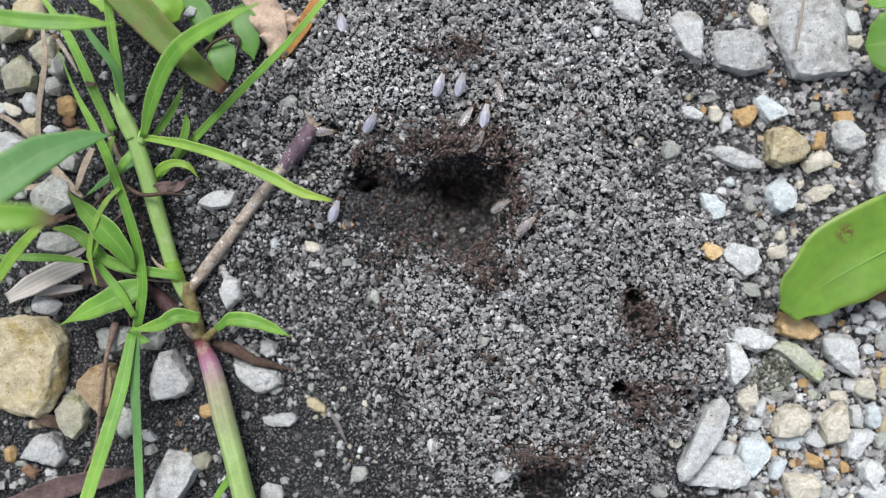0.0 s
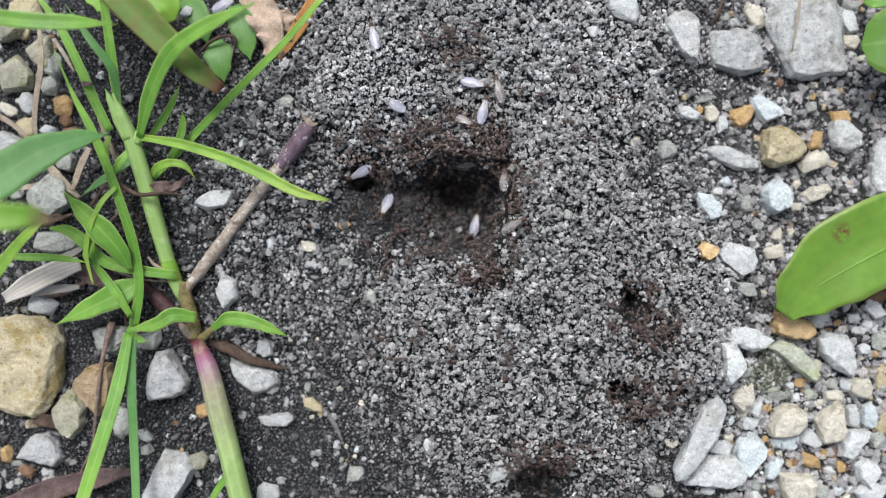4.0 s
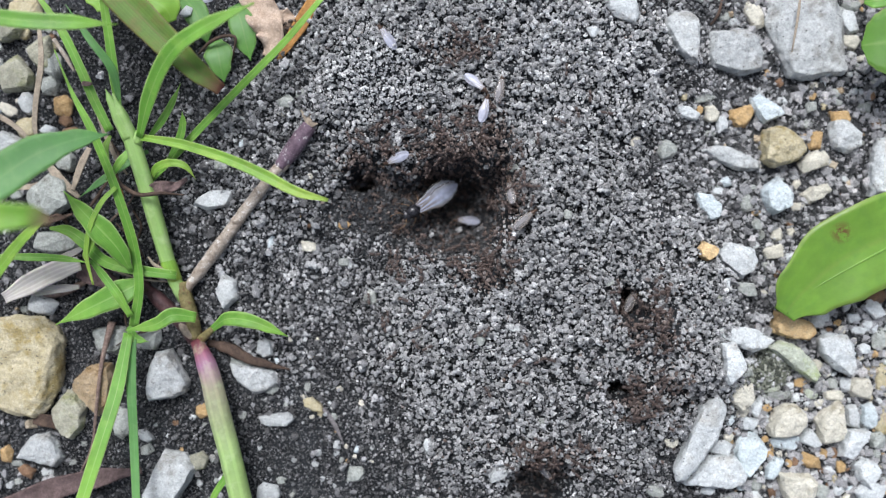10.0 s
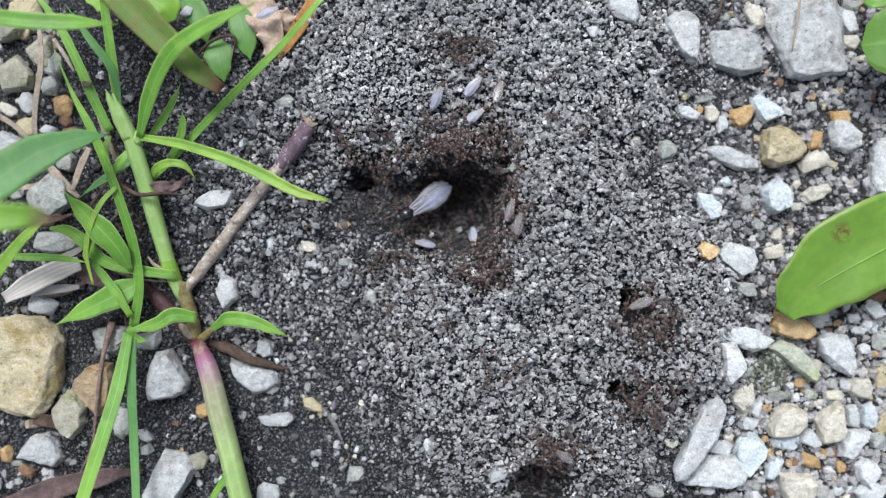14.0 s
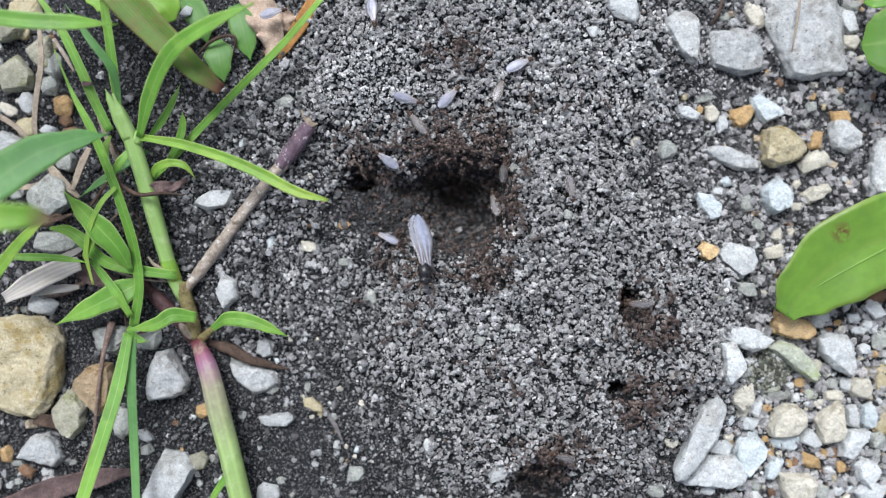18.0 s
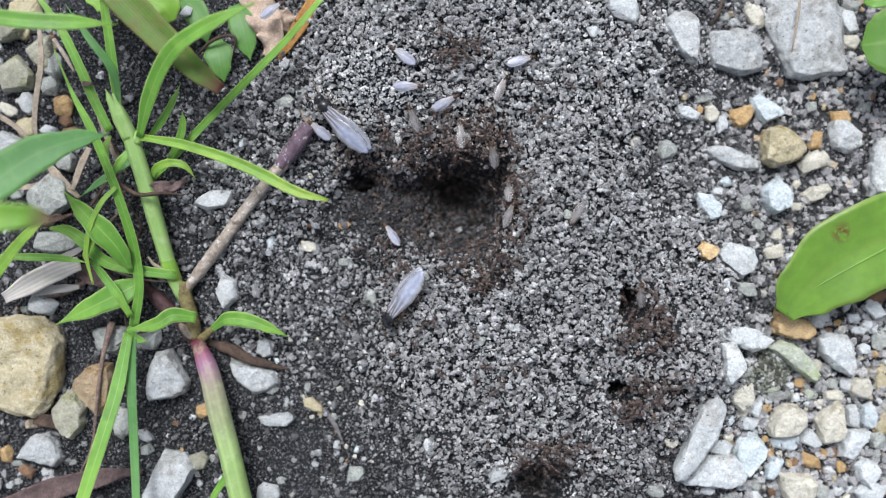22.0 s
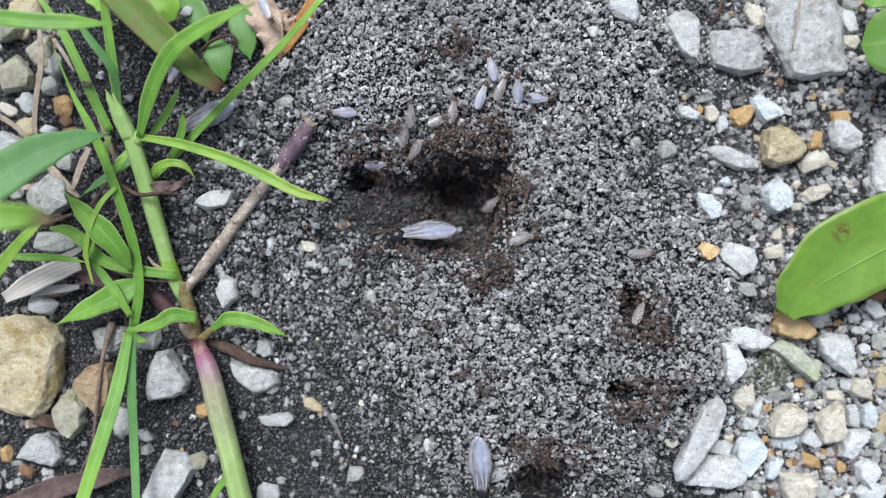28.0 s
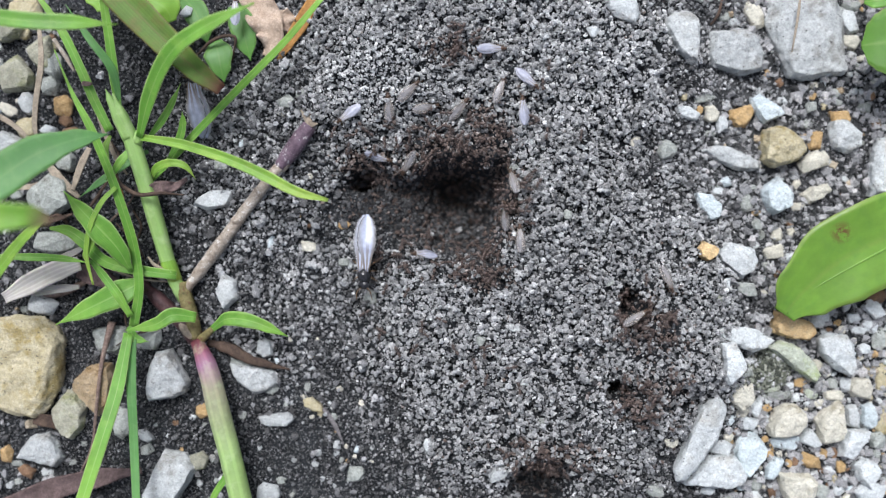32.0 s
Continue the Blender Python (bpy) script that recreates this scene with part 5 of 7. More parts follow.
def build_weeds():
    def weed(name, x, y, label, pts, width, material, profile=(0.3, 0.9, 1.0, 0.7, 0.15), **more):
        plant(name, x, y, label, "leaf")
        blade(pts, width, material, profile, "leaf_blade", across=8, **more)

    # broad leaf by the gravel
    plant("broad_leaf_weed", 77.3, 1.9, "broad glossy green leaf with a brown blemish", "plant")
    blade([(51.7, -9.9, 5.5), (54.2, -6.4, 6.5), (59.0, -1.9, 7.5), (65.2, 1.4, 8), (73.0, 5.0, 8), (82.5, 9.5, 6)], 13.3, BROAD, (0.26, 0.70, 0.98, 1.0, 0.85, 0.1), "leaf_blade", fold=0.16, across=14, n=44, wavy=0.22)
    stem([(52.0, -9.9, 5.7), (54.9, -6.6, 6.6), (59.8, -3.3, 7.75), (65.7, 0.0, 8.25), (72.6, 3.6, 8.1)], (0.08, 0.12, 0.16, 0.2, 0.3), BROAD, "midrib", flat=0.6)
    stem([(71.9, 3.6, 8), (80.5, 7.8, 5), (86.5, 10.7, 1)], (0.5, 0.7, 0.8), STEM, "leaf_stalk")
    weed("round_leaf", 76.4, 33.1, "round dark green leaf beside pale gravel", [(61.7, 30.0, 9), (63.6, 30.1, 10), (66.2, 30.3, 10.5), (70.0, 30.9, 9.5), (75.5, 32.9, 3)], 10.4, LEAF_DARK, (0.10, 0.62, 0.82, 0.94, 1.0, 1.0, 0.92, 0.75, 0.2), fold=0.08, n=40)
    weed("small_leaf", 72.9, 39.4, "small bright green leaf among gravel", [(64.1, 37.6, 5), (65.8, 37.6, 6), (68.3, 38.5, 6), (73.2, 40.3, 1)], 2.7, BLADE, fold=0.12)
    # low leaves round the grass
    weed("low_leaf", -31.6, 34.0, "bluish green leaf lying under grass", [(-35.2, 32.0, 3.2), (-34.5, 30.0, 3.8), (-34.1, 27.8, 3.8), (-33.7, 25.7, 3.2)], 4.6, LEAF_PLAIN, (0.5, 1, 0.7, 0.05), fold=0.1)
    weed("low_leaf", -34.3, 35.8, "bluish green leaf lying under grass", [(-32.1, 37.6, 3.2), (-30.9, 34.7, 4.0), (-30.2, 31.7, 4.0), (-29.6, 29.0, 3.4)], 4.1, LEAF_PLAIN, (0.6, 1, 0.8, 0.05), fold=0.1)
    weed("low_leaf", -37.9, 36.7, "pale green leaf lying under grass", [(-39.9, 38.8, 3.4), (-37.9, 36.3, 4.2), (-36.8, 33.7, 4.2), (-36.3, 31.8, 3.2)], 3.9, LEAF_PLAIN, (0.6, 1, 0.8, 0.1), fold=0.1)
    weed("low_leaf", -47.7, 40.3, "bright yellow green leaf in the grass", [(-46.9, 39.0, 7), (-43.8, 37.2, 8), (-41.3, 35.8, 8), (-40.5, 34.1, 7)], 5.5, LEAF_BRIGHT, (0.8, 1, 0.9, 0.25), fold=0.12)
    weed("low_leaf", -55.3, 40.3, "bright yellow green leaf in the grass", [(-53.7, 39.9, 7), (-51.4, 37.5, 8), (-50.7, 35.4, 8)], 3.6, LEAF_BRIGHT, (0.8, 1, 0.4), fold=0.12)


def build_litter():
    def straw(name, pts, width, material, label, category="straw", profile=(0.7, 1, 0.9, 0.5), **more):
        x, y = pts[len(pts) // 2][:2]
        loose(name, ribbon(pts, width, profile, thick=0.35, fold=0.35, **more), material, x, y, label, category)

    def twig(name, pts, radii, material, label, category="twig", **more):
        x, y = pts[len(pts) // 2][:2]
        loose(name, tube(pts, radii, **more), material, x, y, label, category)

    straw("dry_straw", [(-61.9, 34.3, 4), (-61.1, 28.5, 5), (-61.9, 22.4, 5), (-62.3, 18.6, 4.5), (-62.0, 16.0, 4)], 0.9, STRAW, "pale dry straw lying across small stones")
    straw("dry_straw", [(-70.2, 21.4, 3), (-65.8, 19.0, 4), (-62.8, 15.9, 3.5)], 0.8, STRAW, "brownish dry straw lying across small stones")
    straw("dry_straw", [(-61.7, 13.6, 2.5), (-58.8, 10.6, 3), (-56.4, 8.0, 2.5)], 1.3, STRAW, "split dry straw under green grass")
    straw("dry_straw", [(-66.6, 9.5, 1.5), (-63.7, 9.8, 2), (-60.6, 10.8, 2)], 0.9, STRAW, "thin dry straw under green grass")
    straw("dry_straw", [(-54.6, 15.6, 3), (-55.8, 12.4, 3.6), (-57.2, 9.0, 3)], 1.1, STRAW, "brown translucent dry sheath under green grass")
    straw("dry_straw", [(-50.6, 11.8, 4), (-50.2, 10.6, 4.4), (-49.6, 9.6, 4)], 1.2, STRAW, "torn tan dry sheath at the grass stem")
    straw("dry_straw", [(-53.2, 20.4, 3), (-51.6, 17.2, 4), (-49.8, 13.6, 4.4), (-48.4, 11.4, 4)], 0.7, STRAW, "narrow reddish dry sheath along the grass stem")
    straw("dry_straw", [(-64.0, 5.2, 2.5), (-60.4, 4.4, 3.4), (-57.2, 5.4, 3)], 0.8, TWIG, "brown frayed dry blade under the grass")
    straw("dry_leaf", [(-45.0, 8.3, 5.5), (-42.6, 9.3, 6.4), (-40.6, 9.4, 6.2), (-38.9, 10.6, 5)], 1.9, BARK, "shrivelled brown dry leaf beside the grass stem", "dead leaf", (0.4, 1, 0.8, 0.2), wavy=0.5)
    straw("dry_leaf", [(-51.2, 12.6, 5), (-50.0, 10.6, 5.6), (-49.2, 9.0, 5.4), (-48.4, 7.6, 5)], 1.1, STRAW_RED, "curled orange brown dry sheath in the grass", "dead leaf", (0.5, 1, 0.8, 0.2), wavy=0.3)
    straw("dry_straw", [(54.4, 38.8, 5), (53.9, 35.3, 5.2), (53.1, 30.0, 5)], 0.4, STRAW, "thin pale straw lying on a grey stone")
    straw("orange_dry_blade", [(-19.4, 39.1, 4), (-21.6, 34.7, 4), (-23.7, 31.8, 3.5), (-26.0, 28.9, 2.2)], 2.3, STRAW_RED, "orange dry grass blade resting on soil", "dry grass", (0.7, 1, 0.8, 0.2))
    straw("orange_dry_blade", [(-27.7, 25.4, 0.8), (-29.1, 24.0, 1.2), (-30.7, 21.8, 0.8)], 0.7, STRAW_RED, "short brown dry blade on dark soil", "dry grass")
    straw("dead_leaf", [(-29.6, 39.4, 3), (-27.4, 35.6, 4), (-26.3, 32.8, 4), (-27.4, 29.8, 3)], 5.2, PAPER, "curled tan dead leaf beside green grass", "dead leaf", (0.8, 1, 0.8, 0.2), across=8, wavy=0.8)
    straw("dead_leaf", [(-25.2, 36.8, 3), (-24.3, 34.9, 3.4), (-23.7, 33.1, 3)], 3.6, PAPER, "crumpled tan dead leaf on dark soil", "dead leaf", (0.5, 1, 0.3), across=8, wavy=0.8)
    twig("bent_dry_stalk", [(-37.7, 30.2, 3), (-35.6, 31.6, 4.5), (-33.4, 32.4, 5), (-31.6, 32.2, 5), (-32.1, 30.4, 4), (-32.7, 28.9, 2)], (0.2, 0.26, 0.26, 0.22, 0.16, 0.12), TWIG, "bent reddish brown dry stalk over leaves", "stalk")
    twig("thin_twig", [(-51.5, -11.3, 2), (-52.7, -17.4, 3), (-53.6, -25.2, 3), (-54.6, -30.7, 2), (-56.9, -35.2, 1)], (0.62, 0.34, 0.26, 0.24, 0.14), TWIG_PALE, "thin brown dry twig across dark soil", rough=0.1)
    twig("dark_twig", [(-36.7, -14.6, 1.5), (-33.2, -15.5, 2.4), (-29.2, -17.4, 2.6), (-23.8, -18.9, 1.2)], (0.5, 0.95, 0.75, 0.15), TWIG, "dark shrivelled brown twig beside white stones", rough=0.15, flat=0.6)
    twig("dark_sliver", [(-18.8, -25.0, 0.7), (-17.0, -27.6, 0.9), (-15.6, -30.8, 0.6)], (0.35, 0.4, 0.08), SLIVER, "thin grey plant sliver on black soil", "sliver", flat=0.5)
    twig("red_rootlet", [(43.5, 39.2, 2), (42.7, 36.4, 2.6), (41.8, 35.0, 1.5)], (0.2, 0.25, 0.15), TWIG, "thin reddish rootlet lying between stones", "rootlet")
    twig("curved_twig", [(-64.0, -6.3, 0.8), (-61.8, -7.0, 1.0), (-59.4, -6.7, 1.2), (-57.2, -5.8, 1.3), (-54.9, -4.2, 1.2)], (0.4, 0.6, 0.62, 0.55, 0.3), TWIG_PALE, "curved pale brown dead twig beside a wood chip", rough=0.12)
    twig("rootlet", [(-53.2, 3.2, 1.6), (-50.5, 5.6, 2.0), (-48.6, 7.6, 2.0), (-47.6, 10.0, 1.8)], (0.14, 0.18, 0.14, 0.08), TWIG_PALE, "thin brown dry rootlet under grass blades", rough=0.1)
    twig("rootlet", [(-45.0, 1.8, 1.2), (-43.8, -0.6, 1.6), (-44.8, -2.8, 1.5), (-46.2, -4.4, 1.2)], (0.1, 0.16, 0.14, 0.08), TWIG_PALE, "thin brown dry rootlet under grass blades", rough=0.1)
    straw("dark_fleck", [(-53.5, 24.6, 8.35), (-52.8, 24.45, 8.4), (-52.0, 24.5, 8.35)], 0.75, BARK, "black dirt fleck stuck on a grass blade", "dirt fleck", n=8)
    twig("grey_stick", [(-60.1, 32.4, 3), (-58.2, 29.7, 3.4), (-57.0, 27.5, 3)], (0.3, 0.35, 0.2), STEM_DRY, "short grey stick under grass")
    twig("fine_rootlet", [(-58.2, 4.0, 2.5), (-59.7, 5.2, 3), (-62.5, 3.6, 2.6), (-65.4, 4.0, 2)], (0.25, 0.35, 0.3, 0.15), TWIG, "tangled brown rootlet below the grass", "rootlet")
    twig("fine_rootlet", [(-56.0, 5.4, 1.5), (-53.6, 8.0, 2.6), (-52.0, 10.6, 2.6)], (0.2, 0.3, 0.2), TWIG, "tangled brown rootlet below the grass", "rootlet")
    for way in (
        [(-50.9, 4.0, 2), (-48.5, 1.8, 3), (-47.5, -1.0, 3), (-48.6, -3.3, 2)],
        [(-48.1, 6.0, 2.5), (-46.5, 3.6, 3.4), (-47.1, 1.0, 3.4), (-46.1, -1.8, 2.5)],
        [(-53.6, 2.3, 3), (-55.2, -0.1, 3.4), (-53.8, -2.5, 3), (-53.0, -4.1, 2)],
        [(-45.7, -6.2, 2.5), (-47.7, -7.6, 3), (-49.1, -9.7, 3), (-49.1, -13.1, 2)],
        [(-50.9, 16.5, 4), (-49.3, 13.7, 4.6), (-50.1, 10.7, 4), (-49.6, 7.8, 3)],
        [(-44.3, -10.5, 2), (-45.7, -12.6, 2.6), (-47.7, -13.2, 2.4), (-51.1, -15.1, 1.5)],
    ):
        twig("fine_rootlet", way, (0.14, 0.2, 0.18, 0.08), TWIG, "thin brown dry rootlet at the foot of grass", "rootlet")
    straw("bark_strip", [(-68.3, -39.8, 1.5), (-60.9, -37.3, 2.4), (-54.6, -35.6, 2.6), (-47.1, -34.5, 1.5)], 3.4, BARK, "purplish brown bark strip on dark soil", "bark", (0.6, 1, 0.9, 0.3), across=8, wavy=0.3)
    straw("bark_strip", [(-63.9, -26.6, 1.5), (-61.0, -26.8, 2), (-58.6, -28.0, 1.5)], 2.0, TWIG, "small brown bark strip between stones", "bark")
    straw("bark_strip", [(-56.9, -3.4, 1.5), (-53.5, -4.3, 2.2), (-51.1, -5.2, 1.5)], 3.0, BARK, "dark brown bark strip under grass", "bark")
    straw("wood_chip", [(-67.7, -7.6, 3), (-63.3, -5.3, 3.6), (-59.3, -3.4, 3.8), (-55.9, -2.2, 3.4)], 3.2, CHIP, "weathered grey splintered wood chip under grass", "wood chip", (0.55, 1, 1, 0.7), across=8)
    straw("wood_chip", [(-63.9, -6.8, 2), (-59.9, -6.2, 2.5), (-56.6, -5.9, 2)], 1.4, CHIP, "thin weathered wood splinter under grass", "wood chip")
    straw("wood_chip", [(-58.6, -1.2, 3.6), (-56.7, -0.6, 3.8), (-55.3, 0.3, 3.6)], 1.0, CHIP, "thin weathered wood splinter under grass", "wood chip")


stone(-39.2, 36.2, 2.1, 1.9, 20, "white", rise=4.2, label="white limestone crumb lying on a green leaf")
build_grass()
build_runner()
build_weeds()
build_litter()


# ---- ants ----
def lump(x, y, z, rx, ry, rz, segments=10):
    bm = bmesh.new()
    bmesh.ops.create_uvsphere(bm, u_segments=segments, v_segments=segments - 3, radius=1.0)
    for v in bm.verts:
        v.co = Vector((v.co.x * rx + x, v.co.y * ry + y, v.co.z * rz + z))
    return bm


def wing_mesh(root, tip, width, lift):
    """One folded wing from its root on the thorax to its rounded tip."""
    a, b = Vector(root), Vector(tip)
    mid = (a + b) / 2 + Vector((0, 0, lift))
    return ribbon([a, a.lerp(mid, 0.6), mid, mid.lerp(b, 0.6), b], width, (0.26, 0.56, 0.84, 1.0, 0.98, 0.74, 0.2), fold=-0.14, thick=0.05, n=18, across=6)


def leg_mesh(side, k, s):
    """A bent leg: hip, knee and foot."""
    hip = Vector((s * (0.55 - 0.22 * k), side * s * 0.16, s * 0.34))
    knee = hip + Vector((s * (0.28 - 0.32 * k), side * s * 0.46, s * 0.22))
    foot = hip + Vector((s * (0.55 - 0.62 * k), side * s * 0.86, -s * 0.33))
    return tube([hip, knee, foot], (s * 0.055, s * 0.045, s * 0.02), n=8, sides=5)


def build_ant(name, s, skin, limb, label, winged=None, wing_long=0.0, wing_wide=0.0, ahead=0.0):
    """An ant that faces +x; s is about a third of its body's length, ahead shifts it along its way."""
    ob = new(name)
    fat = 1.5 if winged else 1.0

    def piece(kind, bm, material, holder=ob, label=""):
        bmesh.ops.translate(bm, verts=bm.verts[:], vec=(ahead, 0, 0))
        return make(kind, bm, material, holder, True, label)

    head = piece("head", lump(s * 1.30, 0, s * 0.45, s * 0.36, s * 0.44, s * 0.34), skin)
    thorax = piece("thorax", lump(s * 0.62, 0, s * 0.55, s * (0.66 if winged else 0.55), s * 0.36 * fat, s * 0.36 * fat), skin)
    piece("waist", lump(-s * 0.20, 0, s * 0.42, s * 0.20, s * 0.12, s * 0.18), skin)
    piece("abdomen", lump(-s * 0.95, 0, s * 0.45, s * 0.72, s * 0.46, s * 0.40), skin)
    for side in (-1, 1):
        for k in range(3):
            piece("leg", leg_mesh(side, k, s), limb, thorax)
        root = Vector((s * 1.5, side * s * 0.14, s * 0.5))
        piece("antenna", tube([root, root + Vector((s * 0.35, side * s * 0.35, s * 0.15)), root + Vector((s * 0.95, side * s * 0.45, -s * 0.2))], (s * 0.045, s * 0.04, s * 0.03), n=7, sides=5), limb, head)
        if winged:
            piece("eye", lump(s * 1.36, side * s * 0.36, s * 0.52, s * 0.13, s * 0.10, s * 0.13, 8), SKIN_DARK, head)
            front = s * 0.42
            piece("wing", wing_mesh((front, side * s * 0.22, s * 0.95), (front - wing_long, side * wing_wide * 0.09, s * (0.70 + 0.10 * side)), wing_wide, s * 0.20), winged, thorax, "milky folded wing")
            piece("hind_wing", wing_mesh((front - s * 0.25, side * s * 0.30, s * 0.82), (front - wing_long * 0.78, side * wing_wide * 0.20, s * 0.55), wing_wide * 0.6, s * 0.14), winged, thorax, "shorter clear hind wing")
    return tagged(ob, label, "ant")


def stand(x, y, heading, lift=0.0, reach=0.0):
    """A pose on the ground, leaning with the slope; heading in degrees, 0 along +x."""
    e = 1.2
    c, s = math.cos(radians(heading)), math.sin(radians(heading))
    h = surf(x + np.array([0, e, -e, 0, 0, 0.7, -0.7, 0.7, -0.7, reach * c, -2 * c, -c, 0.8 * c]), y + np.array([0, 0, 0, e, -e, 0.7, 0.7, -0.7, -0.7, reach * s, -2 * s, -s, 0.8 * s]))
    z = max(float(h[0]), float(h[:9].mean()))
    if reach:
        z = max(z, float(h[9]) - 0.3)
    elif lift > -3:
        z = max(z, float(h[10:].max()) - 0.4)
    sx = max(-0.9, min(0.9, float(h[1] - h[2]) / (2 * e)))
    sy = max(-0.9, min(0.9, float(h[3] - h[4]) / (2 * e)))
    up = Vector((-sx * 0.7, -sy * 0.7, 1)).normalized()
    ahead = Vector((math.cos(radians(heading)), math.sin(radians(heading)), 0))
    side = up.cross(ahead).normalized()
    ahead = side.cross(up)
    m = Matrix((ahead, side, up)).transposed().to_4x4()
    m.translation = Vector((x, y, z + 1.2 + lift)) * MM
    return m


def trail(rows, reach=0.0):
    """Rows of walk() from rows of seconds, x, y, heading and, if need be, lift; reach is how far ahead the feet hold."""
    return [(r[0], stand(*(r[1:] + (0.0,))[:4], reach)) for r in rows]


def herd(first, count, group):
    """The first ant and its copies, one group."""
    first["group"] = group
    return [first] + [copy_thing(first, Matrix.Identity(4)) for _ in range(count - 1)]


QUEEN = herd(build_ant("queen_ant", 2.05, SKIN_DARK, LEG, "large dark winged queen ant with milky folded wings", WING_QUEEN, 8.9, 3.0, 2.3), 3, "queen ants")
WHITE = herd(build_ant("winged_ant", 0.66, SKIN_BROWN, LEG, "small brown winged ant with whitish folded wings", WING, 3.65, 1.3, 1.5), 14, "winged ants")
DUSKY = herd(build_ant("winged_ant", 0.66, SKIN_BROWN, LEG, "small brown winged ant with dusky folded wings", WING_DUSKY, 3.55, 1.28, 1.45), 16, "winged ants")
WORKER = herd(build_ant("worker_ant", 0.56, SKIN_RED, SKIN_RED, "tiny reddish brown worker ant on the mound"), 285, "worker ants")

# where the workers mill about: middle, reach along x and y, share of the workers
CROWDS = [
    (1.4, 16.2, 8.5, 3.2, 48), (-9.8, 15.4, 6, 3.5, 26), (10.0, 8.0, 2.4, 7, 26), (5.6, -1.8, 4.5, 2.6, 34),
    (-7.3, -0.8, 6, 2.6, 20), (29.0, -9.8, 4, 4.2, 32), (29.2, -22.0, 4, 3.2, 22), (15.3, -31.1, 6, 2.6, 28),
    (1.8, 30.0, 4.5, 2, 18), (-7.2, -10.3, 7, 5, 10), (-27.8, 35.1, 4, 3, 7), (7.2, -16.7, 7, 4, 8), (18.4, 21.4, 6, 5, 6),
]


def mill(rng, cx, cy, rx, ry):
    """A worker's restless way round its place: rows for trail()."""
    x, y = cx + rng.gauss(0, 0.55) * rx, cy + rng.gauss(0, 0.55) * ry
    heading = rng.uniform(0, 360)
    rows, t = [], 0.0
    while True:
        rows.append((t, x, y, heading, 0.1))
        if t >= 32:
            return rows
        t = min(32.0, t + rng.uniform(0.7, 1.6))
        turn = rng.uniform(-70, 70)
        home = math.degrees(math.atan2(cy - y, cx - x))
        if math.hypot((x - cx) / rx, (y - cy) / ry) > 1.0:
            turn = max(-75, min(75, (home - heading + 180) % 360 - 180))
        heading += turn
        step = rng.uniform(0.3, 2.2)
        x += math.cos(radians(heading)) * step
        y += math.sin(radians(heading)) * step


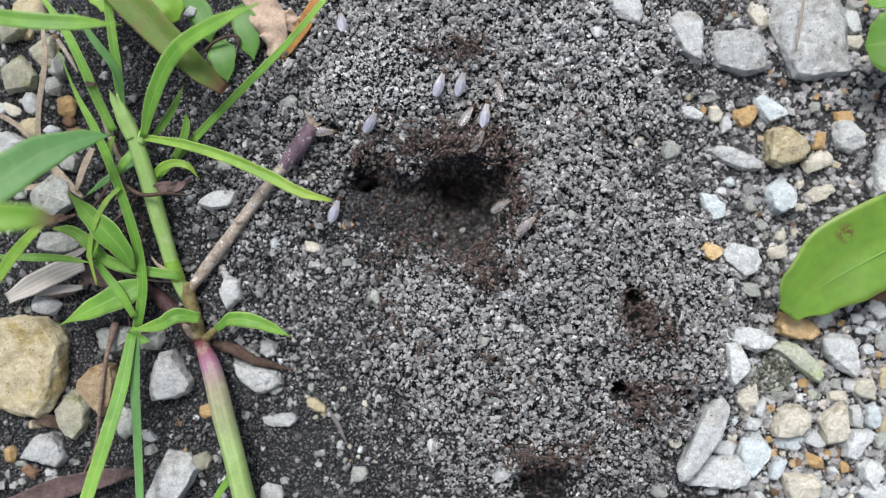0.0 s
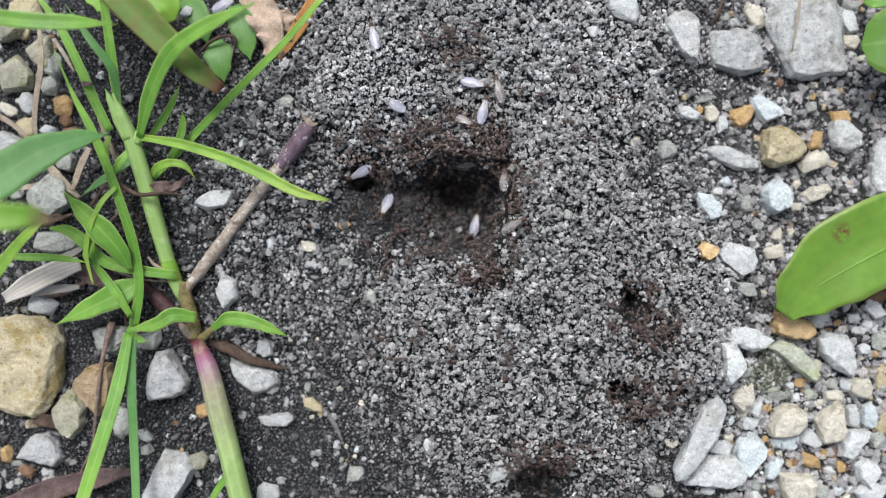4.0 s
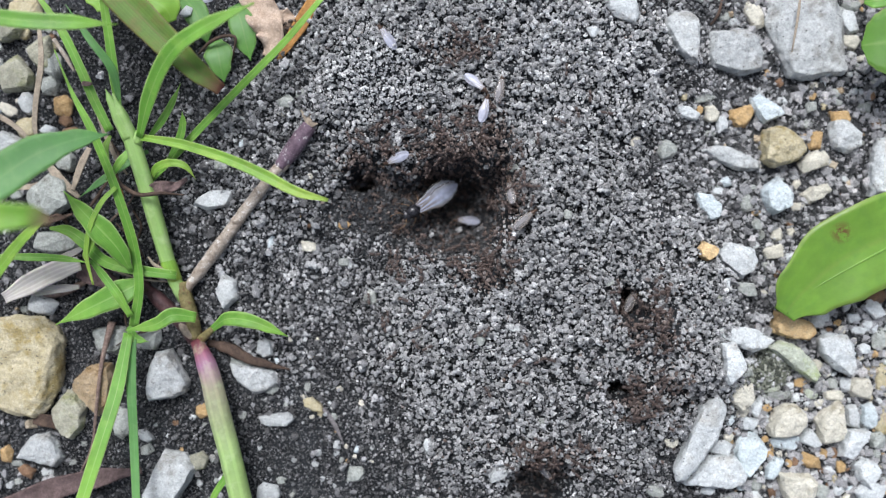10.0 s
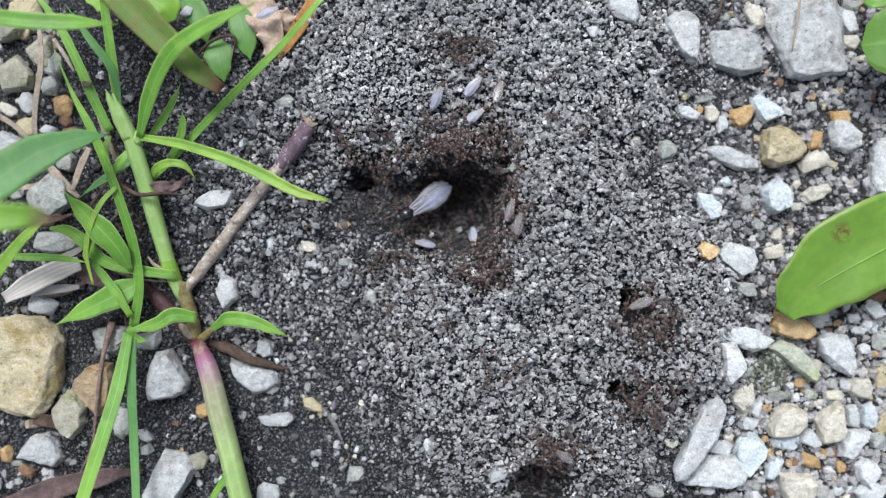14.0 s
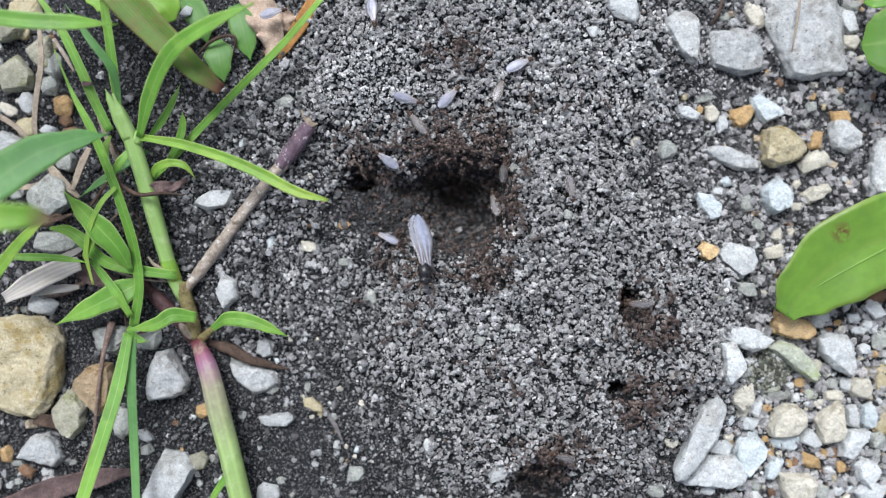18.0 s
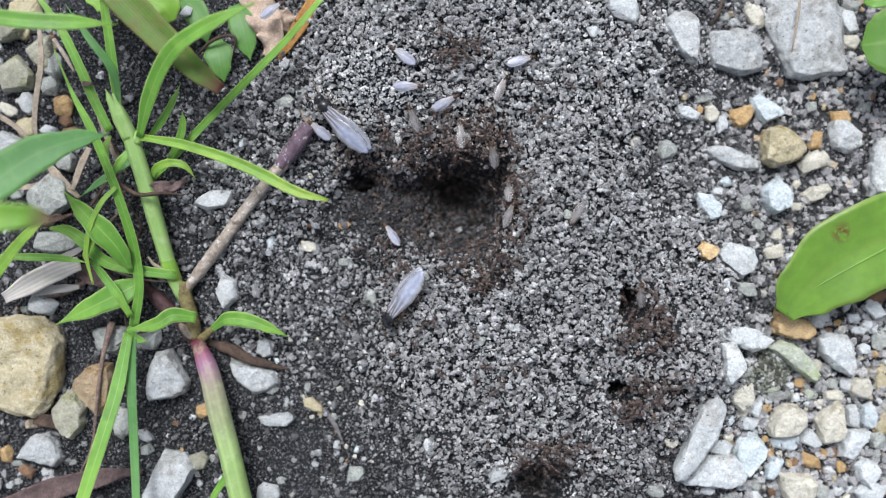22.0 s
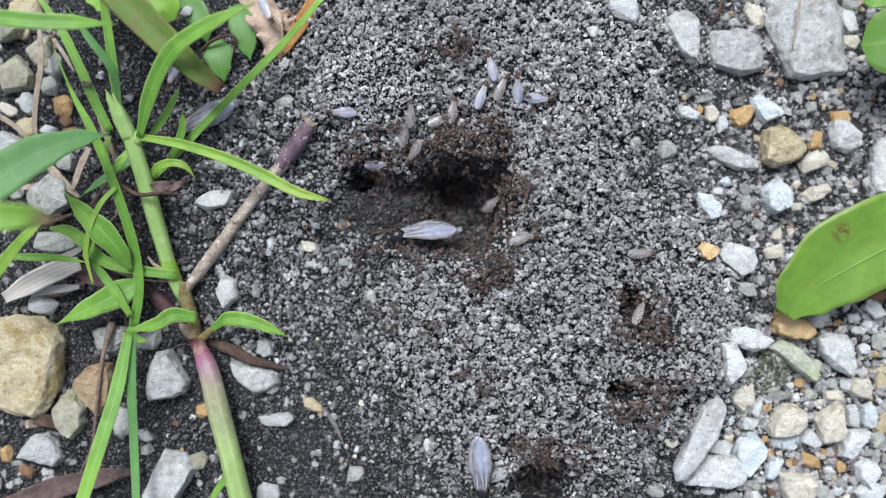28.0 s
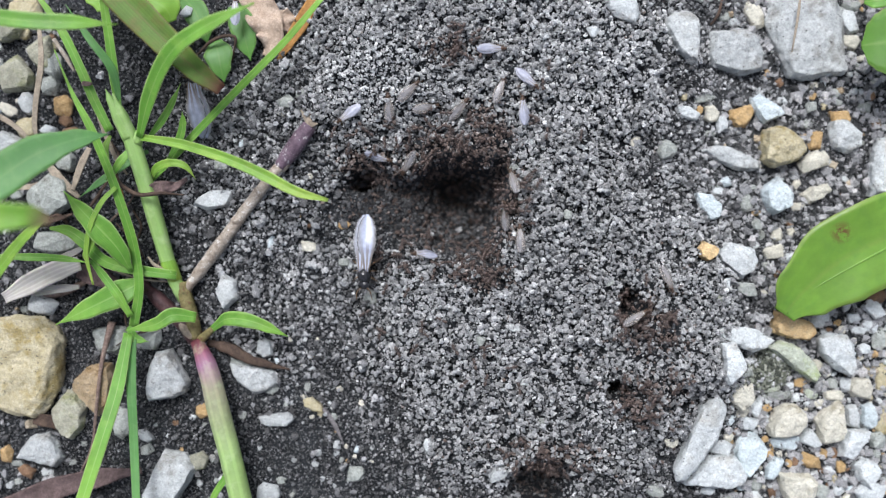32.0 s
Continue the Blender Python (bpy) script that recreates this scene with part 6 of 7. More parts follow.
def motions():
    rng = random.Random(77)
    k = 0
    for cx, cy, rx, ry, count in CROWDS:
        for _ in range(count):
            walk(WORKER[k], trail(mill(rng, cx, cy, rx, ry)))
            k += 1
    walk(WHITE[0], trail([
        (0, -15.7, 33.8, 100), (2.5, -15.3, 34.3, 100), (3, -14.2, 34.3, 60), (3.5, -11.1, 31.5, 100),
        (5.5, -9.2, 30.6, 110), (6.5, -8.2, 31.3, 110), (7, -7.5, 31.2, 135), (8, -7.8, 31.2, 135),
        (9, -8.2, 30.9, 125), (12.5, -7.6, 31.5, 125), (13, -8.6, 32.4, 60), (13.5, -5.7, 35.3, 65),
        (14.2, -4.3, 40.8, 70), (32, -4.4, 44.2, 70),
    ]))
    walk(WHITE[1], trail([
        (0, 2.0, 24.4, 75), (1, 2.1, 24.8, 60), (1.5, 1.6, 24.4, 55), (2, 0.6, 22.4, 35),
        (2.5, 0.3, 21.0, 40), (3, 0.3, 20.1, 70), (3.5, -5.7, 24.3, 120), (4.3, -7.2, 18.5, 170),
        (4.9, -7.4, 15.2, 215), (5.5, -7.0, 13.5, 205), (6.5, -6.6, 13.9, 205), (12, -6.8, 13.8, 205),
        (12.5, -7.6, 14.2, 180), (12.7, -5.0, 16.3, 110), (13, -2.4, 18.3, 60), (13.5, -1.4, 22.0, 60),
        (14.5, -0.5, 22.6, 65), (16.5, -7.4, 20.2, 60), (17, -5.8, 22.4, 25), (17.5, -5.6, 22.2, -10),
        (19, -5.3, 23.1, -20), (20, -5.4, 23.4, -20), (21, -5.8, 23.1, -15), (22, -5.4, 23.9, 0),
        (22.5, -4.7, 23.6, 35), (23, -4.5, 23.6, 45), (24, -2.0, 25.2, 20), (24.5, 3.6, 28.2, 15),
        (25, 7.2, 28.1, -10), (25.5, 11.3, 28.3, -10), (26.5, 9.9, 29.1, 70), (27.5, 7.2, 26.9, 105),
        (28.5, 7.5, 26.6, 105), (29, 6.8, 28.0, 60), (29.5, 7.5, 29.6, -10), (30, 6.9, 29.9, 0),
        (32, 6.9, 29.7, 0),
    ]))
    walk(WHITE[2], trail([
        (0, -1.1, 24.2, 70), (1, -1.0, 24.2, 60), (1.5, -1.0, 24.4, 60), (2, -1.3, 24.6, 80),
        (2.5, -0.4, 24.9, 20), (3, 3.5, 25.2, -25), (3.5, 4.3, 24.5, -20), (5.5, 5.0, 24.3, -10),
        (6.5, 4.8, 24.8, -40), (12, 4.5, 24.5, -40), (13.5, 3.8, 24.8, 0), (14, 4.5, 24.1, 50),
        (14.5, 7.5, 27.5, 50), (16.5, 11.0, 26.8, 30), (19, 11.0, 27.6, 20), (20, 11.1, 28.1, -10),
        (21.5, 11.1, 27.6, 25), (23, 11.6, 28.3, -15), (24, 11.6, 28.7, -35), (24.5, 12.3, 28.1, -50),
        (25, 13.6, 26.3, 20), (25.5, 11.3, 24.9, 50), (26.5, 12.4, 23.0, 10), (27.5, 13.7, 22.3, -5),
        (30, 13.7, 22.4, -5), (31, 13.4, 22.7, 10), (31.5, 15.3, 23.8, -30), (32, 12.2, 25.3, -40),
    ]))
    walk(WHITE[3], trail([
        (0, -11.3, 19.0, 60), (0.5, -11.0, 19.5, 60), (1, -10.6, 16.8, 110), (1.5, -10.6, 18.5, 35),
        (2, -6.4, 18.5, -35), (2.5, -4.1, 16.5, -100), (3, -5.3, 16.3, -110), (3.5, -10.1, 12.5, -130),
        (4.2, -12.8, 11.8, -150), (4.8, -13.5, 11.2, -160, -4), (32, -13.5, 11.2, -160, -4),
    ]))
    walk(DUSKY[0], trail([
        (0, -18.9, 17.9, 0), (0.5, -16.6, 18.0, 5), (1, -13.4, 18.1, 10), (1.5, -10.3, 15.6, -60),
        (2, -8.8, 12.1, -120), (2.6, -13.1, 11.2, -180, -1), (3.2, -13.5, 11.2, -180, -4), (32, -13.5, 11.2, -180, -4),
    ]))
    walk(DUSKY[1], trail([
        (0, 7.9, 23.1, 105), (3, 8.3, 23.2, 105), (9, 8.4, 23.4, 80), (16, 8.2, 23.1, 75),
        (25, 8.5, 23.6, 65), (32, 8.3, 23.2, 70),
    ]))
    walk(DUSKY[2], trail([
        (0, 3.0, 19.5, 60), (0.5, 3.1, 20.0, 70), (1.5, 3.5, 20.7, 90), (2.5, 3.6, 20.6, 90),
        (3, 3.0, 21.1, 70), (3.5, 2.6, 20.3, 10), (4.3, 2.8, 18.5, -50), (5.5, 2.5, 16.5, -80),
        (6.3, 2.6, 12.9, -90, -2), (7, 2.6, 11.5, -90, -8), (32, 2.6, 11.5, -90, -8),
    ]))
    walk(WHITE[4], trail([
        (0, 5.7, 19.7, 80), (9, 6.1, 20.5, 75), (13.5, 5.6, 19.6, 80), (14, 4.8, 19.6, 30),
        (14.5, 4.0, 19.6, 10), (15.5, 1.4, 20.6, 80), (16.5, -1.0, 21.8, 60), (18, 0.6, 22.3, 45),
        (18.5, -0.2, 22.7, 20), (20, 0.3, 21.7, 35), (22, 0.1, 21.6, 30), (22.5, 1.4, 22.8, 20),
        (23.5, 2.5, 23.6, 25), (24.5, 3.5, 24.6, 10), (25, 6.0, 24.7, 45), (25.5, 6.2, 25.7, 50),
        (27.5, 5.8, 23.6, 95), (28, 5.6, 22.4, 70), (28.5, 5.0, 19.3, 65), (29.2, 3.3, 13.8, 30, -2),
        (29.8, 2.8, 11.5, -20, -8), (32, 2.8, 11.5, -20, -8),
    ]))
    walk(DUSKY[3], trail([
        (0, 0.9, 12.0, 90, -8), (16.6, 1.5, 12.0, 90, -8), (17.1, -1.2, 14.3, 110), (17.5, -3.1, 16.4, 115),
        (18, -3.6, 18.6, 130), (19, -3.2, 18.5, 110), (20, -2.4, 18.5, 130), (20.5, -3.5, 18.5, 90),
        (21.5, -4.3, 18.8, 105), (22.5, -4.3, 19.3, 115), (23, -4.5, 19.2, 110), (23.5, -5.4, 18.6, 95),
        (24.5, -5.3, 18.3, 75), (25.5, -4.8, 18.3, 75), (27.5, -4.6, 19.7, 80), (28.5, -4.9, 20.0, 90),
        (29, -4.7, 22.6, 60), (30, -5.4, 23.4, 45), (32, -5.3, 23.0, 45),
    ]))
    walk(WHITE[5], trail([
        (0, -13.7, 11.2, 20, -4), (16.6, -13.1, 11.2, 20, -4), (17.1, -9.2, 11.5, 20), (17.5, -6.6, 13.9, 60),
        (18, -8.2, 13.5, 140), (19, -9.1, 13.3, 160), (19.5, -9.8, 13.5, 160), (20, -14.2, 16.0, 165),
        (20.5, -14.7, 16.2, 195), (21, -14.9, 15.7, 170), (21.5, -16.2, 16.1, 145), (22, -18.6, 17.9, 140),
        (23, -20.1, 18.8, 170), (24, -18.9, 17.9, 100), (24.5, -17.7, 17.9, 40), (25, -14.9, 19.1, 70),
        (25.5, -15.2, 19.6, 90), (27.5, -14.8, 20.6, 170), (28.5, -14.5, 20.3, 180), (29, -13.8, 20.8, 155),
        (29.5, -13.7, 20.4, 165), (30, -13.9, 20.3, 180), (30.5, -12.9, 20.2, 210), (31, -13.4, 20.2, 220),
        (32, -13.7, 20.3, 215),
    ]))
    walk(WHITE[6], trail([
        (0, -11.5, 45.0, -80), (16, -10.9, 44.7, -80), (18, -10.4, 35.3, -80), (18.5, -10.0, 30.8, -60),
        (19, -8.1, 28.8, -40), (19.8, -7.2, 28.9, 25), (20.5, -7.0, 28.8, 90), (21, -6.9, 28.8, 130),
        (22, -5.6, 28.2, 145), (23, -5.1, 28.5, 130), (24, -4.9, 28.1, 130), (25, -4.8, 27.1, 160),
        (25.5, -0.2, 27.3, 175), (26.5, 6.2, 25.9, 100), (27.5, 11.1, 23.7, 95), (28.5, 11.0, 23.2, 85),
        (30, 11.3, 22.2, 70), (31, 10.8, 22.0, 65), (31.5, 10.7, 22.8, 75), (32, 11.9, 20.2, 95),
    ]))
    walk(DUSKY[4], trail([
        (0, 8.4, 6.4, 20), (0.5, 8.8, 7.0, 20), (1, 8.0, 7.5, 0), (1.5, 8.2, 7.6, -15),
        (2, 8.1, 6.8, -10), (2.5, 8.6, 5.9, 70), (3, 9.7, 8.3, 100), (3.5, 9.3, 10.1, 100),
        (5.5, 9.7, 9.1, 100), (7, 10.3, 8.1, 95), (8, 9.8, 8.6, 110), (9, 10.0, 8.5, 115),
        (10, 10.1, 8.0, 110), (12.5, 10.2, 8.1, 70), (13.5, 10.2, 6.2, 85), (14, 11.1, 3.8, 75),
        (14.5, 11.3, 3.8, 75), (15.5, 13.5, 18.4, 70), (16.5, 15.5, 28.3, 105), (16.75, 15.7, 24.7, 180),
        (17, 15.2, 19.5, 250), (17.5, 14.7, 13.1, 300), (18, 18.5, 9.1, 285), (18.5, 19.0, 6.2, 260),
        (19, 19.4, 5.3, 250), (22, 19.5, 5.3, 240), (23, 19.8, 5.2, 250), (23.5, 20.4, 4.3, 270),
        (24.5, 20.8, 4.1, 290), (25, 21.2, 3.4, 275), (25.5, 20.8, 2.1, 285), (26.5, 24.4, 0.5, 320),
        (27.5, 28.0, -0.8, 355), (28, 28.6, -0.8, 360), (29, 30.5, -2.4, 330), (30, 31.9, -3.2, 300),
        (32, 32.2, -4.1, 290),
    ]))
    walk(WHITE[7], trail([
        (0, -17.4, 5.9, 70), (0.5, -17.4, 5.4, 115), (1, -15.4, 2.6, 155), (1.5, -16.2, 3.6, 190),
        (2.5, -15.8, 3.5, 210), (3, -13.7, 4.6, 230), (3.5, -10.8, 5.9, 215), (4.3, -7.1, 7.8, 280),
        (5, -0.4, 11.0, 330, -2), (5.6, 2.4, 11.5, 340, -8), (32, 2.4, 11.5, 340, -8),
    ]))
    walk(WHITE[8], trail([
        (0, 3.7, 10.1, -60, -8), (1, 4.2, 9.7, -60, -6), (1.5, 4.8, 0.5, -70), (2, 4.4, 2.7, -60),
        (2.5, 4.6, 2.2, -45), (3, 1.9, 3.0, -15), (3.5, 5.2, 2.5, 40), (4.4, 5.3, 6.1, 100),
        (5.2, 3.7, 11.0, 150, -8), (8, 4.2, 10.1, 200, -8), (8.6, 5.8, 5.0, 260, -2), (9, 6.6, 4.1, 280),
        (9.5, 4.4, 4.2, 215), (10, 4.1, 4.5, 180), (12, 4.4, 4.1, 175), (13, 5.5, 4.6, 250),
        (13.5, 7.0, 4.7, 300), (14, 5.0, 1.7, 290), (14.5, 4.2, 8.8, 250, -3), (15, 3.3, 10.1, 250, -8),
        (17, 3.3, 10.1, 250, -8), (17.3, 2.5, 3.8, 300, -2), (17.5, 3.3, 1.4, 305), (18, 4.2, 8.8, 330, -4),
        (32, 3.3, 11.0, 330, -8),
    ]))
    walk(WHITE[9], trail([
        (0, 2.7, 10.1, 230, -8), (11.8, 3.3, 10.1, 230, -8), (12.2, 1.9, 1.6, 220, -2), (12.5, -0.4, -1.1, 185),
        (13, -0.8, -0.8, 135), (13.5, -0.9, -0.5, 130), (14, -3.0, 0.6, 190), (14.5, -4.1, 0.3, 210),
        (16.5, -8.6, 1.4, 150), (17, -8.5, 1.2, 165), (19, -8.5, 1.6, 165), (19.5, -6.6, 1.2, 160),
        (20, -8.3, 1.1, 150), (20.5, -7.8, 0.7, 125), (21.5, -7.8, 1.3, 120), (22.5, -7.9, 2.1, 110),
        (23, -7.8, 2.1, 105), (23.5, -7.5, 1.6, 100), (24, -7.1, 2.2, 45), (24.5, -3.0, 5.1, 50),
        (25, -3.0, 9.4, 60), (25.6, 0.5, 12.0, 30, -3), (26.2, 2.4, 12.0, 0, -8), (32, 2.4, 12.0, 0, -8),
    ]))
    walk(DUSKY[5], trail([
        (0, 5.5, 12.9, 20, -8), (12.2, 6.0, 12.9, 20, -8), (12.6, 7.0, 11.8, 20), (13, 8.7, 12.1, 15),
        (14.5, 8.7, 12.1, 20), (16.5, 9.1, 11.2, 60), (17, 9.4, 12.0, 70), (19, 9.4, 11.6, 70),
        (20, 8.8, 11.8, 40), (20.5, 8.7, 12.1, 20), (21, 7.2, 13.1, 70), (21.5, 7.5, 13.9, 110),
        (22, 7.5, 13.7, 95), (23, 6.6, 13.9, 105), (23.5, 5.9, 14.9, 125), (24, 4.0, 16.5, 155),
        (24.5, 3.9, 16.3, 165), (25, 0.8, 16.1, 215), (25.5, -0.6, 16.1, 220), (27.5, -3.5, 15.1, 230),
        (28.5, -4.4, 14.8, 240), (30, -4.7, 14.0, 240), (32, -5.1, 13.3, 245),
    ]))
    walk(DUSKY[6], trail([
        (0, 5.0, 11.0, 30, -8), (18.5, 5.6, 11.0, 30, -8), (19.2, 7.6, 7.3, 30), (20, 10.3, 7.6, 80),
        (21, 10.2, 6.7, 100), (22, 9.8, 8.2, 105), (22.5, 9.3, 9.4, 115), (23, 9.5, 8.4, 115),
        (24, 9.6, 7.8, 105), (24.5, 10.6, 5.1, 60), (25, 10.3, 5.2, 50), (25.5, 11.1, 6.1, -10),
        (27.5, 11.7, 3.7, -60), (28, 11.8, 2.0, 0), (28.5, 11.3, 0.7, 60), (29, 11.6, 0.7, 80),
        (29.5, 11.8, 1.5, 100), (30, 12.0, 1.7, 105), (30.5, 12.5, 3.2, 135), (31, 11.4, 5.2, 100),
        (31.5, 11.0, 8.1, 120), (32, 10.5, 9.5, 115),
    ]))
    walk(DUSKY[7], trail([
        (0, 11.6, 3.5, 40), (5.5, 10.1, 3.3, 20), (7, 11.2, 3.8, 40), (10, 11.7, 4.1, 40),
        (13, 10.2, 5.2, 60), (14.5, 9.8, 6.0, 70), (16.5, 8.2, 6.7, 110), (20, 8.2, 6.5, 115),
        (22, 9.8, 4.9, 60), (22.5, 11.2, 3.8, 50), (24, 11.4, 4.6, 50), (25.5, 10.5, 3.8, 10),
        (27.5, 12.2, 0.8, 10), (28.2, 10.8, 1.7, 20), (29, 9.9, 2.8, 10), (30.5, 10.2, 2.5, 30),
        (31, 11.1, 1.7, 70), (31.5, 11.1, 1.1, 90), (32, 11.4, 1.2, 95),
    ]))
    walk(DUSKY[8], trail([
        (0, -13.5, 11.2, 60, -4), (23.8, -13.0, 11.2, 60, -4), (24.2, -11.1, 11.2, 70), (24.5, -10.1, 11.5, 75),
        (25, -6.7, 15.1, 70), (25.5, -6.5, 16.1, 70), (27.5, -6.5, 16.1, 60), (28, -5.9, 16.9, 80),
        (29, -6.4, 16.6, 95), (29.5, -6.4, 17.9, 95), (30, -7.8, 20.6, 100), (32, -8.0, 20.7, 95),
    ]))
    walk(WHITE[10], trail([
        (0, -13.9, 11.2, 20, -4), (26.4, -13.3, 11.2, 20, -4), (27, -12.2, 11.7, 30), (27.5, -10.4, 12.5, 30),
        (28, -10.1, 13.0, 15), (28.5, -9.6, 12.6, 35), (30, -9.5, 12.9, 40), (30.5, -9.0, 13.3, 30),
        (31, -9.8, 13.8, -10), (31.5, -9.7, 14.2, -15), (32, -10.0, 14.2, -15),
    ]))
    walk(WHITE[11], trail([
        (0, 0.9, 10.1, 200, -8), (30.5, 1.5, 10.1, 200, -8), (31, -1.4, 1.6, 240, -0.4), (31.5, -3.5, -1.0, 260, 1.0),
        (32, -2.7, -1.0, 190, 1.0),
    ]))
    walk(DUSKY[9], trail([
        (0, 2.7, 12.9, 90, -8), (20, 3.3, 12.9, 90, -8), (20.6, 3.0, 14.6, 90, -2), (21, 2.7, 16.2, 80),
        (22.5, 2.6, 16.6, 95), (23, 2.0, 16.9, 95), (23.5, 1.8, 19.4, 100), (24.5, 1.6, 20.0, 105),
        (25.5, 2.0, 20.6, 95), (27.5, 1.7, 20.1, 85), (28.5, 1.2, 20.4, 75), (29.5, 1.3, 20.8, 65),
        (30, 2.0, 21.3, 60), (30.5, 3.0, 21.6, 10), (31, 2.6, 21.3, 25), (32, 2.2, 20.6, 50),
    ]))
    walk(DUSKY[10], trail([
        (0, -0.9, 12.9, 110, -8), (23.6, -0.4, 12.9, 110, -8), (24.2, -0.5, 14.9, 110, -1), (25, -1.4, 17.7, 85),
        (25.5, -1.3, 18.0, 80), (27.5, -0.4, 19.0, 30), (28.5, -1.3, 19.0, 10), (29, -2.1, 20.6, -15),
        (30, -3.1, 20.7, -20), (32, -3.0, 20.8, 15),
    ]))
    walk(DUSKY[11], trail([
        (0, 28.4, -8.7, 60, -4), (7, 28.7, -8.6, 60, -4), (7.6, 28.5, -8.2, 60, -1), (8, 28.4, -7.8, 60, 1),
        (10, 28.4, -7.8, 60, 1), (11, 28.4, -8.6, 60), (12, 28.5, -8.5, 130), (13, 28.7, -8.2, 200),
        (14, 28.5, -7.8, 200, 1.5), (16.5, 28.0, -7.5, 205, 2), (18, 28.3, -7.5, 200, 2), (19, 28.1, -7.5, 195, 2),
        (19.6, 28.4, -6.7, 140, 1), (20, 28.6, -6.2, 95), (22, 29.0, -6.8, 80), (23, 28.6, -8.6, 70, -4),
        (26.5, 28.6, -8.6, 70, -4), (27.2, 28.5, -8.8, 75, -1), (27.5, 28.2, -9.5, 75, 1), (29, 28.5, -9.3, 70, 1),
        (30, 28.4, -9.7, 25, 1), (31, 27.5, -10.2, 30, 1), (32, 27.7, -10.2, 25, 1),
    ]))
    walk(DUSKY[12], trail([
        (0, 13.0, -36.7, 140, -4), (0.6, 14.0, -36.6, 140, -2), (1, 14.8, -35.0, 135), (2, 15.2, -35.3, 135),
        (3, 13.9, -36.8, 140, -3), (5, 13.9, -36.8, 140, -3), (6, 15.0, -35.0, 145, 1), (7, 16.2, -34.5, 125, 1),
        (9, 15.9, -34.8, 125, 1), (11, 15.3, -32.3, 120, 1), (12, 15.7, -33.7, 125, 1), (13, 15.8, -30.9, 130),
        (14, 17.8, -30.4, 140), (18, 18.0, -30.6, 150), (20, 15.9, -32.1, 200), (21, 14.3, -36.6, 260),
        (22, 13.6, -36.7, 270, -4), (32, 13.6, -36.7, 270, -4),
    ]))
    walk(WHITE[12], trail([
        (0, -38.3, 42.3, -60), (2, -34.7, 38.3, -50), (3, -32.3, 34.8, -20, 4), (5, -34.7, 39.3, 60, 4),
        (7, -37.3, 40.3, 80, 4), (9, -37.5, 38.1, 85, 4), (10, -34.7, 38.5, 40, 4), (11, -31.5, 38.2, -10, 4),
        (13, -26.6, 35.6, 20, 4), (17, -25.7, 35.3, 10, 4), (21, -25.2, 35.2, 10, 4), (23, -26.4, 36.1, 50, 4),
        (24, -26.5, 33.9, -30, 4), (25, -26.3, 31.2, -110, 3), (25.5, -32.2, 30.5, -165, 3), (26.7, -37.6, 28.5, -160, 2),
        (28, -41.3, 27.0, -110, 2), (29, -41.6, 27.3, -110, 2), (30, -42.4, 27.9, -130, 2), (32, -43.3, 28.3, -120, 2),
    ]))
    walk(WHITE[13], trail([
        (0, -25.9, 43.2, -90, 4), (24, -25.3, 43.2, -90, 4), (25.5, -26.0, 38.7, -100, 4), (28, -26.6, 36.0, -60, 4),
        (29, -26.5, 35.4, -60, 4), (30.5, -27.2, 37.0, 20, 4), (32, -31.2, 35.4, 90, 4),
    ]))
    walk(QUEEN[0], trail([
        (0, 1.5, 10.8, 215, -16), (3.5, 1.0, 10.5, 215, -14), (5, -1.5, 9.6, 212, -5), (6, -3.0, 8.6, 210, -1.8), (7, -3.4, 7.9, 205, -1.2),
        (9, -2.8, 7.5, 210, -0.8), (12, -2.6, 7.5, 208, -0.6), (12.5, -4.2, 6.6, 190, -0.2), (13, -3.5, 7.1, 208, 0.4),
        (14.5, -3.7, 7.1, 210, 0.6), (15.5, -3.4, 5.5, 228, 0.8), (16.5, -3.0, 3.6, 250, 1), (17, -3.1, 1.6, 258, 1.2),
        (17.5, -3.8, 0.3, 266, 1.2), (18, -3.8, -0.6, 264, 1.2), (18.5, -3.0, -1.6, 246, 1), (19, -4.0, -2.1, 260),
        (19.5, -4.0, -4.3, 242), (20, -4.5, -5.4, 230), (21, -5.2, -7.0, 228), (22, -5.3, -7.4, 226),
        (23, -5.6, -7.6, 225), (23.5, -5.5, -7.8, 218), (24, -5.6, -8.1, 206), (24.5, -6.5, -8.1, 215),
        (25, -8.7, -8.2, 262), (25.5, -8.8, -10.5, 300), (26.3, -3.4, -15.9, 325), (27, 2.6, -21.0, 300),
        (27.5, 4.8, -24.1, 285), (28, 6.0, -32.8, 270), (28.4, 6.7, -40.3, 270), (29, 6.8, -47.9, 270),
        (32, 6.8, -48.9, 270),
    ], 3.5))
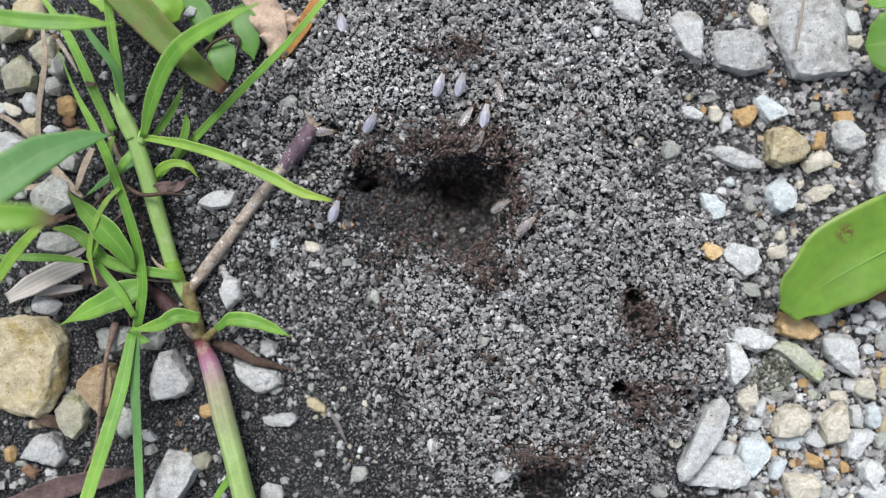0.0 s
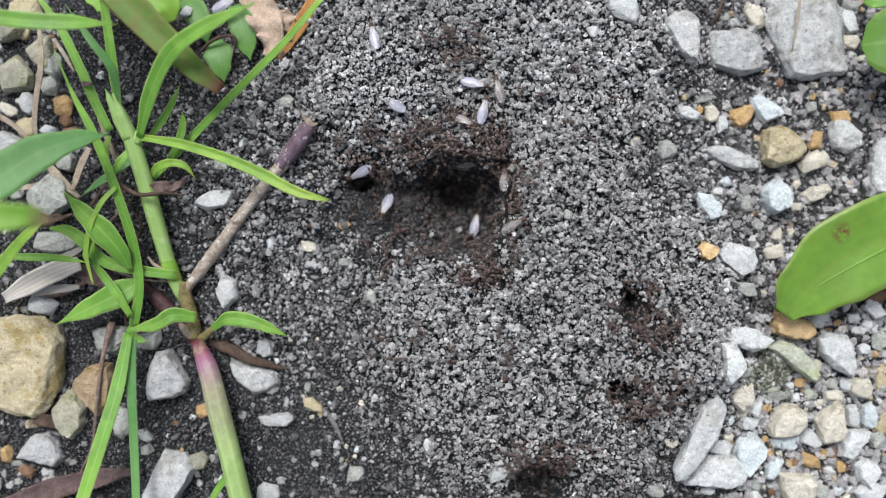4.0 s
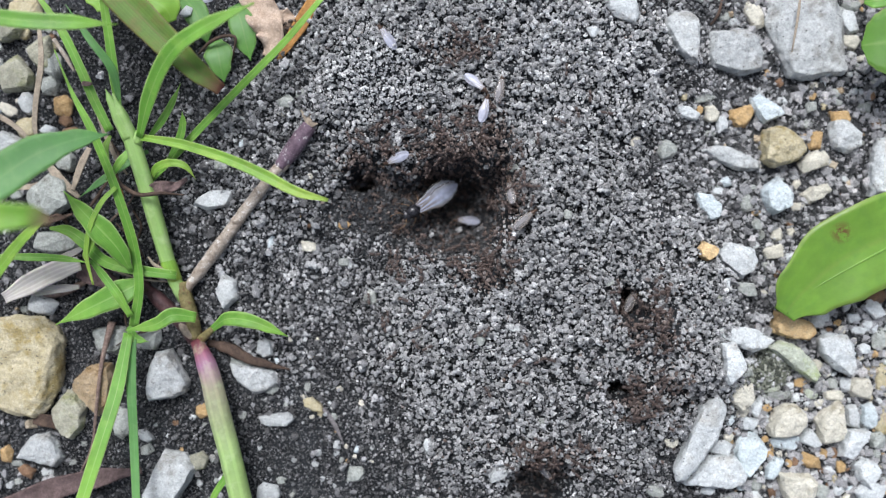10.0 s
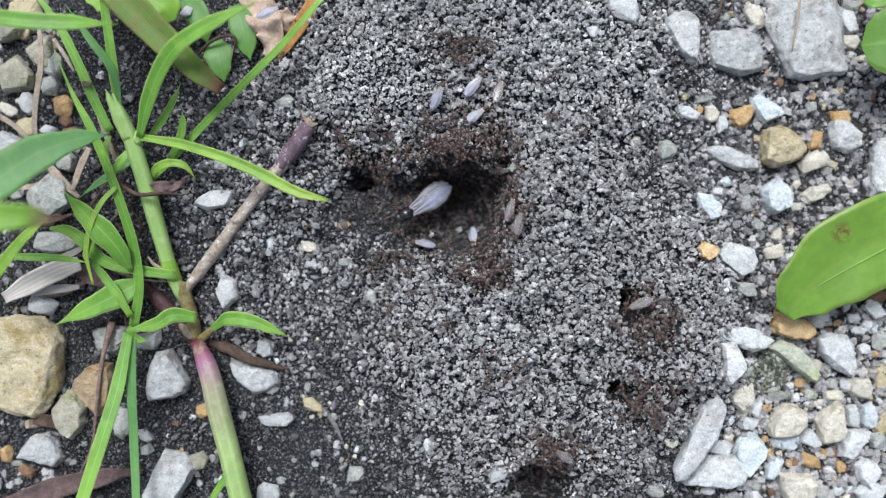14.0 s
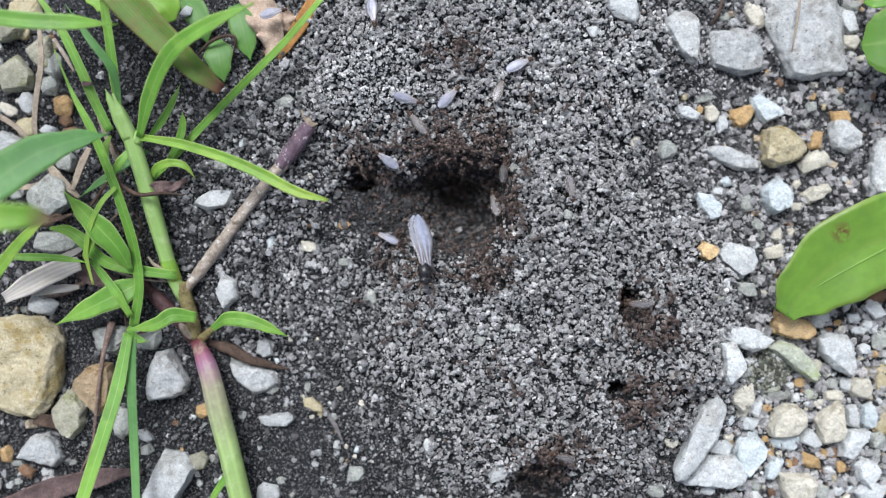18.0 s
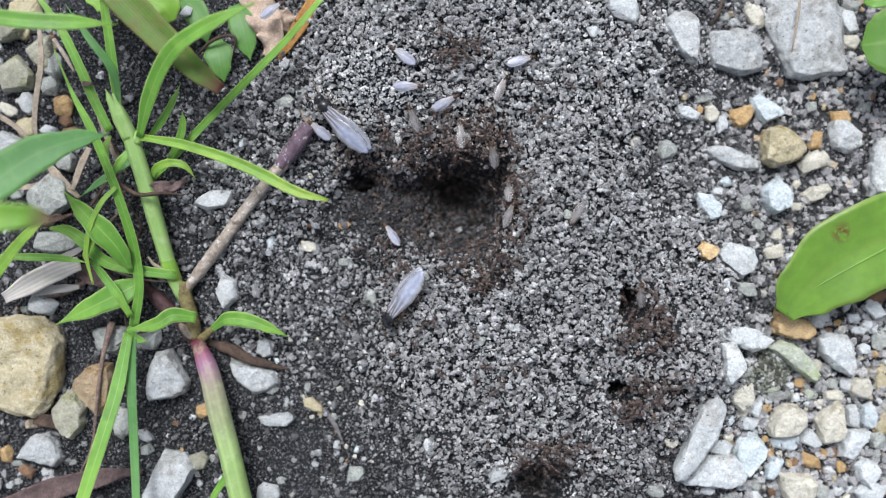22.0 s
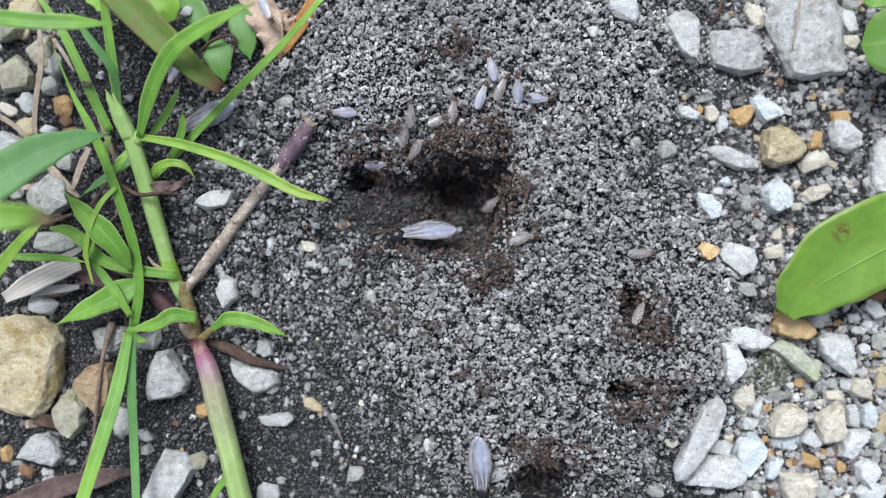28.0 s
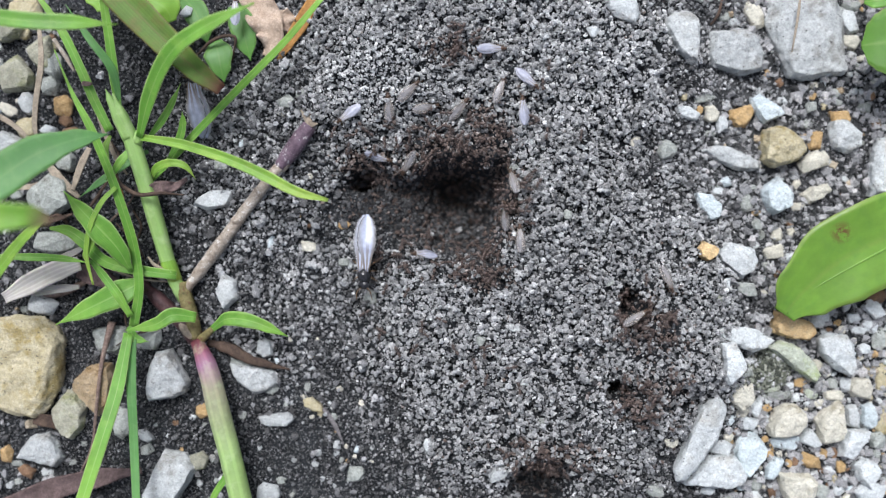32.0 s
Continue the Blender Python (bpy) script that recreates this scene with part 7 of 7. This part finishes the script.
    walk(QUEEN[1], trail([
        (0, 0.9, 12.0, 170, -18), (17.6, 1.5, 12.0, 170, -18), (18.5, -0.2, 12.2, 175, -7), (19, -1.5, 12.9, 172, -5.5),
        (20, -1.5, 12.9, 160, -3.2), (20.5, -2.5, 13.9, 168, -0.8), (21, -4.2, 13.6, 160, 0.8), (21.5, -8.1, 13.9, 150, 0.8),
        (22, -14.6, 19.0, 135, 0.5), (22.5, -13.8, 19.0, 142), (23, -13.5, 19.4, 152), (23.5, -14.3, 19.7, 148),
        (24, -17.7, 21.6, 160), (24.5, -22.6, 22.5, 190), (25, -28.2, 22.6, 208), (25.5, -34.3, 20.2, 190),
        (26.5, -35.9, 19.9, 200), (28, -36.9, 19.8, 207), (30, -36.5, 19.6, 205), (30.5, -35.5, 19.3, 195),
        (31, -34.6, 18.2, 150), (31.5, -36.4, 19.3, 110), (32, -37.7, 22.8, 100),
    ], 3.5))
    walk(QUEEN[2], trail([
        (0, 3.7, 11.0, 280, -18), (23.1, 4.2, 11.0, 280, -18), (24, 4.4, 6.7, 278, -4), (24.5, 3.1, 4.6, 275, -1.2),
        (24.8, 3.4, 7.5, 268, -6), (25, 3.2, 9.0, 260, -12), (25.5, 2.6, 9.0, 240, -12), (26.3, 0.6, 5.5, 212, -5), (26.9, -0.8, 2.8, 205), (27.5, -1.8, 1.9, 205, 0.6),
        (28, -3.7, 1.8, 197, 1), (28.5, -3.7, 1.8, 202, 1), (29, -4.1, 1.9, 204, 1), (29.5, -5.6, 1.3, 204, 1),
        (30, -6.6, 1.1, 205, 1), (30.5, -7.3, 1.1, 220, 1), (31, -8.2, 1.1, 234, 1), (31.5, -10.9, -0.1, 253, 1),
        (32, -11.7, -0.6, 270, 1),
    ], 3.5))
    walk(DUSKY[14], trail([
        (0, 4.6, 16.0, 60), (1, 5.3, 14.8, 130), (1.5, 4.4, 15.6, 140), (2, 2.9, 16.6, 130), (3, 2.8, 16.2, 120),
        (3.5, 3.4, 15.0, 60), (4.2, 3.6, 12.5, 10, -3), (5, 3.4, 11.0, 0, -9), (32, 3.4, 11.0, 0, -9),
    ]))
    walk(DUSKY[15], trail([
        (0, 1.0, 11.5, 80, -9), (1.2, 0.8, 12.0, 80, -7), (1.8, 0.2, 13.8, 85, -1), (2.5, 0.1, 14.2, 85),
        (3, -0.2, 13.2, 120, -2), (3.6, 0.6, 11.2, 150, -9), (32, 0.6, 11.2, 150, -9),
    ]))
    walk(DUSKY[13], trail([
        (0, 5.5, 11.0, 30, -8), (26.2, 6.0, 11.0, 30, -8), (26.8, 7.0, 8.9, 30), (27.5, 7.9, 7.8, 30, 0.6),
        (28, 7.8, 7.0, 30, 0.6), (29, 8.2, 6.1, 35, 0.8), (29.5, 8.7, 5.9, 40, 0.8), (30, 9.4, 5.6, 70, 0.8),
        (30.5, 8.9, 5.4, 75, 0.8), (31, 9.7, 4.1, 85, 0.6), (31.5, 9.5, 4.5, 80, 0.6), (32, 9.4, 4.5, 85, 0.6),
    ]))


motions()
